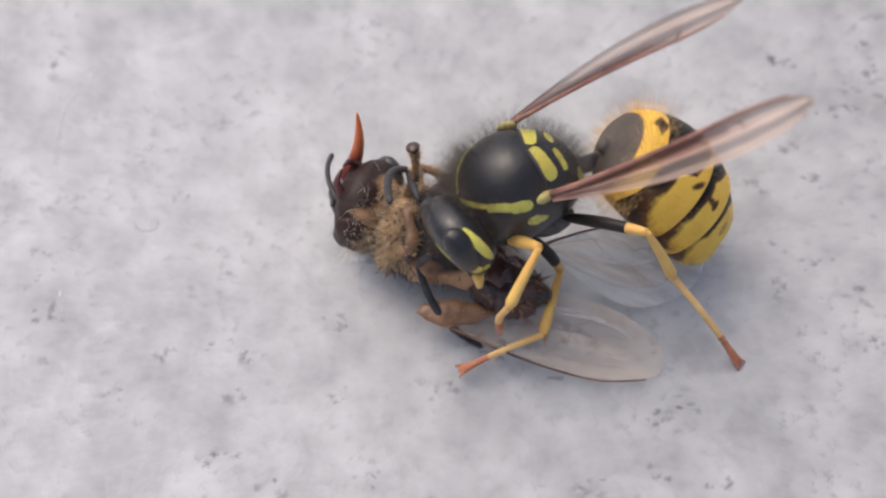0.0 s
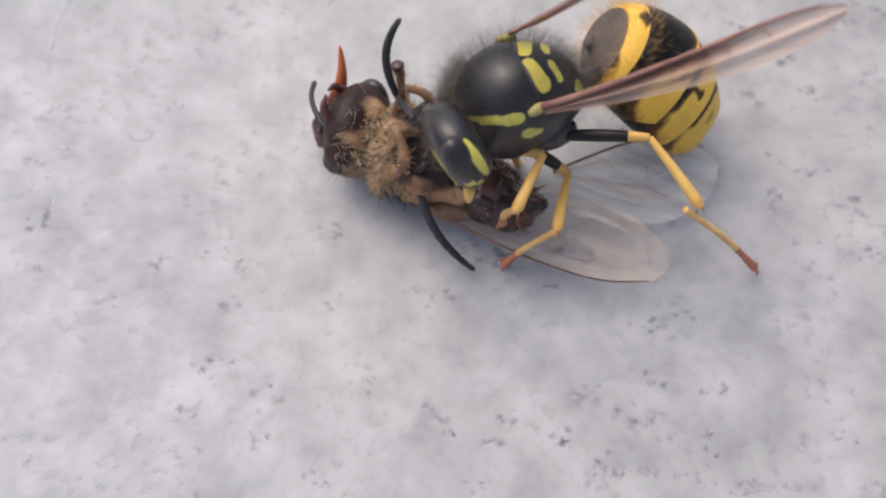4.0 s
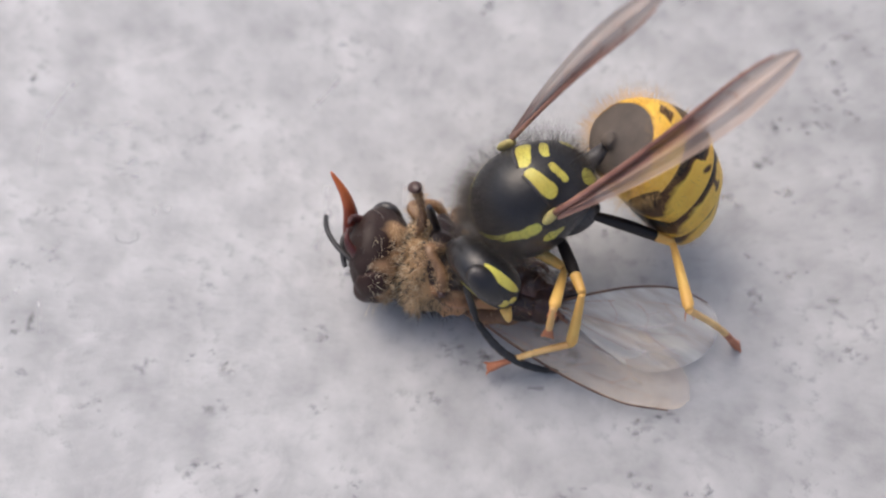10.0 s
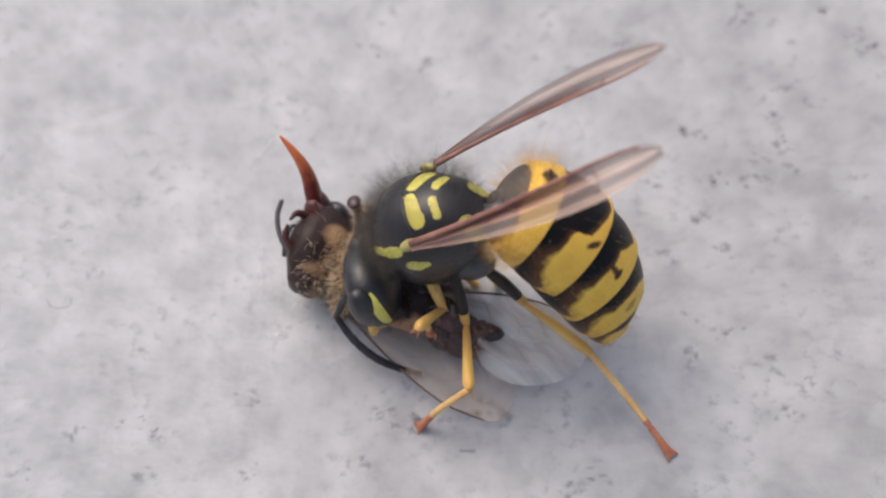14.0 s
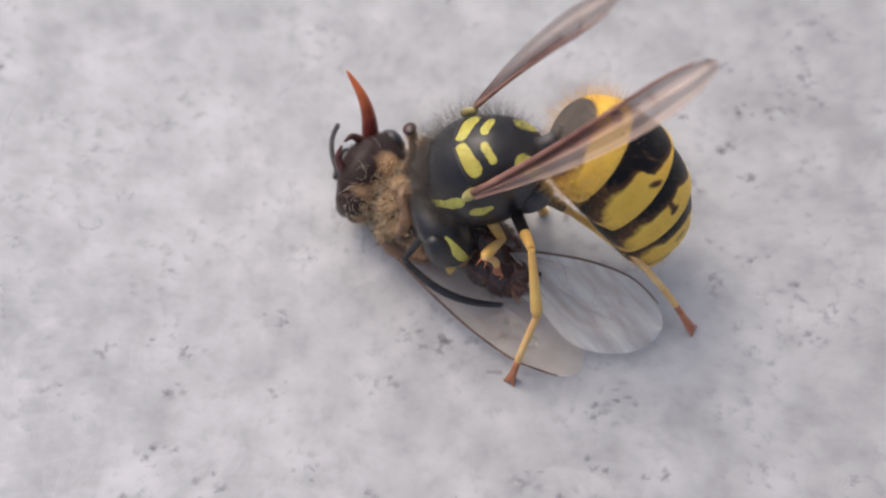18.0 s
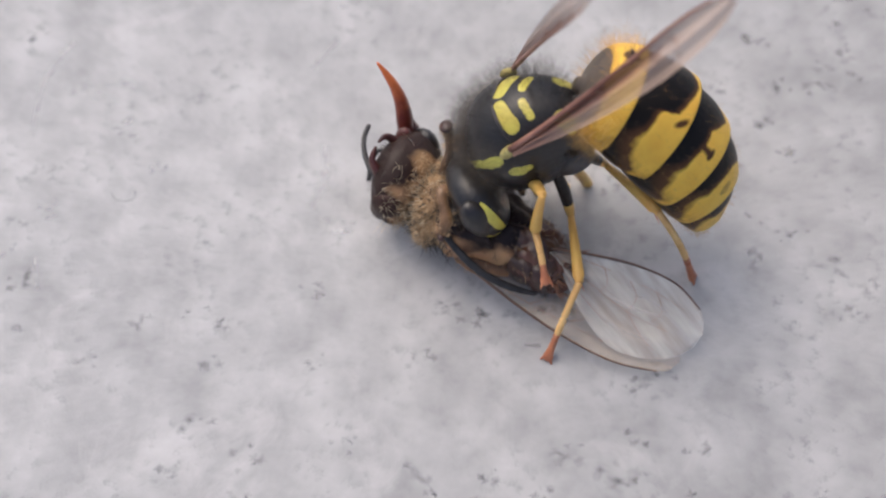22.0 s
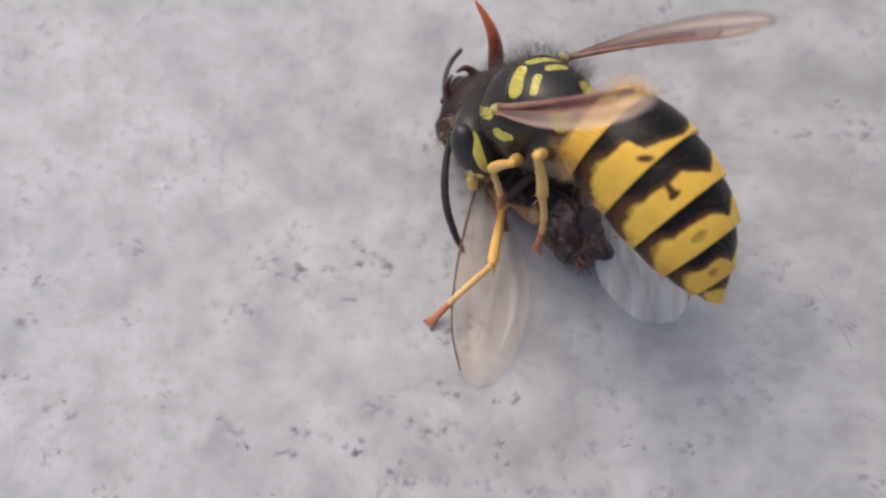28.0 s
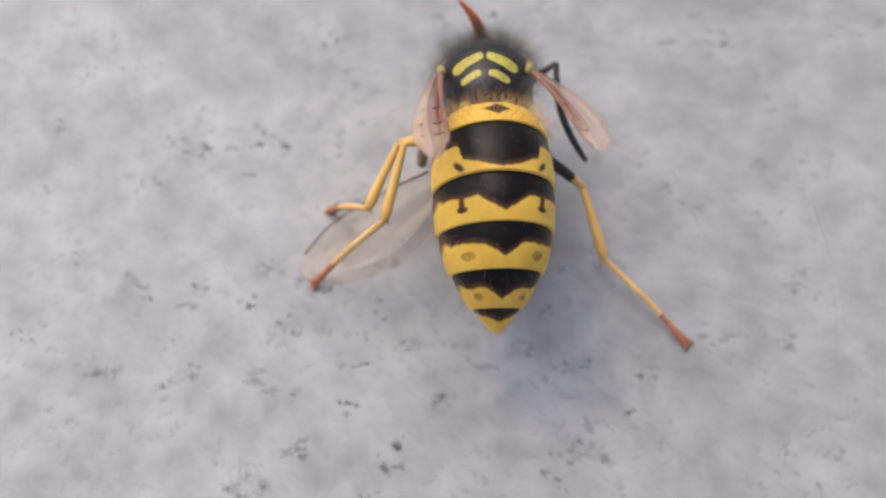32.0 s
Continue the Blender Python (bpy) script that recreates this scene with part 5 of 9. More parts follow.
    walk(segments[4], [
        (0, pose(-0.00563, 0.00186, -0.00345, 24.0, -59.1, -44.4)), (1, pose(-0.00624, 0.00179, -0.00241, 18.7, -53.5, -36.3)),
        (2, pose(-0.00644, 0.00195, -0.00217, 24.7, -48.4, -37.7)), (3, pose(-0.00541, -0.00054, -0.00373, 14.1, -67.5, -24.3)),
        (3.5, pose(-0.00540, -0.00017, -0.00414, 23.2, -64.1, -35.1)), (5.5, pose(-0.00556, 0.00034, -0.00294, 13.7, -63.3, -33.3)),
        (6, pose(-0.00558, -0.00050, -0.00316, 8.3, -54.4, -23.4)), (7, pose(-0.00533, -0.00097, -0.00247, -1.6, -66.8, -3.0)),
        (8, pose(-0.00436, 0.00135, -0.00427, 60.5, -72.2, -68.8)), (9, pose(-0.00487, 0.00154, -0.00406, 49.1, -72.3, -59.9)),
        (10, pose(-0.00359, 0.00094, -0.00492, 123.4, -76.6, -128.2)), (11, pose(-0.00348, 0.00057, -0.00533, 131.0, -77.4, -135.3)),
        (11.5, pose(-0.00424, 0.00120, -0.00519, 94.2, -75.8, -105.2)), (12, pose(-0.00395, 0.00095, -0.00610, 128.2, -79.3, -125.2)),
        (13, pose(-0.00189, 0.00071, -0.00582, 161.5, -60.4, -145.7)), (14, pose(-0.00288, 0.00028, -0.00601, 151.9, -74.2, -140.1)),
        (15, pose(-0.00283, 0.00045, -0.00625, 154.2, -74.2, -135.6)), (15.5, pose(-0.00321, 0.00067, -0.00614, 134.6, -75.3, -119.0)),
        (17.5, pose(-0.00164, 0.00139, -0.00546, 146.5, -57.8, -140.1)), (18, pose(-0.00242, 0.00094, -0.00591, 153.9, -63.8, -151.0)),
        (19, pose(-0.00278, 0.00115, -0.00600, 142.1, -66.0, -130.1)), (20, pose(-0.00344, 0.00082, -0.00615, 130.2, -74.1, -118.8)),
        (21, pose(-0.00274, 0.00093, -0.00569, 138.8, -69.4, -125.4)), (22, pose(-0.00258, 0.00099, -0.00584, 141.1, -66.2, -137.3)),
        (23, pose(-0.00374, 0.00097, -0.00589, 104.3, -76.7, -108.1)), (24, pose(-0.00289, 0.00044, -0.00603, 149.1, -75.1, -132.7)),
        (24.5, pose(-0.00379, 0.00047, -0.00562, 92.9, -78.8, -78.8)), (26.5, pose(-0.00406, 0.00044, -0.00529, 50.8, -75.2, -36.9)),
        (27, pose(-0.00487, 0.00071, -0.00562, 50.6, -69.9, -32.8)), (28, pose(-0.00472, 0.00039, -0.00552, 34.9, -71.2, -20.0)),
        (28.5, pose(-0.00596, -0.00021, -0.00384, 17.5, -50.8, -3.1)), (29, pose(-0.00619, 0.00021, -0.00436, 9.7, -53.4, -6.5)),
        (29.5, pose(-0.00589, -0.00001, -0.00406, 9.8, -51.8, -3.6)), (30, pose(-0.00596, -0.00081, -0.00436, 11.4, -55.9, 3.6)),
        (31, pose(-0.00628, -0.00042, -0.00401, 7.7, -49.7, 1.1)), (32, pose(-0.00636, -0.00014, -0.00417, 10.6, -51.6, -0.8)),
    ])
    walk(segments[5], [
        (0, pose(-0.00594, 0.00218, -0.00423, 26.8, -62.4, -47.6)), (1, pose(-0.00663, 0.00209, -0.00313, 20.5, -57.0, -38.4)),
        (2, pose(-0.00687, 0.00230, -0.00284, 26.7, -51.8, -40.3)), (3, pose(-0.00569, -0.00041, -0.00452, 16.7, -71.1, -27.1)),
        (3.5, pose(-0.00567, 0.00004, -0.00492, 26.7, -67.5, -38.9)), (5.5, pose(-0.00585, 0.00053, -0.00370, 15.8, -67.1, -35.6)),
        (6, pose(-0.00601, -0.00030, -0.00388, 9.1, -57.8, -24.3)), (7, pose(-0.00564, -0.00095, -0.00327, -2.1, -70.7, -2.5)),
        (8, pose(-0.00442, 0.00161, -0.00513, 72.3, -73.8, -81.2)), (9, pose(-0.00497, 0.00177, -0.00494, 60.3, -74.7, -71.6)),
        (10, pose(-0.00342, 0.00110, -0.00582, 135.7, -73.9, -140.9)), (11, pose(-0.00329, 0.00072, -0.00628, 142.7, -74.2, -147.3)),
        (11.5, pose(-0.00413, 0.00143, -0.00616, 111.1, -74.8, -122.6)), (12, pose(-0.00379, 0.00111, -0.00710, 143.8, -75.6, -141.1)),
        (13, pose(-0.00141, 0.00101, -0.00673, 164.2, -54.8, -148.9)), (14, pose(-0.00260, 0.00048, -0.00704, 159.0, -69.1, -147.6)),
        (15, pose(-0.00256, 0.00068, -0.00729, 160.6, -69.1, -142.3)), (15.5, pose(-0.00303, 0.00092, -0.00720, 145.9, -71.2, -130.7)),
        (17.5, pose(-0.00115, 0.00176, -0.00635, 150.9, -52.8, -145.4)), (18, pose(-0.00196, 0.00117, -0.00685, 158.3, -58.2, -156.0)),
        (19, pose(-0.00244, 0.00150, -0.00699, 149.2, -60.7, -138.0)), (20, pose(-0.00323, 0.00110, -0.00722, 143.2, -69.5, -132.5)),
        (21, pose(-0.00245, 0.00126, -0.00672, 148.0, -64.1, -135.4)), (22, pose(-0.00219, 0.00129, -0.00684, 148.6, -60.9, -145.8)),
        (23, pose(-0.00361, 0.00121, -0.00698, 125.0, -74.2, -129.4)), (24, pose(-0.00264, 0.00067, -0.00709, 157.4, -69.9, -141.5)),
        (24.5, pose(-0.00379, 0.00069, -0.00671, 115.9, -77.6, -102.3)), (26.5, pose(-0.00424, 0.00062, -0.00634, 64.4, -77.3, -50.9)),
        (27, pose(-0.00515, 0.00093, -0.00665, 59.4, -72.0, -42.1)), (28, pose(-0.00502, 0.00051, -0.00654, 41.9, -74.0, -27.4)),
        (28.5, pose(-0.00661, -0.00017, -0.00468, 18.7, -53.7, -4.6)), (29, pose(-0.00680, 0.00028, -0.00524, 10.6, -56.6, -7.5)),
        (29.5, pose(-0.00652, 0.00004, -0.00491, 10.6, -55.0, -4.5)), (30, pose(-0.00654, -0.00084, -0.00528, 12.5, -59.1, 2.4)),
        (31, pose(-0.00697, -0.00043, -0.00486, 8.2, -52.6, 0.5)), (32, pose(-0.00704, -0.00013, -0.00507, 11.4, -54.6, -1.8)),
    ])
    walk(legs["L1"][0], [
        (0, pose(0.00109, 0.00081, -0.00159, 8.0, -35.1, 113.9)), (1, pose(0.00114, 0.00073, -0.00165, 15.6, -32.7, 120.8)),
        (2, pose(0.00151, 0.00054, -0.00152, 12.5, 9.3, 147.6)), (3, pose(0.00138, 0.00038, -0.00156, 10.7, -13.8, 125.4)),
        (3.5, pose(0.00165, 0.00016, -0.00160, 9.1, -7.4, 137.0)), (5.5, pose(0.00152, 0.00033, -0.00155, 3.8, -1.2, 145.7)),
        (6, pose(0.00156, 0.00027, -0.00158, 3.4, -7.5, 140.7)), (7, pose(0.00138, 0.00043, -0.00154, 14.5, 4.3, 156.4)),
        (8, pose(0.00132, 0.00046, -0.00154, -6.6, 8.7, 122.7)), (9, pose(0.00126, 0.00062, -0.00155, 0.6, 11.4, 131.4)),
        (10, pose(0.00157, -0.00000, -0.00113, -17.1, 26.5, 120.4)), (11, pose(0.00161, -0.00014, -0.00074, -22.3, 38.7, 118.7)),
        (11.5, pose(0.00145, 0.00050, -0.00081, -11.3, 59.7, 140.0)), (12, pose(0.00122, 0.00021, -0.00068, -41.5, 56.7, 101.9)),
        (13, pose(0.00093, 0.00045, -0.00062, -91.0, 68.6, 64.3)), (14, pose(0.00091, 0.00045, -0.00068, -79.3, 66.6, 61.2)),
        (15, pose(0.00047, 0.00142, -0.00132, -36.1, -17.7, 135.3)), (15.5, pose(0.00057, 0.00141, -0.00139, -35.6, -14.8, 130.9)),
        (17.5, pose(0.00095, 0.00055, -0.00048, -104.2, 75.2, 58.8)), (18, pose(0.00105, 0.00003, -0.00047, -59.8, 55.6, 86.3)),
        (19, pose(0.00100, 0.00089, -0.00155, -41.6, -20.9, 136.7)), (20, pose(0.00099, 0.00092, -0.00156, -40.3, -14.8, 132.0)),
        (21, pose(0.00037, 0.00152, -0.00101, -52.6, -29.9, 135.2)), (22, pose(0.00102, 0.00089, -0.00155, -49.7, -21.9, 131.6)),
        (23, pose(0.00089, 0.00105, -0.00145, -49.6, -24.4, 129.8)), (24, pose(0.00107, 0.00082, -0.00157, 60.5, 37.5, -39.7)),
        (24.5, pose(0.00097, 0.00094, -0.00143, 81.2, 39.9, -46.8)), (26.5, pose(0.00056, 0.00139, -0.00134, -32.0, -17.8, 132.8)),
        (27, pose(0.00058, 0.00134, -0.00141, -39.8, -14.3, 134.3)), (28, pose(0.00060, 0.00119, -0.00139, -46.7, -18.3, 141.6)),
        (28.5, pose(0.00045, 0.00113, -0.00138, -32.0, -16.9, 152.8)), (29, pose(0.00067, -0.00001, -0.00131, -31.7, 17.5, 62.0)),
        (32, pose(0.00067, -0.00001, -0.00131, -31.7, 17.5, 62.0)),
    ])
    walk(legs["L1"][1], [
        (0, pose(0.00250, -0.00000, 0.00000, -52.3, 28.7, -113.0)), (1, pose(0.00250, 0.00000, 0.00000, -36.9, 18.4, -104.8)),
        (2, pose(0.00250, 0.00000, 0.00000, 16.2, -10.9, -113.8)), (3, pose(0.00250, 0.00000, 0.00000, -36.2, 22.5, -97.7)),
        (3.5, pose(0.00250, -0.00000, 0.00000, -23.1, 9.0, -92.5)), (5.5, pose(0.00250, 0.00000, 0.00000, -9.1, -13.0, -115.0)),
        (6, pose(0.00250, 0.00000, 0.00000, -19.1, -7.1, -98.3)), (7, pose(0.00250, 0.00000, -0.00000, -3.0, -12.0, -104.4)),
        (8, pose(0.00250, 0.00000, 0.00000, -5.0, -15.7, -81.7)), (9, pose(0.00250, 0.00000, -0.00000, 1.1, -12.5, -87.6)),
        (10, pose(0.00250, -0.00000, 0.00000, 8.3, -30.2, -82.4)), (11, pose(0.00250, -0.00000, 0.00000, 15.4, -39.6, -74.9)),
        (11.5, pose(0.00250, -0.00000, 0.00000, 51.4, -46.1, -120.1)), (12, pose(0.00250, 0.00000, 0.00000, 58.2, -50.6, -112.6)),
        (13, pose(0.00250, 0.00000, 0.00000, 62.5, -34.5, -134.4)), (14, pose(0.00250, 0.00000, 0.00000, 72.2, -43.4, -119.7)),
        (15, pose(0.00250, 0.00000, 0.00000, -31.5, 18.0, -157.8)), (15.5, pose(0.00250, 0.00000, 0.00000, -39.9, 26.1, -155.4)),
        (17.5, pose(0.00250, 0.00000, 0.00000, 57.3, -28.2, -141.4)), (18, pose(0.00250, -0.00000, 0.00000, 55.4, -46.6, -110.6)),
        (19, pose(0.00250, -0.00000, 0.00000, -15.3, 19.1, -173.3)), (20, pose(0.00250, 0.00000, 0.00000, -47.6, 38.0, -170.1)),
        (21, pose(0.00250, -0.00000, -0.00000, 110.8, 34.9, 176.5)), (22, pose(0.00250, -0.00000, 0.00000, -133.7, 43.9, -174.9)),
        (23, pose(0.00250, -0.00000, 0.00000, -30.1, 36.7, -179.0)), (24, pose(0.00250, -0.00000, 0.00000, -7.5, 12.0, 175.7)),
        (24.5, pose(0.00250, 0.00000, 0.00000, 5.3, 26.4, -176.0)), (26.5, pose(0.00250, -0.00000, 0.00000, -23.3, 10.0, -165.3)),
        (27, pose(0.00250, 0.00000, -0.00000, -32.2, 20.2, -163.4)), (28, pose(0.00250, 0.00000, 0.00000, -43.7, 14.4, -159.7)),
        (28.5, pose(0.00250, 0.00000, 0.00000, -42.8, 13.9, -152.6)), (29, pose(0.00250, 0.00000, 0.00000, -52.0, -44.0, 116.5)),
        (32, pose(0.00250, 0.00000, 0.00000, -52.0, -44.0, 116.5)),
    ])
    walk(legs["L1"][2], [
        (0, pose(0.00171, -0.00186, -0.00110, -44.0, 39.7, -171.2)), (1, pose(0.00194, -0.00211, -0.00073, 88.6, 56.2, 163.1)),
        (2, pose(0.00159, -0.00207, 0.00043, 54.9, 69.1, -34.1)), (3, pose(0.00222, -0.00210, -0.00088, 61.4, 53.4, 166.7)),
        (3.5, pose(0.00240, -0.00227, -0.00036, 9.4, 58.0, 176.2)), (5.5, pose(0.00155, -0.00203, 0.00053, 3.7, 61.0, 172.6)),
        (6, pose(0.00217, -0.00226, 0.00029, 3.5, 57.0, 177.7)), (7, pose(0.00194, -0.00218, 0.00048, 19.7, 81.2, 123.9)),
        (8, pose(0.00282, -0.00219, 0.00062, 25.0, 79.2, 134.5)), (9, pose(0.00259, -0.00224, 0.00050, -5.8, 83.0, 134.3)),
        (10, pose(0.00276, -0.00197, 0.00116, 34.2, 77.3, -43.1)), (11, pose(0.00296, -0.00171, 0.00147, -36.5, 72.6, 16.5)),
        (11.5, pose(0.00170, -0.00138, 0.00166, -35.7, 37.7, 28.3)), (12, pose(0.00194, -0.00135, 0.00178, -53.8, 45.9, 24.0)),
        (13, pose(0.00117, -0.00136, 0.00130, -53.4, 31.7, 25.1)), (14, pose(0.00167, -0.00145, 0.00158, -91.7, 44.0, 25.8)),
        (15, pose(0.00047, -0.00083, -0.00071, 79.8, 47.8, 133.2)), (15.5, pose(0.00062, -0.00086, -0.00101, 76.8, 56.6, 113.8)),
        (17.5, pose(0.00092, -0.00126, 0.00109, -11.2, 13.3, 7.1)), (18, pose(0.00194, -0.00148, 0.00167, -53.0, 44.3, 23.4)),
        (19, pose(0.00034, -0.00025, -0.00075, 30.2, 70.0, 36.6)), (20, pose(0.00072, -0.00031, -0.00142, 24.5, 65.3, 32.2)),
        (21, pose(0.00062, 0.00011, -0.00132, 128.5, 53.5, 155.3)), (22, pose(0.00085, -0.00015, -0.00160, 4.8, 75.4, 5.6)),
        (23, pose(0.00066, -0.00003, -0.00138, 39.4, 69.5, 47.9)), (24, pose(0.00026, 0.00017, -0.00048, 83.7, 47.0, -78.8)),
        (24.5, pose(0.00044, -0.00015, -0.00102, 72.9, 11.5, -74.4)), (26.5, pose(0.00031, -0.00058, -0.00040, 93.0, 52.2, 130.5)),
        (27, pose(0.00043, -0.00062, -0.00079, 83.4, 47.6, 129.9)), (28, pose(0.00041, -0.00077, -0.00057, 106.3, 41.0, 154.4)),
        (28.5, pose(0.00052, -0.00103, -0.00055, 77.3, 34.2, 158.0)), (29, pose(0.00176, 0.00148, 0.00160, 141.3, 78.7, -28.2)),
        (32, pose(0.00176, 0.00148, 0.00160, 141.3, 78.7, -28.2)),
    ])
    walk(legs["L2"][0], [
        (0, pose(-0.00012, 0.00096, -0.00209, 27.7, 67.8, 175.2)), (1, pose(0.00047, 0.00018, -0.00184, 12.8, -2.5, 121.5)),
        (2, pose(-0.00000, 0.00095, -0.00180, 15.5, -22.1, 106.4)), (3, pose(-0.00001, 0.00098, -0.00183, 39.9, 57.4, -156.5)),
        (3.5, pose(0.00043, 0.00098, -0.00116, 25.2, 56.9, 178.7)), (5.5, pose(-0.00001, 0.00100, -0.00184, 10.7, 63.6, 161.8)),
        (6, pose(0.00007, 0.00099, -0.00168, 18.7, 65.3, -179.0)), (7, pose(0.00068, 0.00020, -0.00170, 9.8, 5.4, 130.2)),
        (8, pose(0.00001, 0.00099, -0.00180, -14.4, -5.8, 79.0)), (9, pose(-0.00002, 0.00129, -0.00229, -8.3, 55.1, 94.1)),
        (10, pose(-0.00003, 0.00070, -0.00185, -25.7, -11.6, 84.0)), (11, pose(-0.00000, 0.00095, -0.00180, -35.6, -23.7, 95.0)),
        (11.5, pose(0.00006, 0.00058, -0.00195, -28.7, -22.4, 99.5)), (12, pose(0.00011, 0.00069, -0.00184, -32.1, -7.2, 112.7)),
        (13, pose(-0.00043, 0.00060, -0.00120, -83.3, 47.4, 39.1)), (14, pose(-0.00017, 0.00088, -0.00147, -106.2, 60.3, 22.1)),
        (15, pose(0.00047, 0.00008, -0.00140, -32.7, 22.3, 118.5)), (15.5, pose(-0.00019, 0.00091, -0.00134, -133.9, 66.3, 12.7)),
        (17.5, pose(0.00013, 0.00062, -0.00191, -49.1, -16.4, 111.4)), (18, pose(0.00028, 0.00041, -0.00190, -42.0, -9.1, 117.3)),
        (19, pose(0.00025, 0.00043, -0.00176, -38.5, 3.8, 115.8)), (20, pose(0.00028, 0.00032, -0.00176, -39.7, 3.6, 114.3)),
        (21, pose(-0.00027, 0.00091, -0.00113, -153.5, 67.9, 8.9)), (22, pose(-0.00025, 0.00089, -0.00137, -136.1, 59.2, 12.6)),
        (23, pose(-0.00033, 0.00082, -0.00102, -126.6, 65.7, 21.7)), (24, pose(0.00018, 0.00060, -0.00183, -38.2, -4.9, 118.0)),
        (24.5, pose(0.00020, 0.00055, -0.00173, -35.7, 9.1, 116.0)), (26.5, pose(0.00028, 0.00005, -0.00175, -35.9, 2.9, 107.6)),
        (27, pose(0.00003, 0.00080, -0.00177, -44.1, 11.4, 100.3)), (28, pose(0.00046, 0.00100, -0.00202, -44.5, 25.6, 6.2)),
        (28.5, pose(-0.00008, 0.00092, -0.00175, -40.1, 27.4, 23.4)), (29, pose(0.00002, 0.00092, -0.00181, -35.9, -21.7, 124.2)),
        (29.5, pose(-0.00012, 0.00110, -0.00170, -32.6, -28.1, 129.1)), (30, pose(0.00009, 0.00121, -0.00192, -33.9, 23.6, 71.3)),
        (31, pose(-0.00000, 0.00091, -0.00179, -32.6, 18.5, 86.4)), (32, pose(0.00012, 0.00070, -0.00181, -33.8, -2.8, 115.1)),
    ])
    walk(legs["L2"][1], [
        (0, pose(0.00290, -0.00000, -0.00000, 65.0, 3.9, -99.5)), (1, pose(0.00290, 0.00000, 0.00000, -13.8, 68.5, -82.5)),
        (2, pose(0.00290, -0.00000, -0.00000, -62.3, 69.3, -110.6)), (3, pose(0.00290, 0.00000, 0.00000, 51.7, -1.9, -123.3)),
        (3.5, pose(0.00290, -0.00000, -0.00000, 48.7, -9.5, -104.7)), (5.5, pose(0.00290, 0.00000, -0.00000, 53.0, -5.6, -125.2)),
        (6, pose(0.00290, 0.00000, -0.00000, 53.3, -2.3, -122.6)), (7, pose(0.00290, 0.00000, 0.00000, -25.6, 72.6, -124.3)),
        (8, pose(0.00290, 0.00000, 0.00000, -84.9, 82.9, -125.6)), (9, pose(0.00290, 0.00000, 0.00000, 56.6, -38.9, -98.6)),
        (10, pose(0.00290, 0.00000, 0.00000, -52.2, 81.7, -77.5)), (11, pose(0.00290, -0.00000, 0.00000, -106.7, 76.5, -128.7)),
        (11.5, pose(0.00290, 0.00000, -0.00000, -97.2, 77.8, -116.7)), (12, pose(0.00290, 0.00000, 0.00000, -38.7, 82.4, -50.2)),
        (13, pose(0.00290, 0.00000, 0.00000, 46.3, -52.9, -56.1)), (14, pose(0.00290, 0.00000, 0.00000, 61.0, -65.7, -68.0)),
        (15, pose(0.00290, 0.00000, -0.00000, -1.9, 39.7, -23.8)), (15.5, pose(0.00290, 0.00000, 0.00000, 65.9, -49.5, -77.6)),
        (17.5, pose(0.00290, 0.00000, 0.00000, 125.9, 84.3, 134.7)), (18, pose(0.00290, 0.00000, -0.00000, -14.9, 81.7, -18.9)),
        (19, pose(0.00290, 0.00000, 0.00000, -0.6, 67.8, -1.1)), (20, pose(0.00290, 0.00000, 0.00000, 20.0, 75.4, 32.8)),
        (21, pose(0.00290, 0.00000, 0.00000, 68.4, -34.6, -87.4)), (22, pose(0.00290, 0.00000, 0.00000, 66.5, -36.5, -78.3)),
        (23, pose(0.00290, 0.00000, 0.00000, 57.5, -35.3, -72.7)), (24, pose(0.00290, 0.00000, 0.00000, 103.5, 84.0, 112.7)),
        (24.5, pose(0.00290, 0.00000, 0.00000, 117.2, 82.5, 130.8)), (26.5, pose(0.00290, 0.00000, 0.00000, -4.7, 77.4, -7.2)),
        (27, pose(0.00290, 0.00000, 0.00000, 20.0, 75.2, 54.6)), (28, pose(0.00290, 0.00000, 0.00000, -75.2, -16.4, 100.7)),
        (28.5, pose(0.00290, 0.00000, 0.00000, -66.0, -12.1, 105.0)), (29, pose(0.00290, -0.00000, -0.00000, 113.1, 76.5, 135.3)),
        (29.5, pose(0.00290, 0.00000, -0.00000, 65.6, 77.4, 86.1)), (30, pose(0.00290, 0.00000, 0.00000, -47.8, -30.8, 92.8)),
        (31, pose(0.00290, 0.00000, -0.00000, -22.6, -15.4, 75.3)), (32, pose(0.00290, 0.00000, 0.00000, 8.7, 38.1, 46.4)),
    ])
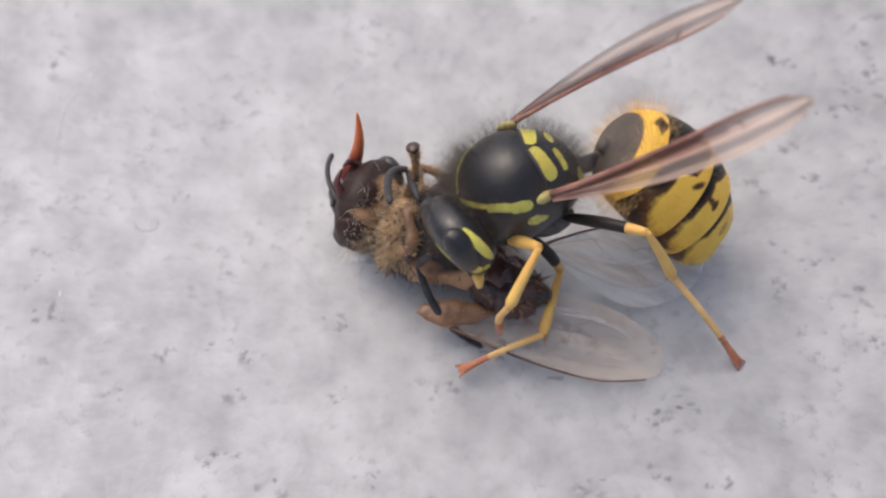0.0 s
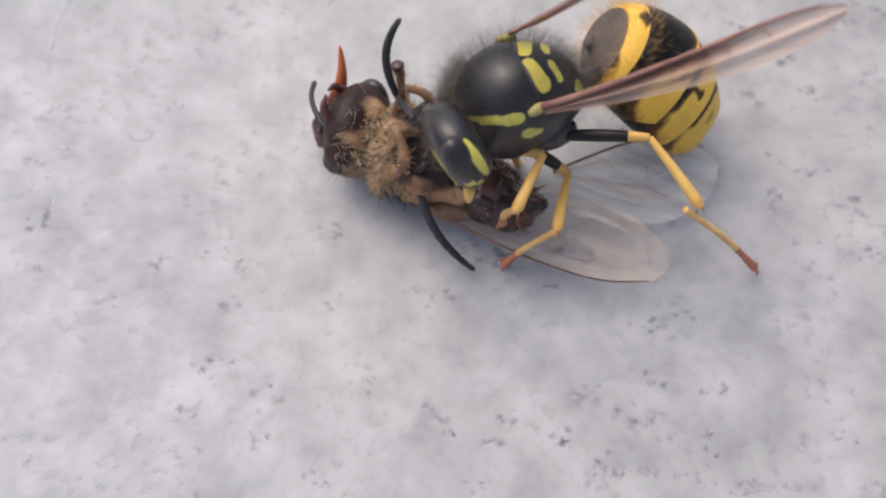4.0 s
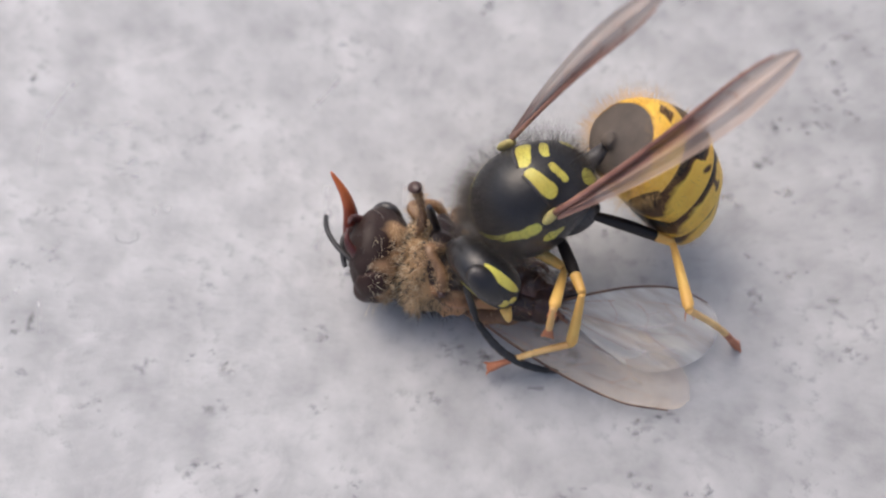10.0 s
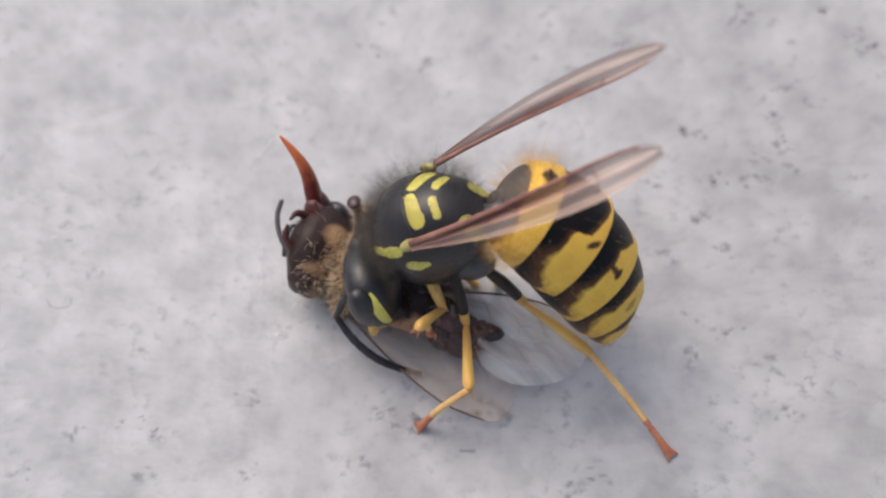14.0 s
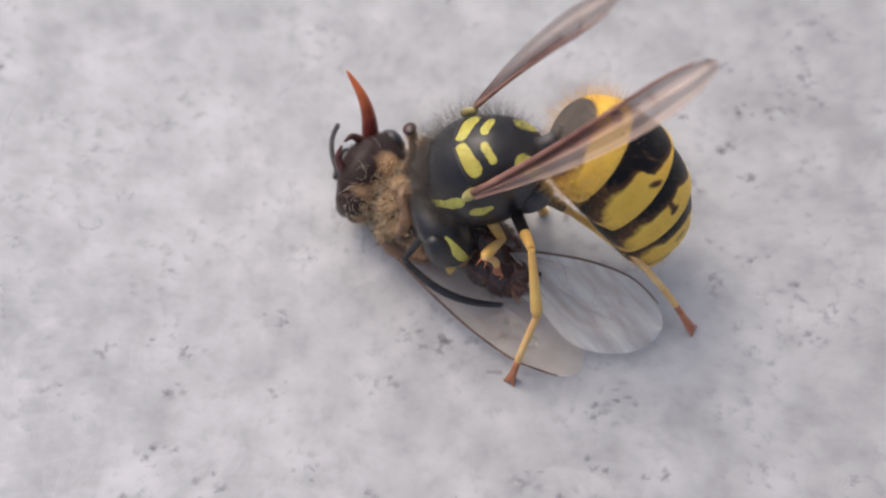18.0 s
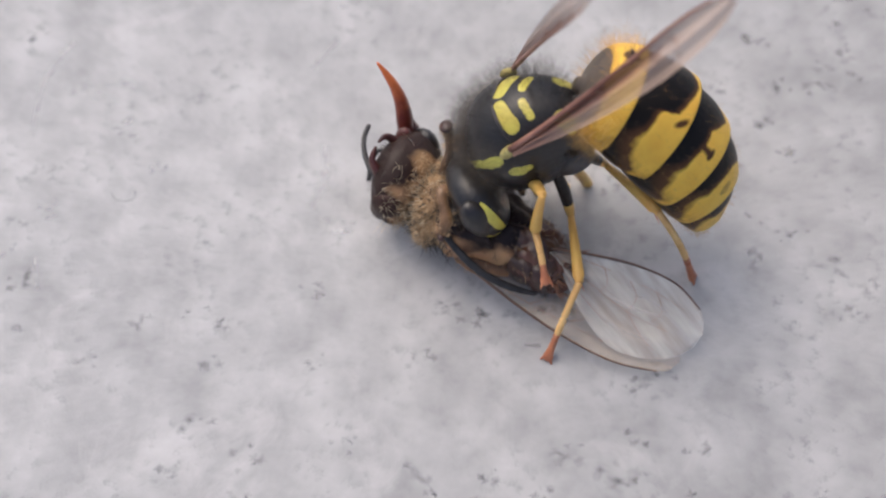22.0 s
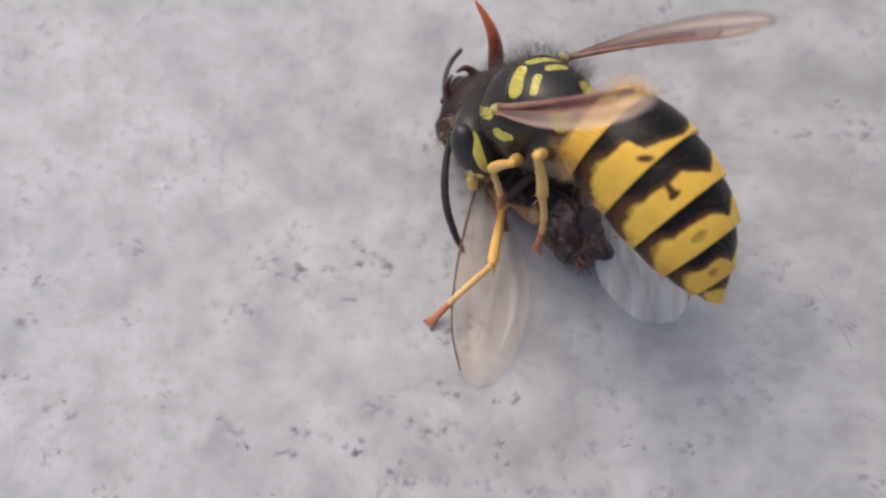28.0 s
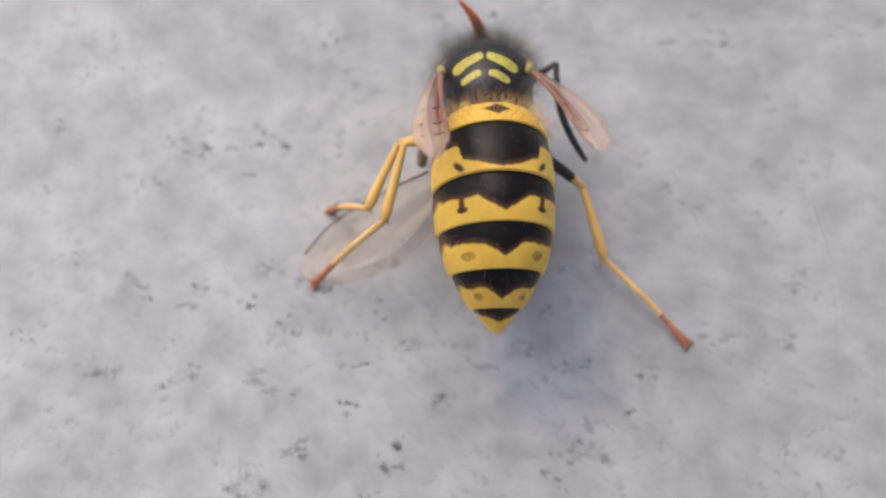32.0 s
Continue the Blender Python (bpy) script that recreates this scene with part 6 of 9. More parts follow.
    walk(legs["L2"][2], [
        (0, pose(0.00246, -0.00266, -0.00018, 58.8, 58.8, -112.4)), (1, pose(0.00303, -0.00098, -0.00251, -4.1, 8.4, -130.5)),
        (2, pose(0.00256, -0.00089, -0.00253, -22.4, 25.3, -131.6)), (3, pose(0.00142, -0.00226, 0.00009, 158.4, 76.3, -17.6)),
        (3.5, pose(0.00222, -0.00258, 0.00045, 133.7, 69.0, -30.2)), (5.5, pose(0.00136, -0.00219, 0.00026, 110.3, 80.7, -63.4)),
        (6, pose(0.00145, -0.00227, 0.00011, 99.8, 76.8, -71.3)), (7, pose(0.00244, -0.00066, -0.00258, -6.7, 9.9, -120.2)),
        (8, pose(0.00271, -0.00027, -0.00268, -11.2, 18.2, -83.9)), (9, pose(0.00259, -0.00208, 0.00170, 69.9, 49.7, -68.4)),
        (10, pose(0.00298, -0.00038, -0.00267, -16.0, 21.3, -102.5)), (11, pose(0.00251, -0.00049, -0.00263, -34.5, 29.3, -132.8)),
        (11.5, pose(0.00264, -0.00051, -0.00264, -34.4, 24.3, -127.5)), (12, pose(0.00313, -0.00028, -0.00268, -29.7, 40.5, -119.9)),
        (13, pose(0.00381, -0.00135, 0.00215, 84.9, 34.6, -43.0)), (14, pose(0.00331, -0.00103, 0.00246, 82.2, 23.1, -39.7)),
        (15, pose(0.00480, -0.00084, -0.00172, -6.5, 58.3, -67.4)), (15.5, pose(0.00328, -0.00171, 0.00205, 52.8, -0.6, -34.5)),
        (17.5, pose(0.00271, 0.00019, -0.00269, -58.6, 65.9, -99.4)), (18, pose(0.00327, -0.00013, -0.00267, -59.6, 67.9, -99.8)),
        (19, pose(0.00392, -0.00002, -0.00250, -41.4, 67.2, -87.4)), (20, pose(0.00347, 0.00037, -0.00261, -47.3, 75.6, -76.1)),
        (21, pose(0.00300, -0.00222, 0.00153, 75.9, 19.9, -38.5)), (22, pose(0.00334, -0.00212, 0.00161, 70.3, 9.7, -46.1)),
        (23, pose(0.00356, -0.00210, 0.00156, 70.6, 20.7, -46.1)), (24, pose(0.00279, 0.00026, -0.00269, -60.9, 69.7, -89.3)),
        (24.5, pose(0.00267, 0.00027, -0.00268, -29.1, 64.7, -51.6)), (26.5, pose(0.00349, -0.00007, -0.00263, -31.8, 57.9, -76.3)),
        (27, pose(0.00330, 0.00056, -0.00261, -7.3, 49.3, -38.6)), (28, pose(0.00242, 0.00255, 0.00076, -37.8, -29.5, 32.7)),
        (28.5, pose(0.00222, 0.00255, 0.00057, -25.9, -7.6, 17.4)), (29, pose(0.00245, 0.00044, -0.00263, -72.5, 72.6, -101.8)),
        (29.5, pose(0.00294, 0.00059, -0.00263, -62.3, 65.6, -103.9)), (30, pose(0.00279, 0.00232, 0.00138, 2.3, 8.1, -2.1)),
        (31, pose(0.00356, 0.00252, 0.00072, 9.6, 38.3, -12.0)), (32, pose(0.00436, 0.00154, -0.00167, -15.9, 57.4, -68.6)),
    ])
    walk(legs["L3"][0], [
        (0, pose(-0.00131, 0.00109, -0.00143, 8.8, -21.8, 126.7)), (1, pose(-0.00155, 0.00143, -0.00115, 15.3, -30.8, 126.1)),
        (2, pose(-0.00175, 0.00125, -0.00154, 11.6, 3.8, 151.8)), (3, pose(-0.00100, 0.00111, -0.00162, 20.8, 14.4, 172.8)),
        (3.5, pose(-0.00082, 0.00097, -0.00157, 14.2, 13.9, 162.1)), (5.5, pose(-0.00098, 0.00092, -0.00207, 6.1, -33.0, 151.7)),
        (6, pose(-0.00012, 0.00050, -0.00182, 5.9, -3.5, 153.2)), (7, pose(-0.00076, 0.00101, -0.00194, 16.7, -17.0, 166.8)),
        (8, pose(-0.00144, 0.00117, -0.00173, -3.1, 35.2, 137.7)), (9, pose(-0.00149, 0.00155, -0.00133, -2.3, -14.1, 116.3)),
        (10, pose(-0.00129, 0.00103, -0.00162, -11.8, 43.8, 136.8)), (11, pose(-0.00131, 0.00114, -0.00146, -24.8, -9.9, 121.2)),
        (11.5, pose(-0.00114, 0.00093, -0.00134, -1.8, 69.7, 157.9)), (12, pose(-0.00119, 0.00095, -0.00136, -4.1, 85.4, 168.5)),
        (13, pose(-0.00148, 0.00076, -0.00057, -124.9, 69.9, 34.3)), (14, pose(-0.00112, 0.00088, -0.00187, 139.4, 74.5, -40.2)),
        (15, pose(-0.00132, 0.00096, -0.00116, -177.3, 69.9, -5.3)), (15.5, pose(-0.00137, 0.00067, -0.00026, -93.0, 75.2, 58.6)),
        (17.5, pose(-0.00128, 0.00093, -0.00110, -156.4, 78.2, 16.1)), (18, pose(-0.00131, 0.00109, -0.00077, 118.9, 76.5, -50.4)),
        (19, pose(-0.00119, 0.00095, -0.00156, 171.7, 77.9, -13.6)), (20, pose(-0.00124, 0.00098, -0.00137, 139.6, 69.8, -34.9)),
        (21, pose(-0.00135, 0.00107, -0.00096, 129.4, 70.4, -39.4)), (22, pose(-0.00139, 0.00125, -0.00083, 100.4, 62.4, -57.4)),
        (23, pose(-0.00072, 0.00107, -0.00019, 18.9, 69.4, -165.6)), (24, pose(-0.00124, 0.00074, 0.00031, -80.3, 83.1, 78.3)),
        (24.5, pose(-0.00165, 0.00167, -0.00053, 94.0, 48.7, -58.4)), (26.5, pose(-0.00043, 0.00008, -0.00025, -20.0, 47.2, 131.4)),
        (27, pose(-0.00193, 0.00159, -0.00097, 52.9, 28.7, -41.2)), (28, pose(-0.00167, 0.00136, -0.00123, -54.7, -23.1, 138.7)),
        (28.5, pose(-0.00202, 0.00067, -0.00091, -47.4, 34.4, 18.9)), (29, pose(-0.00179, 0.00025, -0.00092, -35.9, 32.3, 50.1)),
        (29.5, pose(-0.00169, -0.00009, -0.00113, -21.6, 17.9, 64.8)), (30, pose(-0.00129, 0.00080, -0.00142, -28.7, 24.2, 57.8)),
        (31, pose(-0.00096, 0.00031, -0.00153, -30.5, -2.7, 110.3)), (32, pose(-0.00081, 0.00002, -0.00166, -34.8, -8.9, 112.7)),
    ])
    walk(legs["L3"][1], [
        (0, pose(0.00330, -0.00000, 0.00000, 154.9, 85.6, 158.2)), (1, pose(0.00330, -0.00000, 0.00000, -52.2, 82.1, -62.1)),
        (2, pose(0.00330, 0.00000, 0.00000, 11.9, -17.5, -68.4)), (3, pose(0.00330, 0.00000, 0.00000, 6.7, -1.5, -73.5)),
        (3.5, pose(0.00330, 0.00000, 0.00000, 2.8, 2.7, -62.4)), (5.5, pose(0.00330, 0.00000, 0.00000, -59.3, 69.9, -55.0)),
        (6, pose(0.00330, 0.00000, 0.00000, -4.4, 63.6, -11.7)), (7, pose(0.00330, -0.00000, 0.00000, -33.4, 68.6, -64.3)),
        (8, pose(0.00330, 0.00000, -0.00000, 20.7, -19.6, -79.3)), (9, pose(0.00330, 0.00000, -0.00000, -32.5, 76.3, -48.3)),
        (10, pose(0.00330, 0.00000, 0.00000, 20.8, -17.3, -80.5)), (11, pose(0.00330, -0.00000, -0.00000, 80.6, 62.9, 130.6)),
        (11.5, pose(0.00330, 0.00000, 0.00000, 52.7, -37.9, -100.8)), (12, pose(0.00330, 0.00000, 0.00000, 40.9, -44.5, -56.6)),
        (13, pose(0.00330, 0.00000, 0.00000, 41.6, -52.4, -52.1)), (14, pose(0.00330, 0.00000, 0.00000, 35.6, -39.3, -40.5)),
        (15, pose(0.00330, -0.00000, 0.00000, 65.6, -47.5, -76.0)), (15.5, pose(0.00330, -0.00000, 0.00000, 15.8, -42.1, -20.6)),
        (17.5, pose(0.00330, 0.00000, 0.00000, 55.3, -32.5, -81.4)), (18, pose(0.00330, 0.00000, 0.00000, 56.7, -31.9, -84.8)),
        (19, pose(0.00330, 0.00000, 0.00000, 63.4, -38.5, -89.9)), (20, pose(0.00330, 0.00000, 0.00000, 65.7, -34.1, -90.2)),
        (21, pose(0.00330, 0.00000, -0.00000, 62.2, -21.6, -92.1)), (22, pose(0.00330, 0.00000, 0.00000, 56.0, -11.3, -101.5)),
        (23, pose(0.00330, 0.00000, 0.00000, 3.8, 13.2, -7.3)), (24, pose(0.00330, -0.00000, 0.00000, 23.6, -25.4, -34.1)),
        (24.5, pose(0.00330, 0.00000, -0.00000, 60.5, -2.9, -72.3)), (26.5, pose(0.00330, 0.00000, 0.00000, 0.1, 13.0, -1.0)),
        (27, pose(0.00330, -0.00000, 0.00000, 49.2, 28.7, -124.5)), (28, pose(0.00330, -0.00000, 0.00000, 56.8, 26.0, 171.2)),
        (28.5, pose(0.00330, -0.00000, 0.00000, -70.6, 2.5, 64.1)), (29, pose(0.00330, 0.00000, 0.00000, -48.8, -0.5, 57.6)),
        (29.5, pose(0.00330, 0.00000, 0.00000, -38.1, -2.8, 74.4)), (30, pose(0.00330, 0.00000, -0.00000, -50.1, 6.3, 83.5)),
        (31, pose(0.00330, -0.00000, 0.00000, 7.5, 31.7, 65.5)), (32, pose(0.00330, -0.00000, 0.00000, 14.8, 34.6, 68.2)),
    ])
    walk(legs["L3"][2], [
        (0, pose(0.00309, 0.00008, -0.00289, -17.0, 69.5, -26.4)), (1, pose(0.00349, -0.00035, -0.00287, -4.3, 78.4, -5.6)),
        (2, pose(0.00432, -0.00257, 0.00087, 1.1, 38.7, -3.1)), (3, pose(0.00412, -0.00278, 0.00008, 1.9, 49.0, -8.4)),
        (3.5, pose(0.00464, -0.00257, -0.00014, 0.1, 53.6, -1.3)), (5.5, pose(0.00387, -0.00082, -0.00272, -37.7, 41.1, -47.1)),
        (6, pose(0.00456, -0.00026, -0.00260, -9.5, 38.6, -36.6)), (7, pose(0.00376, -0.00095, -0.00270, -22.3, 46.9, -61.6)),
        (8, pose(0.00381, -0.00268, 0.00097, 0.4, 30.5, -0.8)), (9, pose(0.00376, -0.00051, -0.00282, 14.9, 72.4, 24.2)),
        (10, pose(0.00375, -0.00273, 0.00086, -5.8, 37.1, 9.0)), (11, pose(0.00244, 0.00100, -0.00258, 71.1, 68.9, 104.1)),
        (11.5, pose(0.00287, -0.00225, 0.00178, 5.7, 14.1, -4.7)), (12, pose(0.00444, -0.00173, 0.00203, 30.0, -7.9, -32.1)),
        (13, pose(0.00439, -0.00140, 0.00230, 6.3, -5.0, -4.7)), (14, pose(0.00501, -0.00146, 0.00184, 43.9, -26.1, -49.0)),
        (15, pose(0.00377, -0.00190, 0.00214, 49.2, -14.8, -41.1)), (15.5, pose(0.00531, -0.00076, 0.00195, 25.6, 1.2, -22.7)),
        (17.5, pose(0.00367, -0.00242, 0.00156, 35.3, -0.1, -30.5)), (18, pose(0.00352, -0.00245, 0.00153, 35.1, 5.0, -26.4)),
        (19, pose(0.00331, -0.00227, 0.00180, 36.5, -4.1, -31.0)), (20, pose(0.00329, -0.00240, 0.00162, 44.3, -0.8, -33.1)),
        (21, pose(0.00320, -0.00269, 0.00107, 46.0, 2.1, -34.8)), (22, pose(0.00273, -0.00279, 0.00057, 42.3, 18.3, -20.5)),
        (23, pose(0.00610, -0.00036, -0.00066, 13.1, 11.5, -27.4)), (24, pose(0.00547, -0.00147, 0.00124, 30.7, 15.9, -26.2)),
        (24.5, pose(0.00418, -0.00276, 0.00015, 61.1, 8.6, -49.9)), (26.5, pose(0.00613, -0.00005, -0.00065, -4.1, 44.9, 17.9)),
        (27, pose(0.00186, -0.00210, -0.00139, 51.0, 10.6, -23.8)), (28, pose(0.00072, 0.00040, -0.00127, 28.1, 27.6, 178.0)),
        (28.5, pose(0.00457, 0.00261, -0.00013, -61.6, -15.7, 58.8)), (29, pose(0.00485, 0.00245, 0.00003, -35.8, -21.4, 43.2)),
        (29.5, pose(0.00408, 0.00279, 0.00014, -26.7, 1.4, 36.9)), (30, pose(0.00363, 0.00286, -0.00032, -40.0, -11.1, 52.9)),
        (31, pose(0.00432, 0.00225, -0.00152, 1.5, 52.8, 8.4)), (32, pose(0.00419, 0.00222, -0.00165, 4.7, 63.8, 12.6)),
    ])
    walk(legs["R3"][0], [
        (0, pose(-0.00130, -0.00095, -0.00130, -22.2, 63.9, 2.6)), (1, pose(-0.00135, -0.00097, -0.00118, -13.7, 64.6, 5.8)),
        (2, pose(-0.00122, -0.00095, -0.00144, -7.2, 69.5, 7.5)), (3, pose(-0.00129, -0.00096, -0.00135, -26.0, 59.5, 4.1)),
        (3.5, pose(-0.00129, -0.00096, -0.00135, -26.0, 59.5, 4.1)), (5.5, pose(-0.00129, -0.00096, -0.00135, -26.0, 59.5, 4.1)),
        (6, pose(-0.00129, -0.00096, -0.00135, -26.0, 59.5, 4.1)), (7, pose(-0.00129, -0.00096, -0.00135, -26.0, 59.5, 4.1)),
        (8, pose(-0.00129, -0.00096, -0.00135, -26.0, 59.5, 4.1)), (9, pose(-0.00121, -0.00095, -0.00149, -22.4, 62.9, 3.1)),
        (10, pose(-0.00120, -0.00095, -0.00150, -39.9, 56.2, 3.2)), (11, pose(-0.00120, -0.00095, -0.00150, -61.7, 53.5, 1.4)),
        (11.5, pose(-0.00127, -0.00095, -0.00140, -47.3, 55.2, 2.6)), (12, pose(-0.00120, -0.00095, -0.00150, -59.8, 52.3, 4.8)),
        (13, pose(-0.00120, -0.00095, -0.00150, -123.7, 47.1, 5.1)), (14, pose(-0.00120, -0.00095, -0.00150, -93.2, 49.7, 2.1)),
        (15, pose(-0.00120, -0.00095, -0.00150, -93.2, 49.6, 4.2)), (15.5, pose(-0.00120, -0.00095, -0.00150, -96.4, 49.3, 2.2)),
        (17.5, pose(-0.00120, -0.00095, -0.00150, -122.2, 47.4, 5.5)), (18, pose(-0.00120, -0.00095, -0.00150, -107.2, 48.6, 5.7)),
        (19, pose(-0.00120, -0.00095, -0.00150, -106.8, 48.4, 3.8)), (20, pose(-0.00120, -0.00095, -0.00150, -110.0, 48.0, 2.9)),
        (21, pose(-0.00120, -0.00095, -0.00150, -110.3, 48.2, 4.2)), (22, pose(-0.00120, -0.00095, -0.00150, -119.4, 47.1, 3.7)),
        (23, pose(-0.00120, -0.00095, -0.00150, -111.4, 47.8, 2.6)), (24, pose(-0.00120, -0.00095, -0.00150, -103.2, 48.5, 0.7)),
        (24.5, pose(-0.00120, -0.00095, -0.00150, -110.7, 47.1, -2.5)), (26.5, pose(-0.00120, -0.00095, -0.00150, -94.3, 49.7, -0.6)),
        (27, pose(-0.00203, -0.00079, -0.00245, 1.1, 48.3, 169.1)), (28, pose(-0.00120, -0.00095, -0.00150, -127.8, 45.4, 2.2)),
        (28.5, pose(-0.00120, -0.00095, -0.00150, -116.0, 48.2, 6.5)), (29, pose(-0.00108, -0.00084, -0.00148, 18.2, 6.3, -137.3)),
        (29.5, pose(-0.00120, -0.00096, -0.00151, 16.6, 39.8, -116.5)), (30, pose(-0.00119, -0.00090, -0.00146, 26.7, 34.9, -103.8)),
        (31, pose(-0.00116, -0.00139, -0.00197, 39.1, 47.0, -85.2)), (32, pose(-0.00106, -0.00134, -0.00192, 46.9, 45.2, -70.7)),
    ])
    walk(legs["R3"][1], [
        (0, pose(0.00330, 0.00000, 0.00000, -155.6, 49.0, 9.6)), (1, pose(0.00330, -0.00000, 0.00000, -155.8, 55.8, 10.2)),
        (2, pose(0.00330, 0.00000, 0.00000, -172.1, 54.8, 3.3)), (3, pose(0.00330, -0.00000, 0.00000, -142.6, 36.9, 13.0)),
        (3.5, pose(0.00330, -0.00000, 0.00000, -142.6, 36.9, 13.0)), (5.5, pose(0.00330, -0.00000, 0.00000, -142.6, 36.9, 13.0)),
        (6, pose(0.00330, -0.00000, 0.00000, -142.6, 36.9, 13.0)), (7, pose(0.00330, -0.00000, 0.00000, -142.6, 36.9, 13.0)),
        (8, pose(0.00330, -0.00000, 0.00000, -142.6, 36.9, 13.0)), (9, pose(0.00330, 0.00000, -0.00000, -143.4, 39.9, 13.1)),
        (10, pose(0.00330, 0.00000, -0.00000, -133.8, 27.8, 15.0)), (11, pose(0.00330, -0.00000, 0.00000, -121.7, 23.2, 17.6)),
        (11.5, pose(0.00330, 0.00000, 0.00000, -134.2, 28.4, 14.9)), (12, pose(0.00330, -0.00000, 0.00000, -145.9, 25.0, 11.4)),
        (13, pose(0.00330, 0.00000, -0.00000, -83.6, 5.7, 20.5)), (14, pose(0.00330, -0.00000, -0.00000, -118.3, 19.9, 18.2)),
        (15, pose(0.00330, 0.00000, -0.00000, -129.5, 20.9, 15.8)), (15.5, pose(0.00330, 0.00000, 0.00000, -122.1, 21.0, 17.4)),
        (17.5, pose(0.00330, 0.00000, 0.00000, -75.3, 2.0, 19.9)), (18, pose(0.00330, -0.00000, 0.00000, -92.4, 7.3, 20.5)),
        (19, pose(0.00330, 0.00000, -0.00000, -100.0, 12.3, 20.3)), (20, pose(0.00330, 0.00000, 0.00000, -102.1, 14.2, 20.2)),
        (21, pose(0.00330, 0.00000, 0.00000, -100.3, 12.0, 20.3)), (22, pose(0.00330, 0.00000, -0.00000, -82.5, 6.7, 20.5)),
        (23, pose(0.00330, 0.00000, -0.00000, -89.1, 9.9, 20.7)), (24, pose(0.00330, 0.00000, 0.00000, -122.8, 23.0, 17.4)),
        (24.5, pose(0.00330, 0.00000, 0.00000, -111.2, 23.7, 19.7)), (26.5, pose(0.00330, 0.00000, 0.00000, -144.0, 29.3, 12.1)),
        (27, pose(0.00330, 0.00000, -0.00000, -0.1, 29.8, 29.2)), (28, pose(0.00330, 0.00000, -0.00000, -117.5, 22.2, 18.4)),
        (28.5, pose(0.00330, 0.00000, 0.00000, -133.6, 20.1, 14.7)), (29, pose(0.00330, 0.00000, -0.00000, -24.7, 78.3, -36.5)),
        (29.5, pose(0.00330, -0.00000, -0.00000, 8.1, 25.7, -24.4)), (30, pose(0.00330, -0.00000, 0.00000, 7.1, 41.1, -23.3)),
        (31, pose(0.00330, 0.00000, -0.00000, 27.8, -0.5, -46.1)), (32, pose(0.00330, -0.00000, 0.00000, 32.2, -2.0, -49.7)),
    ])
    walk(legs["R3"][2], [
        (0, pose(0.00388, 0.00010, -0.00068, -143.7, -30.8, 179.2)), (1, pose(0.00380, 0.00009, -0.00074, -35.9, -32.1, 176.0)),
        (2, pose(0.00382, 0.00003, -0.00074, -40.8, -28.2, 173.2)), (3, pose(0.00400, 0.00016, -0.00054, 166.3, -30.6, -177.3)),
        (3.5, pose(0.00400, 0.00016, -0.00054, 166.3, -30.6, -177.3)), (5.5, pose(0.00400, 0.00016, -0.00054, 166.3, -30.6, -177.3)),
        (6, pose(0.00400, 0.00016, -0.00054, 166.3, -30.6, -177.3)), (7, pose(0.00400, 0.00016, -0.00054, 166.3, -30.6, -177.3)),
        (8, pose(0.00400, 0.00016, -0.00054, 166.3, -30.6, -177.3)), (9, pose(0.00397, 0.00016, -0.00058, 177.4, -28.9, -179.7)),
        (10, pose(0.00411, 0.00022, -0.00044, 147.6, -28.2, -170.3)), (11, pose(0.00414, 0.00027, -0.00038, 121.0, -23.8, -161.1)),
        (11.5, pose(0.00406, 0.00020, -0.00043, 137.4, -28.1, -166.8)), (12, pose(0.00442, 0.00023, -0.00053, 131.9, -24.7, -162.1)),
        (13, pose(0.00496, 0.00062, -0.00018, 70.5, 2.6, -151.0)), (14, pose(0.00488, 0.00052, -0.00060, 96.5, -13.7, -153.3)),
        (15, pose(0.00481, 0.00043, -0.00060, 101.1, -13.7, -153.5)), (15.5, pose(0.00477, 0.00046, -0.00059, 94.5, -12.8, -152.9)),
        (17.5, pose(0.00481, 0.00054, -0.00006, 70.3, 3.4, -150.8)), (18, pose(0.00475, 0.00054, -0.00020, 84.8, -4.0, -150.6)),
        (19, pose(0.00473, 0.00053, -0.00033, 84.1, -5.9, -150.8)), (20, pose(0.00497, 0.00062, -0.00045, 81.6, -5.8, -151.1)),
        (21, pose(0.00481, 0.00056, -0.00034, 82.2, -4.5, -150.8)), (22, pose(0.00512, 0.00068, -0.00023, 71.8, 0.1, -151.1)),
        (23, pose(0.00474, 0.00054, -0.00027, 77.2, -3.7, -150.5)), (24, pose(0.00479, 0.00047, -0.00066, 87.6, -11.2, -152.3)),
        (24.5, pose(0.00476, 0.00052, -0.00068, 75.2, -9.1, -151.2)), (26.5, pose(0.00435, 0.00023, -0.00060, 93.9, -15.4, -153.9)),
        (27, pose(0.00550, 0.00123, -0.00144, -0.2, 51.4, 69.6)), (28, pose(0.00502, 0.00057, -0.00074, 69.6, -2.1, -151.7)),
        (28.5, pose(0.00502, 0.00045, -0.00065, 87.6, -4.9, -152.6)), (29, pose(0.00377, -0.00035, -0.00284, 32.7, 62.8, 69.4)),
        (29.5, pose(0.00568, -0.00108, -0.00126, 2.4, 8.4, -8.4)), (30, pose(0.00531, -0.00087, -0.00191, 0.9, 13.0, -4.1)),
        (31, pose(0.00531, -0.00209, 0.00002, 16.2, -21.2, -27.6)), (32, pose(0.00518, -0.00221, 0.00010, 20.7, -24.5, -32.7)),
    ])
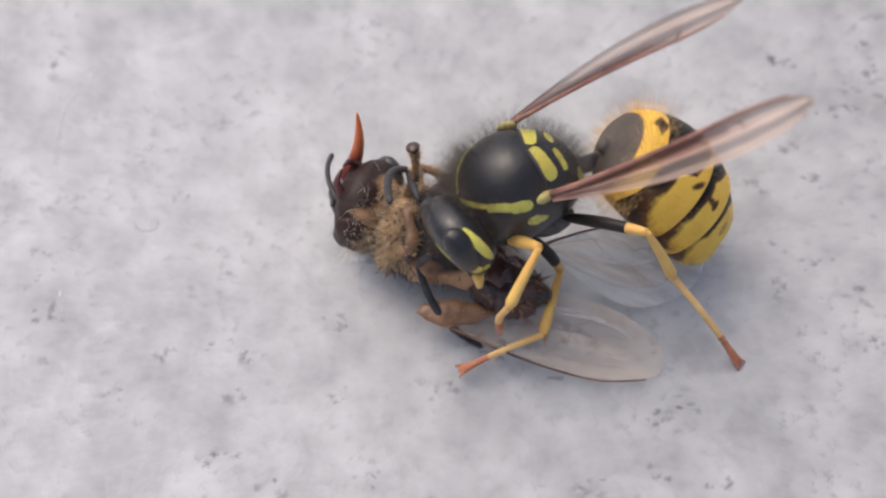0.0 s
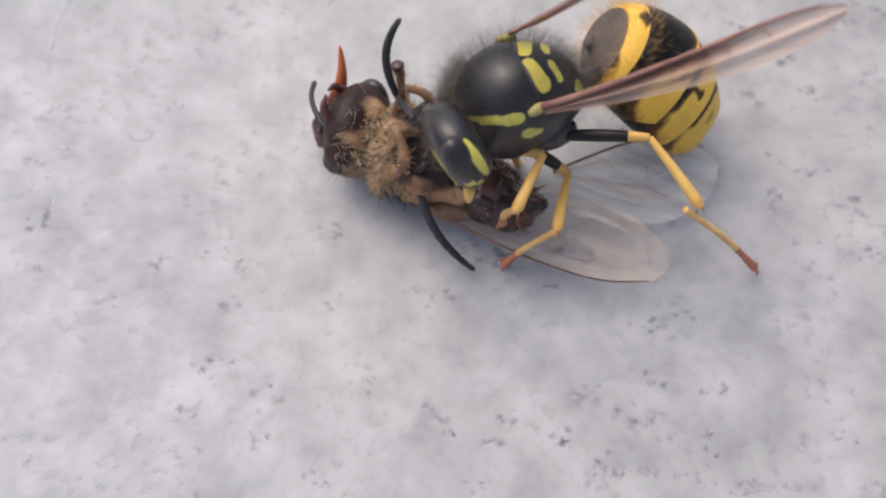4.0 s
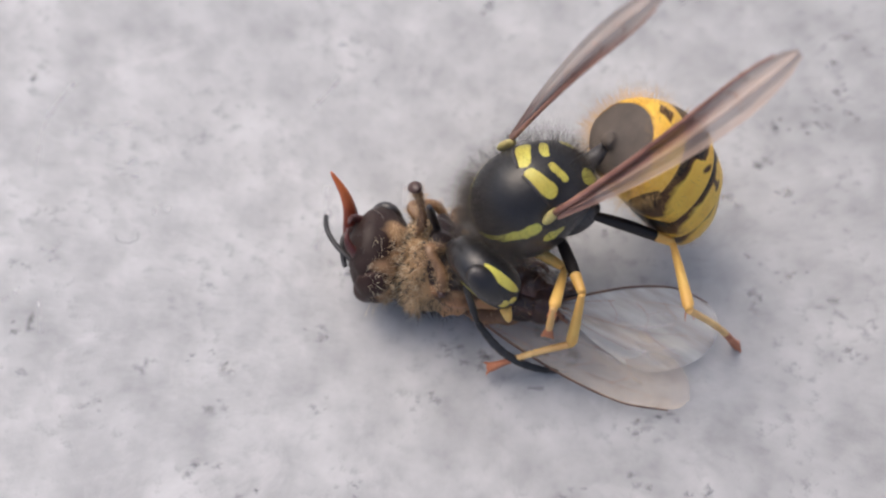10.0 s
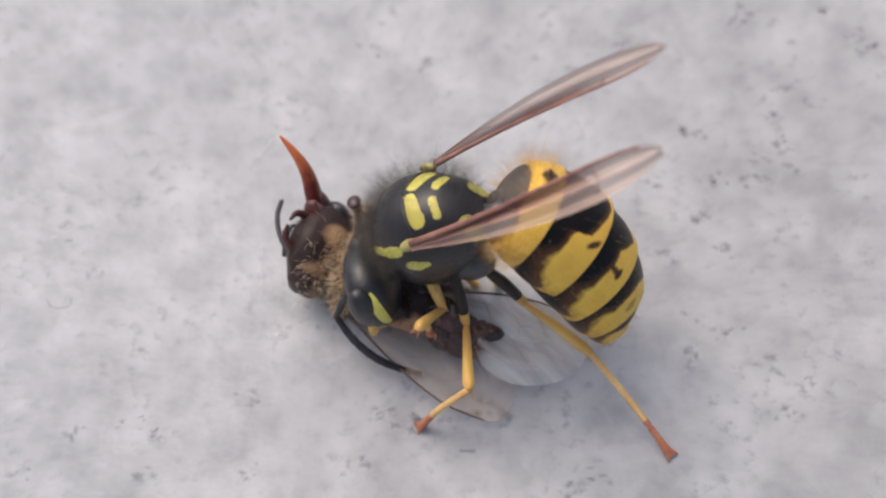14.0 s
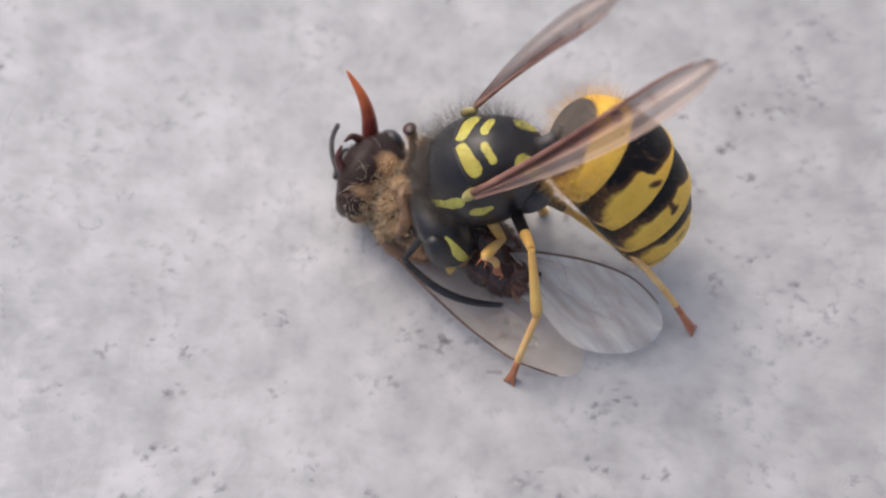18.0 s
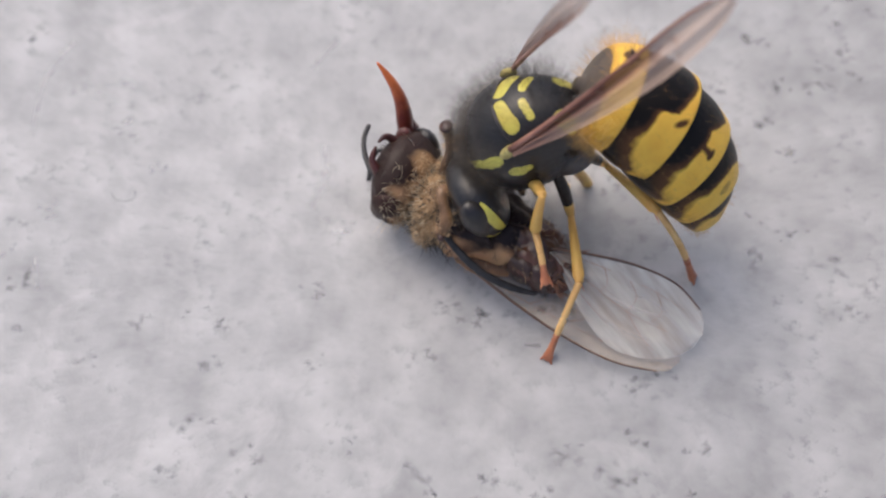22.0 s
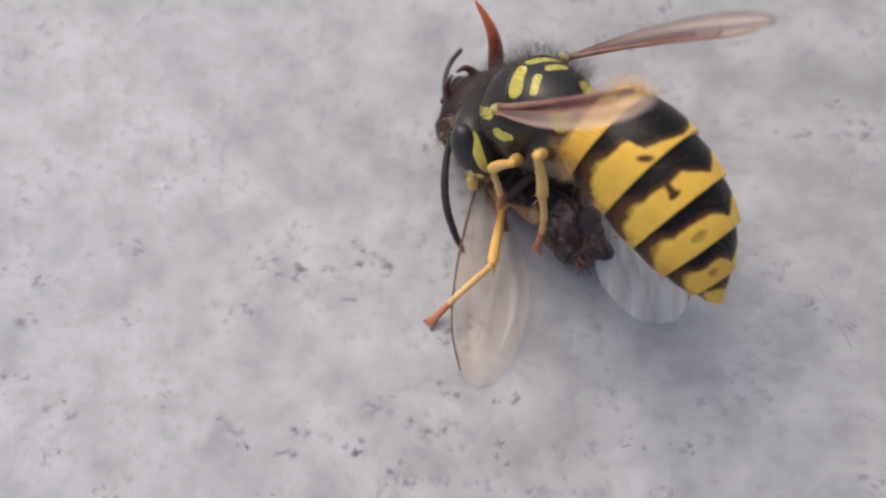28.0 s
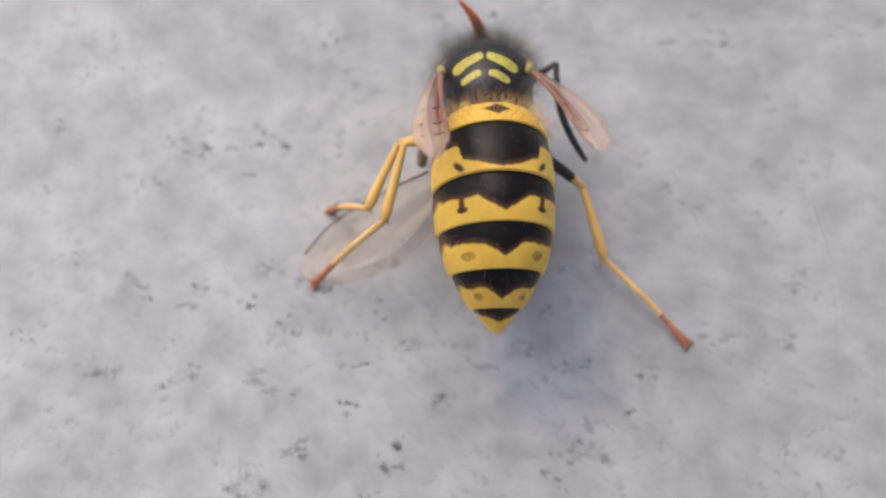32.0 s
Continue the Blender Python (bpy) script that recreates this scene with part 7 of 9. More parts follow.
    walk(legs["R2"][0], [
        (0, pose(-0.00006, -0.00095, -0.00167, -22.7, 64.5, 2.1)), (1, pose(-0.00006, -0.00095, -0.00165, -15.0, 66.9, 4.4)),
        (2, pose(-0.00000, -0.00095, -0.00180, -7.5, 70.2, 7.2)), (3, pose(-0.00018, -0.00097, -0.00151, -24.9, 58.1, 5.4)),
        (3.5, pose(-0.00018, -0.00097, -0.00151, -24.9, 58.1, 5.4)), (5.5, pose(-0.00018, -0.00097, -0.00151, -24.9, 58.1, 5.4)),
        (6, pose(-0.00018, -0.00097, -0.00151, -24.9, 58.1, 5.4)), (7, pose(-0.00018, -0.00097, -0.00151, -24.9, 58.1, 5.4)),
        (8, pose(-0.00018, -0.00097, -0.00151, -24.9, 58.1, 5.4)), (9, pose(-0.00003, -0.00095, -0.00174, -22.1, 62.5, 3.5)),
        (10, pose(-0.00018, -0.00097, -0.00154, -38.5, 55.0, 5.0)), (11, pose(-0.00025, -0.00097, -0.00148, -59.5, 52.6, 4.1)),
        (11.5, pose(-0.00030, -0.00098, -0.00139, -45.0, 53.6, 5.5)), (12, pose(-0.00010, -0.00096, -0.00168, -59.3, 52.0, 5.5)),
        (13, pose(0.00000, -0.00095, -0.00180, -123.7, 47.1, 5.1)), (14, pose(0.00000, -0.00095, -0.00180, -93.2, 49.7, 2.1)),
        (15, pose(0.00000, -0.00095, -0.00180, -93.2, 49.6, 4.2)), (15.5, pose(0.00000, -0.00095, -0.00180, -96.4, 49.3, 2.2)),
        (17.5, pose(-0.00000, -0.00095, -0.00180, -122.2, 47.4, 5.5)), (18, pose(0.00000, -0.00095, -0.00180, -107.2, 48.6, 5.7)),
        (19, pose(0.00000, -0.00095, -0.00180, -106.8, 48.4, 3.8)), (20, pose(0.00000, -0.00095, -0.00180, -110.0, 48.0, 2.9)),
        (21, pose(-0.00000, -0.00095, -0.00180, -110.3, 48.2, 4.2)), (22, pose(0.00000, -0.00095, -0.00180, -119.4, 47.1, 3.7)),
        (23, pose(-0.00001, -0.00095, -0.00179, -111.3, 47.8, 2.6)), (24, pose(-0.00000, -0.00095, -0.00180, -103.2, 48.5, 0.7)),
        (24.5, pose(0.00000, -0.00095, -0.00180, -110.7, 47.1, -2.5)), (26.5, pose(-0.00017, -0.00095, -0.00160, -92.8, 49.8, 1.3)),
        (27, pose(-0.00000, -0.00095, -0.00180, -114.0, 47.2, 1.3)), (28, pose(0.00000, -0.00095, -0.00180, -127.8, 45.4, 2.2)),
        (28.5, pose(0.00000, -0.00095, -0.00180, -116.0, 48.2, 6.5)), (29, pose(0.00000, -0.00095, -0.00180, -2.4, 52.4, 11.1)),
        (29.5, pose(0.00000, -0.00095, -0.00180, 36.5, 54.5, 16.7)), (30, pose(0.00000, -0.00095, -0.00180, 48.1, 52.3, 15.8)),
        (31, pose(-0.00009, -0.00097, -0.00168, -1.9, 53.1, 11.1)), (32, pose(-0.00011, -0.00097, -0.00166, -2.4, 51.7, 11.2)),
    ])
    walk(legs["R2"][1], [
        (0, pose(0.00290, 0.00000, -0.00000, -155.8, 48.4, 9.5)), (1, pose(0.00290, 0.00000, 0.00000, -156.5, 53.4, 9.7)),
        (2, pose(0.00290, -0.00000, 0.00000, -172.2, 54.1, 3.3)), (3, pose(0.00290, 0.00000, 0.00000, -142.2, 38.4, 13.3)),
        (3.5, pose(0.00290, 0.00000, 0.00000, -142.2, 38.4, 13.3)), (5.5, pose(0.00290, 0.00000, 0.00000, -142.2, 38.4, 13.3)),
        (6, pose(0.00290, 0.00000, 0.00000, -142.2, 38.4, 13.3)), (7, pose(0.00290, 0.00000, 0.00000, -142.2, 38.4, 13.3)),
        (8, pose(0.00290, 0.00000, 0.00000, -142.2, 38.4, 13.3)), (9, pose(0.00290, -0.00000, 0.00000, -143.2, 40.3, 13.1)),
        (10, pose(0.00290, 0.00000, 0.00000, -133.4, 29.3, 15.2)), (11, pose(0.00290, -0.00000, -0.00000, -121.1, 25.0, 17.9)),
        (11.5, pose(0.00290, 0.00000, 0.00000, -133.5, 30.6, 15.2)), (12, pose(0.00290, 0.00000, 0.00000, -145.8, 25.4, 11.4)),
        (13, pose(0.00290, 0.00000, -0.00000, -83.6, 5.7, 20.5)), (14, pose(0.00290, 0.00000, -0.00000, -118.3, 19.9, 18.2)),
        (15, pose(0.00290, -0.00000, 0.00000, -129.5, 20.9, 15.8)), (15.5, pose(0.00290, 0.00000, -0.00000, -122.1, 21.0, 17.4)),
        (17.5, pose(0.00290, 0.00000, -0.00000, -75.3, 2.0, 19.9)), (18, pose(0.00290, 0.00000, 0.00000, -92.4, 7.3, 20.5)),
        (19, pose(0.00290, 0.00000, 0.00000, -100.0, 12.3, 20.3)), (20, pose(0.00290, 0.00000, 0.00000, -102.1, 14.2, 20.2)),
        (21, pose(0.00290, 0.00000, 0.00000, -100.3, 12.0, 20.3)), (22, pose(0.00290, 0.00000, -0.00000, -82.5, 6.7, 20.5)),
        (23, pose(0.00290, 0.00000, 0.00000, -89.1, 9.9, 20.7)), (24, pose(0.00290, 0.00000, 0.00000, -122.8, 23.0, 17.4)),
        (24.5, pose(0.00290, 0.00000, 0.00000, -111.2, 23.7, 19.7)), (26.5, pose(0.00290, 0.00000, 0.00000, -143.7, 30.4, 12.3)),
        (27, pose(0.00290, 0.00000, 0.00000, -129.0, 24.8, 16.1)), (28, pose(0.00290, 0.00000, 0.00000, -117.5, 22.2, 18.4)),
        (28.5, pose(0.00290, -0.00000, -0.00000, -133.6, 20.1, 14.7)), (29, pose(0.00290, 0.00000, 0.00000, 99.8, 8.3, -20.2)),
        (29.5, pose(0.00290, 0.00000, -0.00000, 61.5, -0.3, -18.1)), (30, pose(0.00290, -0.00000, 0.00000, 39.4, -9.8, -12.9)),
        (31, pose(0.00290, 0.00000, -0.00000, 75.2, 1.1, -19.9)), (32, pose(0.00290, 0.00000, 0.00000, 74.9, -1.4, -19.7)),
    ])
    walk(legs["R2"][2], [
        (0, pose(0.00349, 0.00010, -0.00067, -25.9, -19.1, 174.3)), (1, pose(0.00343, 0.00009, -0.00072, -21.7, -18.3, 172.3)),
        (2, pose(0.00357, 0.00004, -0.00092, -25.1, -17.6, 170.8)), (3, pose(0.00359, 0.00016, -0.00056, -94.6, -21.8, 176.6)),
        (3.5, pose(0.00359, 0.00016, -0.00056, -94.6, -21.8, 176.6)), (5.5, pose(0.00359, 0.00016, -0.00056, -94.6, -21.8, 176.6)),
        (6, pose(0.00359, 0.00016, -0.00056, -94.6, -21.8, 176.6)), (7, pose(0.00359, 0.00016, -0.00056, -94.6, -21.8, 176.6)),
        (8, pose(0.00359, 0.00016, -0.00056, -94.6, -21.8, 176.6)), (9, pose(0.00357, 0.00016, -0.00058, -44.2, -18.8, 175.3)),
        (10, pose(0.00366, 0.00021, -0.00044, 166.2, -22.1, -178.1)), (11, pose(0.00368, 0.00025, -0.00038, 127.5, -21.1, -170.1)),
        (11.5, pose(0.00365, 0.00020, -0.00046, 150.1, -23.5, -175.4)), (12, pose(0.00370, 0.00016, -0.00039, 145.5, -20.7, -171.5)),
        (13, pose(0.00392, 0.00038, -0.00011, 73.9, -1.6, -158.0)), (14, pose(0.00393, 0.00034, -0.00039, 100.6, -13.2, -162.4)),
        (15, pose(0.00386, 0.00027, -0.00038, 107.9, -13.4, -162.5)), (15.5, pose(0.00382, 0.00029, -0.00037, 98.0, -12.5, -161.9)),
        (17.5, pose(0.00377, 0.00031, -0.00003, 74.6, -1.2, -158.1)), (18, pose(0.00375, 0.00032, -0.00012, 91.3, -6.9, -159.2)),
        (19, pose(0.00373, 0.00031, -0.00019, 88.1, -7.9, -159.5)), (20, pose(0.00397, 0.00039, -0.00029, 84.1, -7.6, -159.3)),
        (21, pose(0.00380, 0.00033, -0.00021, 86.2, -6.9, -159.1)), (22, pose(0.00408, 0.00044, -0.00015, 74.2, -3.2, -158.3)),
        (23, pose(0.00373, 0.00031, -0.00015, 79.0, -6.1, -159.0)), (24, pose(0.00383, 0.00029, -0.00041, 88.0, -11.0, -161.0)),
        (24.5, pose(0.00379, 0.00032, -0.00041, 70.3, -8.8, -159.9)), (26.5, pose(0.00366, 0.00016, -0.00046, 94.1, -15.3, -162.7)),
        (27, pose(0.00386, 0.00028, -0.00046, 80.5, -8.4, -159.8)), (28, pose(0.00397, 0.00036, -0.00046, 68.5, -3.9, -158.4)),
        (28.5, pose(0.00402, 0.00029, -0.00042, 93.8, -7.3, -159.6)), (29, pose(0.00383, -0.00034, -0.00014, -127.8, -15.7, 165.9)),
        (29.5, pose(0.00380, -0.00029, 0.00001, -76.2, -4.7, 159.7)), (30, pose(0.00393, -0.00024, 0.00018, -72.3, 0.2, 159.7)),
        (31, pose(0.00375, -0.00031, -0.00002, -119.0, -14.6, 165.5)), (32, pose(0.00375, -0.00030, 0.00002, -126.2, -14.9, 165.5)),
    ])
    walk(legs["R1"][0], [
        (0, pose(0.00110, -0.00080, -0.00160, -24.0, 65.9, 0.6)), (1, pose(0.00110, -0.00080, -0.00160, -16.4, 68.9, 2.8)),
        (2, pose(0.00110, -0.00080, -0.00160, -7.5, 70.2, 7.2)), (3, pose(0.00109, -0.00080, -0.00158, -26.8, 60.4, 3.2)),
        (3.5, pose(0.00109, -0.00080, -0.00158, -26.8, 60.4, 3.2)), (5.5, pose(0.00109, -0.00080, -0.00158, -26.8, 60.4, 3.2)),
        (6, pose(0.00109, -0.00080, -0.00158, -26.8, 60.4, 3.2)), (7, pose(0.00109, -0.00080, -0.00158, -26.8, 60.4, 3.2)),
        (8, pose(0.00109, -0.00080, -0.00158, -26.8, 60.4, 3.2)), (9, pose(0.00110, -0.00080, -0.00160, -22.5, 63.0, 3.0)),
        (10, pose(0.00100, -0.00081, -0.00146, -39.0, 55.4, 4.4)), (11, pose(0.00087, -0.00082, -0.00130, -59.3, 52.5, 4.4)),
        (11.5, pose(0.00087, -0.00082, -0.00128, -45.3, 53.8, 5.1)), (12, pose(0.00098, -0.00081, -0.00144, -59.0, 51.9, 5.8)),
        (13, pose(0.00105, -0.00081, -0.00154, -123.4, 47.3, 5.4)), (14, pose(0.00110, -0.00080, -0.00160, -93.2, 49.7, 2.1)),
        (15, pose(0.00110, -0.00080, -0.00160, -93.2, 49.6, 4.2)), (15.5, pose(0.00108, -0.00080, -0.00157, -96.3, 49.3, 2.4)),
        (17.5, pose(0.00094, -0.00082, -0.00143, -121.6, 47.8, 6.4)), (18, pose(0.00097, -0.00081, -0.00146, -106.6, 48.8, 6.4)),
        (19, pose(0.00097, -0.00081, -0.00145, -106.0, 48.6, 4.8)), (20, pose(0.00110, -0.00080, -0.00160, -110.0, 48.0, 2.9)),
        (21, pose(0.00101, -0.00081, -0.00150, -109.9, 48.3, 4.8)), (22, pose(0.00110, -0.00080, -0.00160, -119.4, 47.1, 3.7)),
        (23, pose(0.00094, -0.00081, -0.00142, -110.3, 48.1, 4.0)), (24, pose(0.00108, -0.00080, -0.00157, -103.1, 48.5, 1.0)),
        (24.5, pose(0.00103, -0.00080, -0.00153, -110.1, 47.3, -1.7)), (26.5, pose(0.00085, -0.00081, -0.00130, -91.5, 49.8, 2.9)),
        (27, pose(0.00106, -0.00080, -0.00156, -113.7, 47.3, 1.7)), (28, pose(0.00110, -0.00080, -0.00160, -127.8, 45.4, 2.2)),
        (28.5, pose(0.00110, -0.00080, -0.00160, -116.0, 48.2, 6.5)), (29, pose(0.00110, -0.00080, -0.00160, -2.4, 52.4, 11.1)),
        (29.5, pose(0.00110, -0.00080, -0.00160, 36.5, 54.5, 16.7)), (30, pose(0.00110, -0.00080, -0.00160, 48.1, 52.3, 15.8)),
        (31, pose(0.00102, -0.00082, -0.00149, -1.9, 53.0, 11.1)), (32, pose(0.00095, -0.00083, -0.00141, -2.4, 51.5, 11.2)),
    ])
    walk(legs["R1"][1], [
        (0, pose(0.00250, -0.00000, -0.00000, -156.1, 46.8, 9.2)), (1, pose(0.00250, -0.00000, 0.00000, -157.1, 51.3, 9.2)),
        (2, pose(0.00250, 0.00000, -0.00000, -172.2, 54.1, 3.3)), (3, pose(0.00250, 0.00000, 0.00000, -142.9, 36.0, 12.9)),
        (3.5, pose(0.00250, 0.00000, 0.00000, -142.9, 36.0, 12.9)), (5.5, pose(0.00250, 0.00000, 0.00000, -142.9, 36.0, 12.9)),
        (6, pose(0.00250, 0.00000, 0.00000, -142.9, 36.0, 12.9)), (7, pose(0.00250, 0.00000, 0.00000, -142.9, 36.0, 12.9)),
        (8, pose(0.00250, 0.00000, 0.00000, -142.9, 36.0, 12.9)), (9, pose(0.00250, 0.00000, 0.00000, -143.4, 39.8, 13.0)),
        (10, pose(0.00250, -0.00000, -0.00000, -133.6, 28.8, 15.1)), (11, pose(0.00250, 0.00000, 0.00000, -121.0, 25.2, 17.9)),
        (11.5, pose(0.00250, 0.00000, 0.00000, -133.6, 30.3, 15.2)), (12, pose(0.00250, 0.00000, 0.00000, -145.8, 25.6, 11.4)),
        (13, pose(0.00250, 0.00000, 0.00000, -83.5, 5.9, 20.5)), (14, pose(0.00250, 0.00000, 0.00000, -118.3, 19.9, 18.2)),
        (15, pose(0.00250, -0.00000, 0.00000, -129.5, 20.9, 15.8)), (15.5, pose(0.00250, 0.00000, 0.00000, -122.1, 21.2, 17.5)),
        (17.5, pose(0.00250, 0.00000, 0.00000, -75.1, 2.7, 19.9)), (18, pose(0.00250, 0.00000, 0.00000, -92.2, 7.8, 20.6)),
        (19, pose(0.00250, -0.00000, 0.00000, -99.8, 13.0, 20.4)), (20, pose(0.00250, 0.00000, -0.00000, -102.1, 14.2, 20.2)),
        (21, pose(0.00250, 0.00000, 0.00000, -100.1, 12.5, 20.3)), (22, pose(0.00250, 0.00000, -0.00000, -82.5, 6.7, 20.5)),
        (23, pose(0.00250, 0.00000, 0.00000, -88.7, 10.8, 20.8)), (24, pose(0.00250, -0.00000, 0.00000, -122.7, 23.2, 17.4)),
        (24.5, pose(0.00250, 0.00000, 0.00000, -111.0, 24.3, 19.8)), (26.5, pose(0.00250, 0.00000, 0.00000, -143.4, 31.5, 12.4)),
        (27, pose(0.00250, 0.00000, 0.00000, -128.9, 25.0, 16.1)), (28, pose(0.00250, 0.00000, 0.00000, -117.5, 22.2, 18.4)),
        (28.5, pose(0.00250, 0.00000, -0.00000, -133.6, 20.1, 14.7)), (29, pose(0.00250, -0.00000, 0.00000, 99.8, 8.3, -20.2)),
        (29.5, pose(0.00250, 0.00000, 0.00000, 61.5, -0.3, -18.1)), (30, pose(0.00250, 0.00000, 0.00000, 39.4, -9.8, -12.9)),
        (31, pose(0.00250, -0.00000, -0.00000, 75.2, 1.2, -19.9)), (32, pose(0.00250, 0.00000, 0.00000, 74.8, -1.3, -19.7)),
    ])
    walk(legs["R1"][2], [
        (0, pose(0.00341, 0.00015, -0.00098, -22.1, -9.6, 171.7)), (1, pose(0.00339, 0.00014, -0.00113, -18.7, -9.1, 171.0)),
        (2, pose(0.00363, 0.00006, -0.00156, -20.9, -12.0, 170.1)), (3, pose(0.00321, 0.00016, -0.00053, -34.5, -8.3, 172.2)),
        (3.5, pose(0.00321, 0.00016, -0.00053, -34.5, -8.3, 172.2)), (5.5, pose(0.00321, 0.00016, -0.00053, -34.5, -8.3, 172.2)),
        (6, pose(0.00321, 0.00016, -0.00053, -34.5, -8.3, 172.2)), (7, pose(0.00321, 0.00016, -0.00053, -34.5, -8.3, 172.2)),
        (8, pose(0.00321, 0.00016, -0.00053, -34.5, -8.3, 172.2)), (9, pose(0.00347, 0.00022, -0.00083, -26.8, -9.3, 172.7)),
        (10, pose(0.00326, 0.00021, -0.00043, -65.0, -11.5, 174.6)), (11, pose(0.00327, 0.00025, -0.00038, -129.0, -14.3, 179.1)),
        (11.5, pose(0.00325, 0.00020, -0.00045, -68.2, -13.7, 175.6)), (12, pose(0.00330, 0.00016, -0.00039, -164.4, -14.6, 178.2)),
        (13, pose(0.00334, 0.00031, -0.00009, 85.9, -7.1, -167.3)), (14, pose(0.00340, 0.00029, -0.00034, 115.8, -12.5, -173.6)),
        (15, pose(0.00331, 0.00023, -0.00032, 133.7, -13.1, -173.9)), (15.5, pose(0.00330, 0.00025, -0.00032, 113.7, -12.5, -173.3)),
        (17.5, pose(0.00335, 0.00031, -0.00004, 87.1, -7.3, -167.1)), (18, pose(0.00333, 0.00031, -0.00012, 110.1, -10.4, -169.6)),
        (19, pose(0.00332, 0.00031, -0.00020, 102.2, -11.0, -170.0)), (20, pose(0.00336, 0.00032, -0.00023, 94.1, -10.0, -170.0)),
        (21, pose(0.00332, 0.00031, -0.00019, 101.0, -10.4, -169.5)), (22, pose(0.00343, 0.00035, -0.00012, 82.0, -7.4, -168.1)),
        (23, pose(0.00333, 0.00031, -0.00017, 85.5, -9.9, -169.2)), (24, pose(0.00329, 0.00025, -0.00035, 94.1, -11.9, -172.2)),
        (24.5, pose(0.00327, 0.00028, -0.00037, 59.6, -10.7, -170.7)), (26.5, pose(0.00325, 0.00016, -0.00047, 100.1, -15.5, -174.7)),
        (27, pose(0.00328, 0.00023, -0.00038, 87.2, -11.1, -170.3)), (28, pose(0.00329, 0.00026, -0.00034, 72.4, -8.2, -167.7)),
        (28.5, pose(0.00341, 0.00024, -0.00035, 117.7, -11.2, -169.4)), (29, pose(0.00339, -0.00033, -0.00014, -90.1, -4.5, 165.1)),
        (29.5, pose(0.00347, -0.00032, 0.00001, -45.8, 5.5, 164.9)), (30, pose(0.00350, -0.00023, 0.00018, -42.0, 8.8, 166.7)),
        (31, pose(0.00335, -0.00031, -0.00002, -76.8, -2.8, 164.7)), (32, pose(0.00335, -0.00030, 0.00002, -86.6, -3.2, 164.4)),
    ])
    walk(left_wing, [
        (0, pose(-0.00061, 0.00173, 0.00087, 27.7, -40.3, 145.6)), (1, pose(-0.00061, 0.00173, 0.00087, 33.8, -50.8, 140.1)),
        (2, pose(-0.00061, 0.00173, 0.00087, 36.9, -53.7, 137.5)), (3, pose(-0.00061, 0.00173, 0.00087, 43.4, -27.6, 158.6)),
        (3.5, pose(-0.00061, 0.00173, 0.00087, 41.2, -13.0, 168.8)), (5.5, pose(-0.00061, 0.00173, 0.00087, 35.8, -45.3, 140.8)),
        (6, pose(-0.00061, 0.00173, 0.00087, 59.9, -38.3, 144.9)), (7, pose(-0.00061, 0.00173, 0.00087, 56.1, -41.8, 152.7)),
        (8, pose(-0.00061, 0.00173, 0.00087, 19.6, -37.1, 157.2)), (9, pose(-0.00061, 0.00173, 0.00087, 24.4, -42.0, 150.6)),
        (10, pose(-0.00061, 0.00173, 0.00087, 16.9, -21.1, 166.9)), (11, pose(-0.00061, 0.00173, 0.00087, 17.6, -13.5, 165.8)),
        (11.5, pose(-0.00061, 0.00173, 0.00087, 18.7, -20.3, 164.9)), (12, pose(-0.00061, 0.00173, 0.00087, 19.5, -5.5, 177.1)),
        (13, pose(-0.00061, 0.00173, 0.00087, 20.5, -2.9, -179.0)), (14, pose(-0.00061, 0.00173, 0.00087, 24.3, 0.2, -177.9)),
        (15, pose(-0.00061, 0.00173, 0.00087, 23.1, 1.1, -177.3)), (15.5, pose(-0.00061, 0.00173, 0.00087, 24.2, -1.4, 179.3)),
        (17.5, pose(-0.00061, 0.00173, 0.00087, 20.0, -4.8, -179.3)), (18, pose(-0.00061, 0.00173, 0.00087, 20.9, -0.5, -177.4)),
        (19, pose(-0.00061, 0.00173, 0.00087, 22.8, -2.3, 179.9)), (20, pose(-0.00061, 0.00173, 0.00087, 24.2, -2.3, 178.2)),
        (21, pose(-0.00061, 0.00173, 0.00087, 24.7, -4.7, -179.7)), (22, pose(-0.00061, 0.00173, 0.00087, 24.2, -5.0, 179.2)),
        (23, pose(-0.00061, 0.00173, 0.00087, 22.5, -12.3, 167.6)), (24, pose(-0.00061, 0.00173, 0.00087, 27.6, -1.7, -179.3)),
        (24.5, pose(-0.00061, 0.00173, 0.00087, 30.6, -4.0, 173.0)), (26.5, pose(-0.00061, 0.00173, 0.00087, 27.4, -4.7, 173.3)),
        (27, pose(-0.00061, 0.00173, 0.00087, 27.8, -1.2, 177.3)), (28, pose(-0.00061, 0.00173, 0.00087, 21.7, -1.9, 171.1)),
        (28.5, pose(-0.00061, 0.00173, 0.00087, 18.3, -11.4, 174.8)), (29, pose(-0.00061, 0.00173, 0.00087, 6.9, -8.1, 177.1)),
        (29.5, pose(-0.00061, 0.00173, 0.00087, 3.5, -20.1, -177.4)), (30, pose(-0.00061, 0.00173, 0.00087, 2.8, -10.7, -172.9)),
        (31, pose(-0.00061, 0.00173, 0.00087, -1.0, -9.1, -179.4)), (32, pose(-0.00061, 0.00173, 0.00087, -1.4, -8.4, -178.4)),
    ])
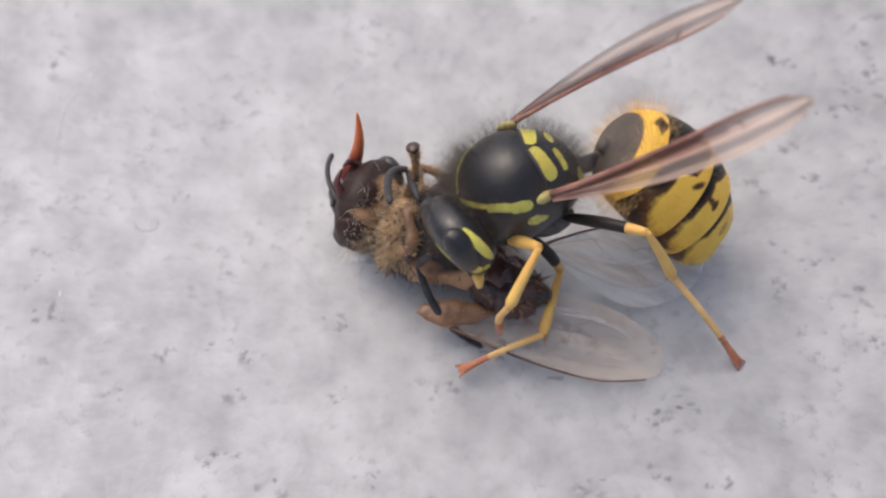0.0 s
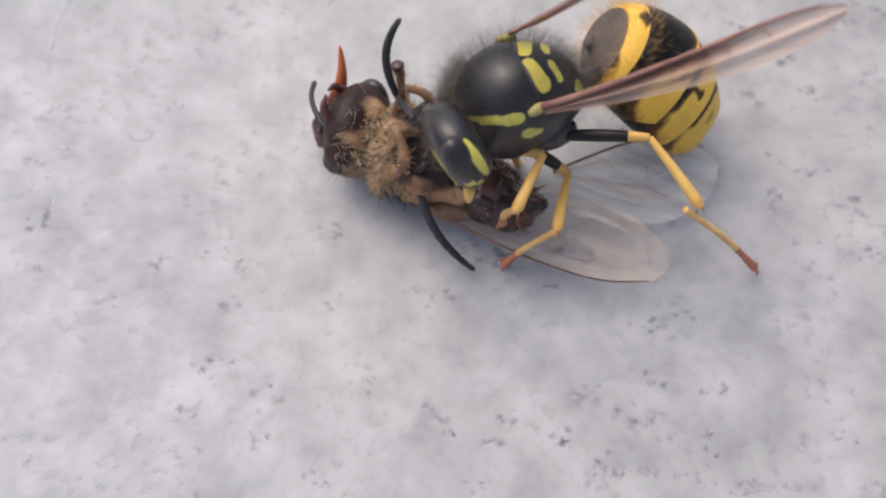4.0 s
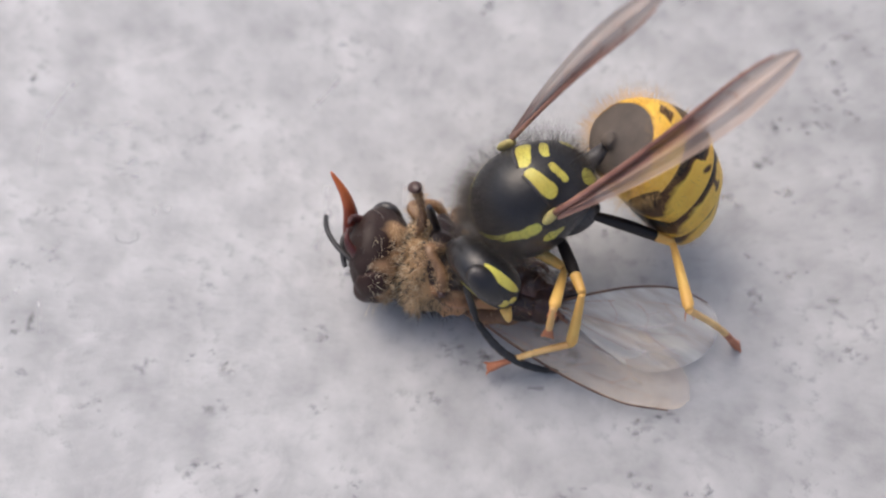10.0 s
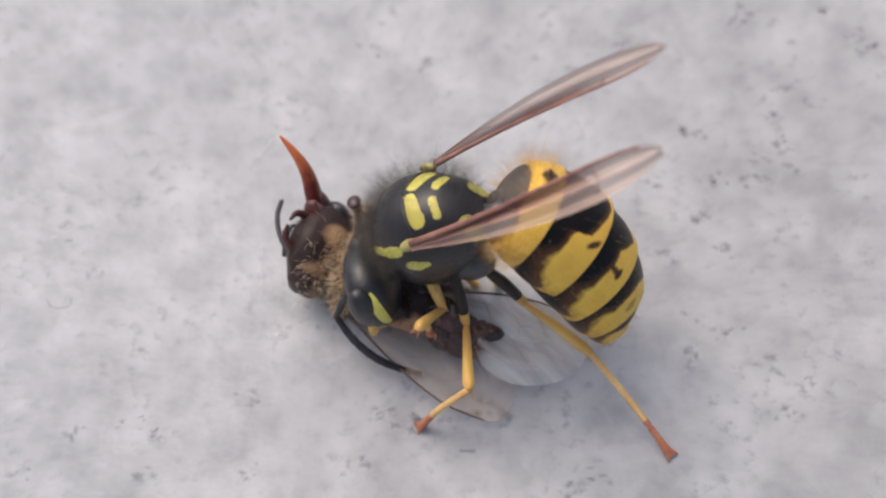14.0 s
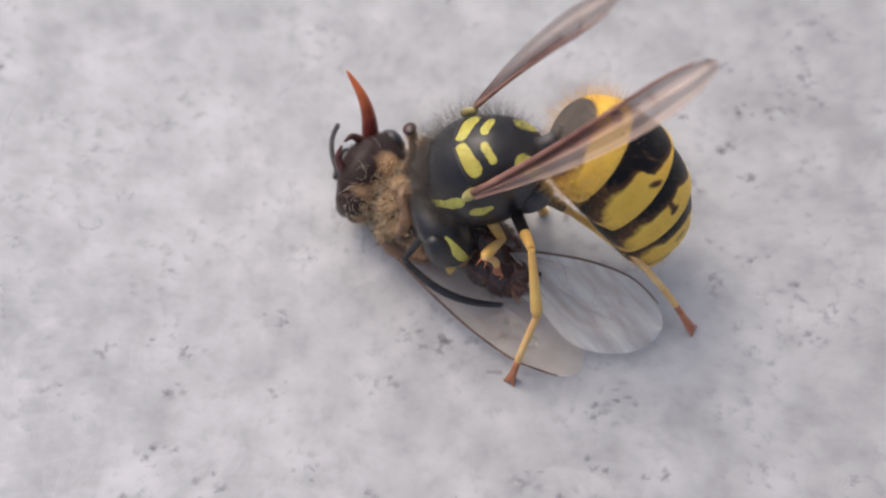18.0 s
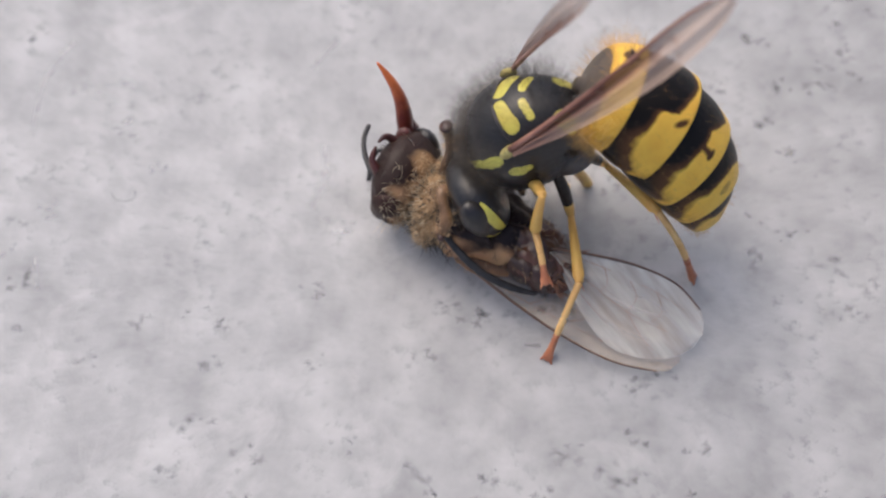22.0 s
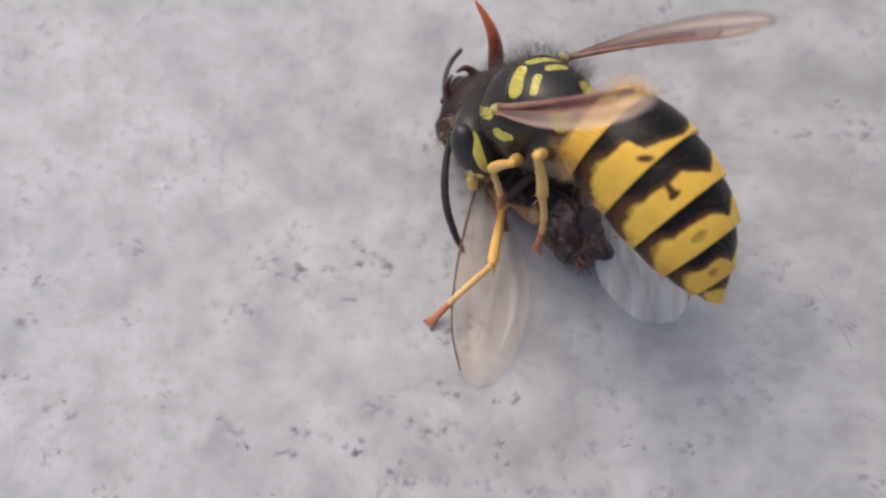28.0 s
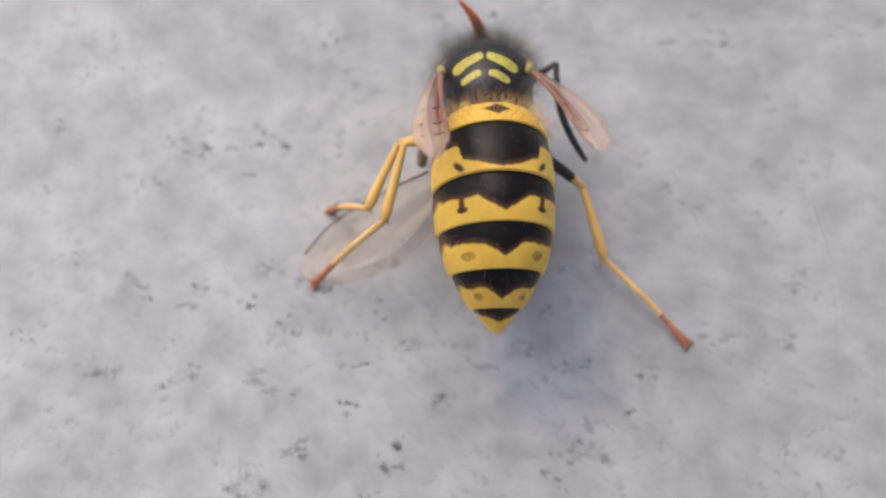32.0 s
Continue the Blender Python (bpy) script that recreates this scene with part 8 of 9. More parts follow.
    walk(right_wing, [
        (0, pose(-0.00065, -0.00175, 0.00084, 31.9, -43.4, 147.5)), (1, pose(-0.00065, -0.00175, 0.00084, 64.5, -63.8, 101.3)),
        (2, pose(-0.00065, -0.00175, 0.00084, 54.1, -58.8, 77.9)), (3, pose(-0.00065, -0.00175, 0.00084, 69.0, -50.8, 116.7)),
        (3.5, pose(-0.00065, -0.00175, 0.00084, -8.3, -47.6, 106.9)), (5.5, pose(-0.00065, -0.00175, 0.00084, 30.4, -48.8, 118.8)),
        (6, pose(-0.00065, -0.00175, 0.00084, 41.9, -30.4, 119.0)), (7, pose(-0.00065, -0.00175, 0.00084, 96.3, -53.3, 98.3)),
        (8, pose(-0.00065, -0.00175, 0.00084, 29.3, -51.1, 146.4)), (9, pose(-0.00065, -0.00175, 0.00084, 48.8, -62.2, 114.2)),
        (10, pose(-0.00065, -0.00175, 0.00084, 24.0, -40.3, 156.2)), (11, pose(-0.00065, -0.00175, 0.00084, 22.8, -22.9, 169.3)),
        (11.5, pose(-0.00065, -0.00175, 0.00084, 24.0, -31.2, 162.8)), (12, pose(-0.00065, -0.00175, 0.00084, 23.8, -9.6, -179.9)),
        (13, pose(-0.00065, -0.00175, 0.00084, 24.8, -1.7, -174.4)), (14, pose(-0.00065, -0.00175, 0.00084, 27.5, -3.0, -177.4)),
        (15, pose(-0.00065, -0.00175, 0.00084, 26.6, -2.1, -176.7)), (15.5, pose(-0.00065, -0.00175, 0.00084, 28.0, -2.2, -177.8)),
        (17.5, pose(-0.00065, -0.00175, 0.00084, 21.5, -23.3, 165.7)), (18, pose(-0.00065, -0.00175, 0.00084, 22.2, -20.6, 167.3)),
        (19, pose(-0.00065, -0.00175, 0.00084, 24.3, -1.2, 177.6)), (20, pose(-0.00065, -0.00175, 0.00084, 22.5, -16.6, 161.0)),
        (21, pose(-0.00065, -0.00175, 0.00084, 20.9, -24.2, 154.6)), (22, pose(-0.00065, -0.00175, 0.00084, 18.9, -26.5, 150.7)),
        (23, pose(-0.00065, -0.00175, 0.00084, 15.5, -30.9, 141.0)), (24, pose(-0.00065, -0.00175, 0.00084, 30.6, -3.6, -178.7)),
        (24.5, pose(-0.00065, -0.00175, 0.00084, 34.1, -1.7, 178.0)), (26.5, pose(-0.00065, -0.00175, 0.00084, 31.6, -4.1, 178.3)),
        (27, pose(-0.00065, -0.00175, 0.00084, 31.6, -1.5, 179.4)), (28, pose(-0.00065, -0.00175, 0.00084, 29.9, 0.4, 179.2)),
        (28.5, pose(-0.00065, -0.00175, 0.00084, 25.6, -9.2, -179.3)), (29, pose(-0.00065, -0.00175, 0.00084, 15.7, -5.7, -174.9)),
        (29.5, pose(-0.00065, -0.00175, 0.00084, 13.9, -20.6, -169.6)), (30, pose(-0.00065, -0.00175, 0.00084, 12.7, -9.8, -165.5)),
        (31, pose(-0.00065, -0.00175, 0.00084, 13.1, -11.0, -167.9)), (32, pose(-0.00065, -0.00175, 0.00084, 11.5, -8.0, -168.8)),
    ])
    walk(antennae[0][0], [
        (0, pose(0.00191, -0.00185, -0.00086, 37.2, 78.6, 48.7)), (1, pose(0.00228, -0.00115, -0.00144, -119.1, 80.0, -82.3)),
        (2, pose(0.00220, -0.00196, -0.00165, 74.5, 67.3, 83.3)), (3, pose(0.00225, -0.00159, -0.00162, -103.2, 76.3, -98.6)),
        (3.5, pose(0.00188, -0.00265, -0.00147, 85.9, 64.8, 94.6)), (5.5, pose(0.00176, -0.00110, -0.00190, -7.1, 64.9, 16.5)),
        (6, pose(0.00127, -0.00096, -0.00141, 42.9, 64.2, 49.9)), (7, pose(0.00134, -0.00032, -0.00105, -135.8, 69.2, -35.2)),
        (8, pose(0.00206, -0.00019, -0.00107, 32.6, 82.2, 17.1)), (9, pose(0.00143, -0.00118, -0.00131, 59.8, 64.0, 51.5)),
        (10, pose(0.00154, 0.00015, -0.00102, -145.1, 83.8, -135.3)), (11, pose(0.00107, 0.00079, -0.00144, 141.9, 79.4, 163.4)),
        (11.5, pose(0.00079, 0.00099, -0.00166, 120.2, 48.6, 146.4)), (12, pose(0.00191, 0.00029, -0.00051, 113.3, 59.0, 129.3)),
        (13, pose(0.00094, 0.00067, -0.00024, 93.0, 35.0, 151.6)), (14, pose(0.00170, 0.00034, -0.00055, 132.7, 64.3, 161.0)),
        (15, pose(0.00209, 0.00054, -0.00031, 113.5, 67.0, 122.6)), (15.5, pose(0.00197, 0.00067, -0.00059, 68.6, 45.3, 103.7)),
        (17.5, pose(0.00113, 0.00125, -0.00030, -164.7, 65.3, -168.3)), (18, pose(0.00170, 0.00057, 0.00003, 111.9, 54.1, 144.8)),
        (19, pose(0.00147, 0.00044, -0.00007, 76.3, 42.3, 122.2)), (20, pose(0.00180, 0.00067, -0.00037, 149.3, 54.9, 157.8)),
        (21, pose(0.00141, 0.00118, -0.00030, 104.5, 52.4, 156.9)), (22, pose(0.00168, 0.00057, -0.00011, 89.2, 56.9, 130.0)),
        (23, pose(0.00148, 0.00006, 0.00018, 65.7, 43.2, 105.5)), (24, pose(0.00162, 0.00101, -0.00068, 110.0, 70.4, 132.4)),
        (24.5, pose(0.00151, 0.00009, -0.00044, 80.0, 56.4, 117.7)), (26.5, pose(0.00154, -0.00037, 0.00006, 2.8, 53.7, 88.6)),
        (27, pose(0.00122, -0.00074, 0.00020, 66.5, 57.3, 83.8)), (28, pose(0.00140, -0.00009, -0.00011, 19.1, 73.6, 71.5)),
        (28.5, pose(0.00119, -0.00001, -0.00038, 8.9, 63.8, 64.2)), (29, pose(0.00034, 0.00230, 0.00036, 104.4, 82.6, -167.3)),
        (29.5, pose(0.00191, 0.00286, 0.00109, 91.4, 80.3, -175.2)), (30, pose(0.00187, 0.00068, 0.00085, -38.3, 51.1, -13.8)),
        (31, pose(0.00174, 0.00024, 0.00096, -38.9, 51.4, -13.9)), (32, pose(0.00164, 0.00045, 0.00106, -19.7, 51.5, -14.2)),
    ])
    walk(antennae[0][1], [
        (0, pose(0.00121, -0.00049, -0.00013, -0.0, 25.6, -62.7)), (1, pose(0.00136, -0.00022, -0.00036, -0.0, 39.4, -45.4)),
        (2, pose(0.00148, -0.00079, -0.00066, -0.0, 35.8, -58.5)), (3, pose(0.00145, -0.00053, -0.00056, -0.0, 38.3, -53.0)),
        (3.5, pose(0.00136, -0.00126, -0.00064, -0.0, 29.3, -69.7)), (5.5, pose(0.00117, -0.00022, -0.00058, -0.0, 51.2, -55.9)),
        (6, pose(0.00088, 0.00005, -0.00010, -0.0, 50.3, -69.3)), (7, pose(0.00074, 0.00041, 0.00037, -0.0, 56.2, -50.6)),
        (8, pose(0.00096, 0.00031, 0.00013, -0.0, 44.8, -24.2)), (9, pose(0.00095, -0.00006, -0.00013, -0.0, 44.0, -66.8)),
        (10, pose(0.00070, 0.00042, 0.00044, -0.0, 58.8, -17.6)), (11, pose(0.00078, 0.00043, 0.00019, 0.0, 74.3, 50.8)),
        (11.5, pose(0.00076, 0.00051, -0.00003, 0.0, 73.7, 85.9)), (12, pose(0.00054, 0.00042, 0.00050, -0.0, 36.3, -5.3)),
        (13, pose(0.00046, -0.00001, 0.00124, 0.0, 60.8, 54.2)), (14, pose(0.00047, 0.00042, 0.00062, -0.0, 43.2, -3.3)),
        (15, pose(0.00057, 0.00038, 0.00044, 0.0, 26.2, 6.0)), (15.5, pose(0.00065, 0.00038, 0.00043, 0.0, 37.1, 12.5)),
        (17.5, pose(0.00056, -0.00003, 0.00067, 0.0, 34.9, 65.9)), (18, pose(0.00011, 0.00028, 0.00057, 0.0, 18.4, 10.4)),
        (19, pose(-0.00000, 0.00036, 0.00078, 0.0, 30.0, 3.4)), (20, pose(0.00043, 0.00032, 0.00057, 0.0, 33.6, 14.6)),
        (21, pose(0.00048, 0.00009, 0.00061, 0.0, 32.4, 49.5)), (22, pose(0.00018, 0.00029, 0.00063, 0.0, 26.1, 10.5)),
        (23, pose(-0.00002, 0.00076, 0.00053, -0.0, 12.1, -25.0)), (24, pose(0.00062, 0.00031, 0.00050, 0.0, 43.9, 35.2)),
        (24.5, pose(0.00038, 0.00055, 0.00074, -0.0, 44.2, -22.2)), (26.5, pose(0.00037, 0.00078, 0.00049, -0.0, 14.9, -44.4)),
        (27, pose(0.00058, 0.00082, 0.00040, -0.0, 6.8, -67.6)), (28, pose(0.00022, 0.00080, 0.00072, -0.0, 29.3, -37.2)),
        (28.5, pose(0.00040, 0.00073, 0.00093, -0.0, 50.4, -43.2)), (29, pose(0.00070, 0.00064, 0.00035, 0.0, -0.3, 102.2)),
        (29.5, pose(0.00121, 0.00138, 0.00064, 0.0, -15.2, 64.8)), (30, pose(0.00036, 0.00030, 0.00017, 0.0, -23.4, 14.0)),
        (31, pose(0.00031, 0.00047, 0.00008, -0.0, -31.3, -9.2)), (32, pose(0.00031, 0.00038, 0.00000, 0.0, -38.5, 3.2)),
    ])
    walk(antennae[1][0], [
        (0, pose(-0.00010, -0.00374, 0.00116, 3.7, -20.2, 74.9)), (1, pose(0.00097, -0.00301, 0.00054, -21.2, -70.4, -104.6)),
        (2, pose(0.00079, -0.00220, -0.00085, -114.2, -60.3, -87.5)), (3, pose(0.00104, -0.00312, 0.00050, -7.2, -53.7, 168.7)),
        (3.5, pose(0.00075, -0.00406, 0.00065, -5.9, -48.0, 133.3)), (5.5, pose(0.00149, -0.00270, 0.00007, 96.5, -68.7, 112.2)),
        (6, pose(0.00100, -0.00282, 0.00063, -11.3, -44.4, 118.8)), (7, pose(0.00072, -0.00201, 0.00131, -2.0, -32.7, 107.2)),
        (9, pose(0.00055, -0.00262, 0.00016, -43.0, -44.2, 111.9)), (12, pose(0.00095, -0.00175, 0.00073, -24.2, -50.9, 121.7)),
        (13, pose(0.00119, -0.00065, -0.00054, -93.8, 54.1, -73.9)), (14, pose(0.00108, -0.00074, -0.00069, -107.6, 52.2, -87.1)),
        (15, pose(0.00109, -0.00068, -0.00071, -105.5, 56.7, -85.2)), (15.5, pose(0.00105, -0.00082, -0.00066, -102.8, 55.3, -88.7)),
        (17.5, pose(0.00123, -0.00055, -0.00053, -93.6, 53.8, -69.4)), (18, pose(0.00119, -0.00055, -0.00062, -99.1, 55.5, -74.0)),
        (19, pose(0.00115, -0.00066, -0.00061, -101.6, 52.7, -79.0)), (20, pose(0.00116, -0.00066, -0.00059, -102.5, 50.2, -78.7)),
        (21, pose(0.00117, -0.00063, -0.00061, -101.2, 52.7, -77.7)), (22, pose(0.00116, -0.00074, -0.00051, -92.7, 53.2, -76.5)),
        (23, pose(0.00107, -0.00090, -0.00054, -91.9, 55.4, -83.5)), (24, pose(0.00110, -0.00077, -0.00063, -105.1, 50.0, -85.4)),
        (24.5, pose(0.00097, -0.00110, -0.00046, -85.4, 55.3, -87.7)), (26.5, pose(0.00088, -0.00105, -0.00086, -82.6, 66.4, -97.8)),
        (27, pose(0.00106, -0.00093, -0.00075, -75.4, 63.2, -83.2)), (28, pose(0.00115, -0.00087, -0.00065, -70.9, 60.1, -75.2)),
        (28.5, pose(0.00155, -0.00021, -0.00029, -70.9, 51.7, -45.2)), (29, pose(0.00150, -0.00050, -0.00020, -25.8, 58.5, -22.4)),
        (31, pose(0.00038, -0.00243, 0.00219, 137.5, 66.1, -99.1)), (32, pose(0.00038, -0.00243, 0.00219, 137.5, 66.1, -99.1)),
    ])
    walk(antennae[1][1], [
        (0, pose(0.00031, -0.00214, 0.00077, 0.0, -13.3, -104.3)), (1, pose(0.00083, -0.00132, 0.00042, -0.0, -4.1, -85.1)),
        (2, pose(0.00076, -0.00078, 0.00009, -0.0, 33.6, -88.7)), (3, pose(0.00086, -0.00144, 0.00041, -0.0, -3.1, -84.0)),
        (3.5, pose(0.00075, -0.00236, 0.00051, -0.0, -4.7, -90.0)), (5.5, pose(0.00097, -0.00109, 0.00027, -0.0, 6.6, -72.3)),
        (6, pose(0.00083, -0.00114, 0.00044, -0.0, -6.5, -84.1)), (7, pose(0.00075, -0.00055, 0.00044, 0.0, -30.7, -91.1)),
        (9, pose(0.00070, -0.00093, 0.00030, 0.0, 5.0, -95.1)), (12, pose(0.00071, -0.00013, 0.00027, -0.0, -15.6, -81.8)),
        (13, pose(0.00046, -0.00023, 0.00094, -0.0, 60.2, -30.0)), (14, pose(0.00059, -0.00023, 0.00086, -0.0, 65.5, -46.2)),
        (15, pose(0.00059, -0.00027, 0.00086, -0.0, 67.6, -38.9)), (15.5, pose(0.00060, -0.00019, 0.00085, -0.0, 63.0, -54.3)),
        (17.5, pose(0.00043, -0.00030, 0.00095, -0.0, 60.4, -17.7)), (18, pose(0.00050, -0.00031, 0.00091, -0.0, 64.6, -18.6)),
        (19, pose(0.00052, -0.00025, 0.00091, -0.0, 63.7, -32.3)), (20, pose(0.00050, -0.00024, 0.00092, -0.0, 62.7, -32.4)),
        (21, pose(0.00051, -0.00027, 0.00091, -0.0, 63.7, -28.8)), (22, pose(0.00047, -0.00017, 0.00093, -0.0, 57.9, -39.7)),
        (23, pose(0.00056, -0.00010, 0.00088, -0.0, 56.1, -56.9)), (24, pose(0.00056, -0.00020, 0.00088, -0.0, 62.4, -47.3)),
        (24.5, pose(0.00063, -0.00001, 0.00080, -0.0, 47.9, -72.7)), (26.5, pose(0.00072, -0.00025, 0.00063, -0.0, 61.4, -78.8)),
        (27, pose(0.00064, -0.00021, 0.00073, -0.0, 60.8, -60.2)), (28, pose(0.00057, -0.00019, 0.00080, -0.0, 58.3, -50.1)),
        (28.5, pose(0.00024, -0.00052, 0.00075, 0.0, 37.6, 13.4)), (29, pose(0.00014, -0.00032, 0.00080, -0.0, 36.0, -7.6)),
        (31, pose(0.00061, -0.00118, 0.00106, 0.0, -41.7, -100.3)), (32, pose(0.00061, -0.00118, 0.00106, 0.0, -41.7, -100.3)),
    ])
    walk(bee, [
        (0, pose(-0.00462, 0.00222, 0.00169, -138.5, -0.9, 153.4)), (1, pose(-0.00476, 0.00152, 0.00169, -147.7, -0.9, 151.6)),
        (2, pose(-0.00580, 0.00072, 0.00169, -139.9, -0.9, 174.4)), (3, pose(-0.00468, 0.00166, 0.00168, -142.7, -2.5, 156.4)),
        (3.5, pose(-0.00466, 0.00192, 0.00169, -140.3, -0.9, 155.2)), (5.5, pose(-0.00615, -0.00029, 0.00169, -138.6, -1.0, 174.3)),
        (6, pose(-0.00611, -0.00018, 0.00169, -139.0, -1.8, 174.8)), (7, pose(-0.00537, 0.00021, 0.00170, -138.5, 0.4, 172.2)),
        (8, pose(-0.00464, 0.00032, 0.00169, -138.5, -0.9, 174.2)), (9, pose(-0.00432, 0.00029, 0.00169, -141.4, -0.9, 175.0)),
        (10, pose(-0.00356, 0.00075, 0.00169, -141.3, -0.9, 170.9)), (11, pose(-0.00389, 0.00129, 0.00171, -147.5, 1.0, 164.9)),
        (11.5, pose(-0.00346, 0.00137, 0.00170, -143.2, 0.3, 164.4)), (12, pose(-0.00334, 0.00309, 0.00169, -153.4, -1.0, 148.9)),
        (13, pose(-0.00176, 0.00354, 0.00169, -156.4, -0.9, 147.6)), (14, pose(-0.00318, 0.00338, 0.00169, -150.9, -1.0, 154.6)),
        (15, pose(-0.00304, 0.00419, 0.00169, -149.4, -1.0, 148.8)), (15.5, pose(-0.00296, 0.00388, 0.00169, -151.4, -1.0, 148.4)),
        (17.5, pose(-0.00192, 0.00357, 0.00169, -149.6, -1.0, 149.8)), (18, pose(-0.00240, 0.00322, 0.00169, -149.4, -0.9, 149.0)),
        (19, pose(-0.00264, 0.00339, 0.00169, -154.1, -1.0, 143.9)), (20, pose(-0.00250, 0.00297, 0.00169, -148.9, -0.9, 143.7)),
        (21, pose(-0.00242, 0.00241, 0.00169, -146.7, -1.0, 148.4)), (22, pose(-0.00249, 0.00206, 0.00169, -149.6, -0.9, 151.8)),
        (23, pose(-0.00240, 0.00197, 0.00169, -146.6, -1.6, 158.2)), (24, pose(-0.00099, 0.00247, 0.00169, -159.5, -0.9, 151.4)),
        (24.5, pose(-0.00131, 0.00277, 0.00169, -158.1, -0.9, 149.6)), (26.5, pose(0.00384, 0.00335, 0.00169, -162.6, -0.9, 124.5)),
        (27, pose(0.00329, 0.00295, 0.00169, -153.7, -1.0, 134.1)), (28, pose(0.00677, 0.00295, 0.00169, -157.9, -1.2, 129.5)),
        (28.5, pose(0.00655, 0.00221, 0.00169, -159.0, -1.2, 123.0)), (29, pose(0.00927, 0.00177, 0.00169, -176.5, -1.1, 97.1)),
        (29.5, pose(0.00997, 0.00126, 0.00169, -177.0, -1.1, 94.0)), (30, pose(0.01110, 0.00102, 0.00169, 176.1, -1.0, 90.4)),
        (31, pose(0.01193, -0.00038, 0.00169, 175.6, -1.0, 88.6)), (32, pose(0.01109, -0.00125, 0.00169, 163.2, -1.1, 91.0)),
    ])
    walk(tongue, [
        (0, pose(0.00135, 0.00004, -0.00042, 125.5, 82.8, -68.0)), (1, pose(0.00089, 0.00063, -0.00041, 165.1, 62.7, -32.3)),
        (2, pose(0.00155, 0.00019, -0.00151, 170.0, 76.0, -3.1)), (3, pose(0.00147, 0.00100, 0.00003, 122.5, 59.7, -76.0)),
        (3.5, pose(0.00144, 0.00031, 0.00006, 118.5, 76.6, -75.3)), (5.5, pose(0.00150, 0.00049, -0.00046, 60.4, 75.7, -116.3)),
        (6, pose(0.00131, 0.00051, -0.00036, 82.0, 74.5, -94.6)), (7, pose(0.00151, 0.00043, -0.00020, 35.3, 71.7, -144.1)),
        (8, pose(0.00135, 0.00030, -0.00066, 98.9, 85.0, -75.0)), (9, pose(0.00095, 0.00027, -0.00021, 147.3, 68.4, -26.9)),
        (10, pose(0.00129, 0.00048, -0.00033, 138.0, 68.8, -40.7)), (11, pose(0.00086, 0.00056, -0.00042, 156.5, 59.2, -29.2)),
        (11.5, pose(0.00106, 0.00012, -0.00006, 157.8, 67.7, -26.5)), (12, pose(0.00091, 0.00057, -0.00112, -175.1, 54.1, -15.1)),
        (13, pose(0.00062, 0.00038, -0.00072, -171.7, 48.9, -14.3)), (14, pose(0.00093, 0.00054, -0.00150, -175.0, 54.5, -8.3)),
        (15, pose(0.00056, 0.00076, -0.00194, -169.6, 55.7, -6.5)), (15.5, pose(0.00072, 0.00074, -0.00184, -168.9, 52.2, -7.2)),
        (17.5, pose(0.00071, 0.00023, -0.00050, 178.9, 55.7, -19.1)), (18, pose(0.00077, 0.00042, -0.00111, -175.7, 58.3, -13.3)),
        (19, pose(0.00111, 0.00046, -0.00106, -171.2, 54.1, -15.8)), (20, pose(0.00085, 0.00075, -0.00145, -174.7, 60.5, -17.0)),
        (21, pose(0.00109, 0.00047, -0.00138, 178.9, 60.4, -18.7)), (22, pose(0.00089, 0.00075, -0.00135, 175.5, 56.4, -21.0)),
        (23, pose(0.00114, 0.00030, -0.00103, 171.3, 56.9, -17.8)), (24, pose(0.00060, 0.00092, -0.00151, -172.2, 41.7, -13.1)),
        (24.5, pose(0.00077, 0.00074, -0.00147, -171.8, 43.9, -13.6)), (26.5, pose(0.00068, 0.00071, -0.00132, -149.2, 45.7, -14.5)),
        (27, pose(0.00092, 0.00073, -0.00182, -160.7, 50.4, -12.5)), (28, pose(0.00070, 0.00086, -0.00125, -160.0, 50.6, -19.2)),
        (28.5, pose(0.00118, 0.00082, -0.00134, -154.3, 51.9, -19.5)), (29, pose(0.00178, 0.00039, -0.00096, -119.6, 57.2, -15.7)),
        (29.5, pose(0.00190, -0.00008, -0.00096, -114.4, 58.7, -13.1)), (30, pose(0.00133, 0.00102, -0.00069, -110.3, 58.4, -16.0)),
        (31, pose(0.00145, 0.00086, -0.00079, -105.6, 58.8, -12.6)), (32, pose(0.00202, 0.00028, -0.00043, -111.8, 72.4, -22.2)),
    ])
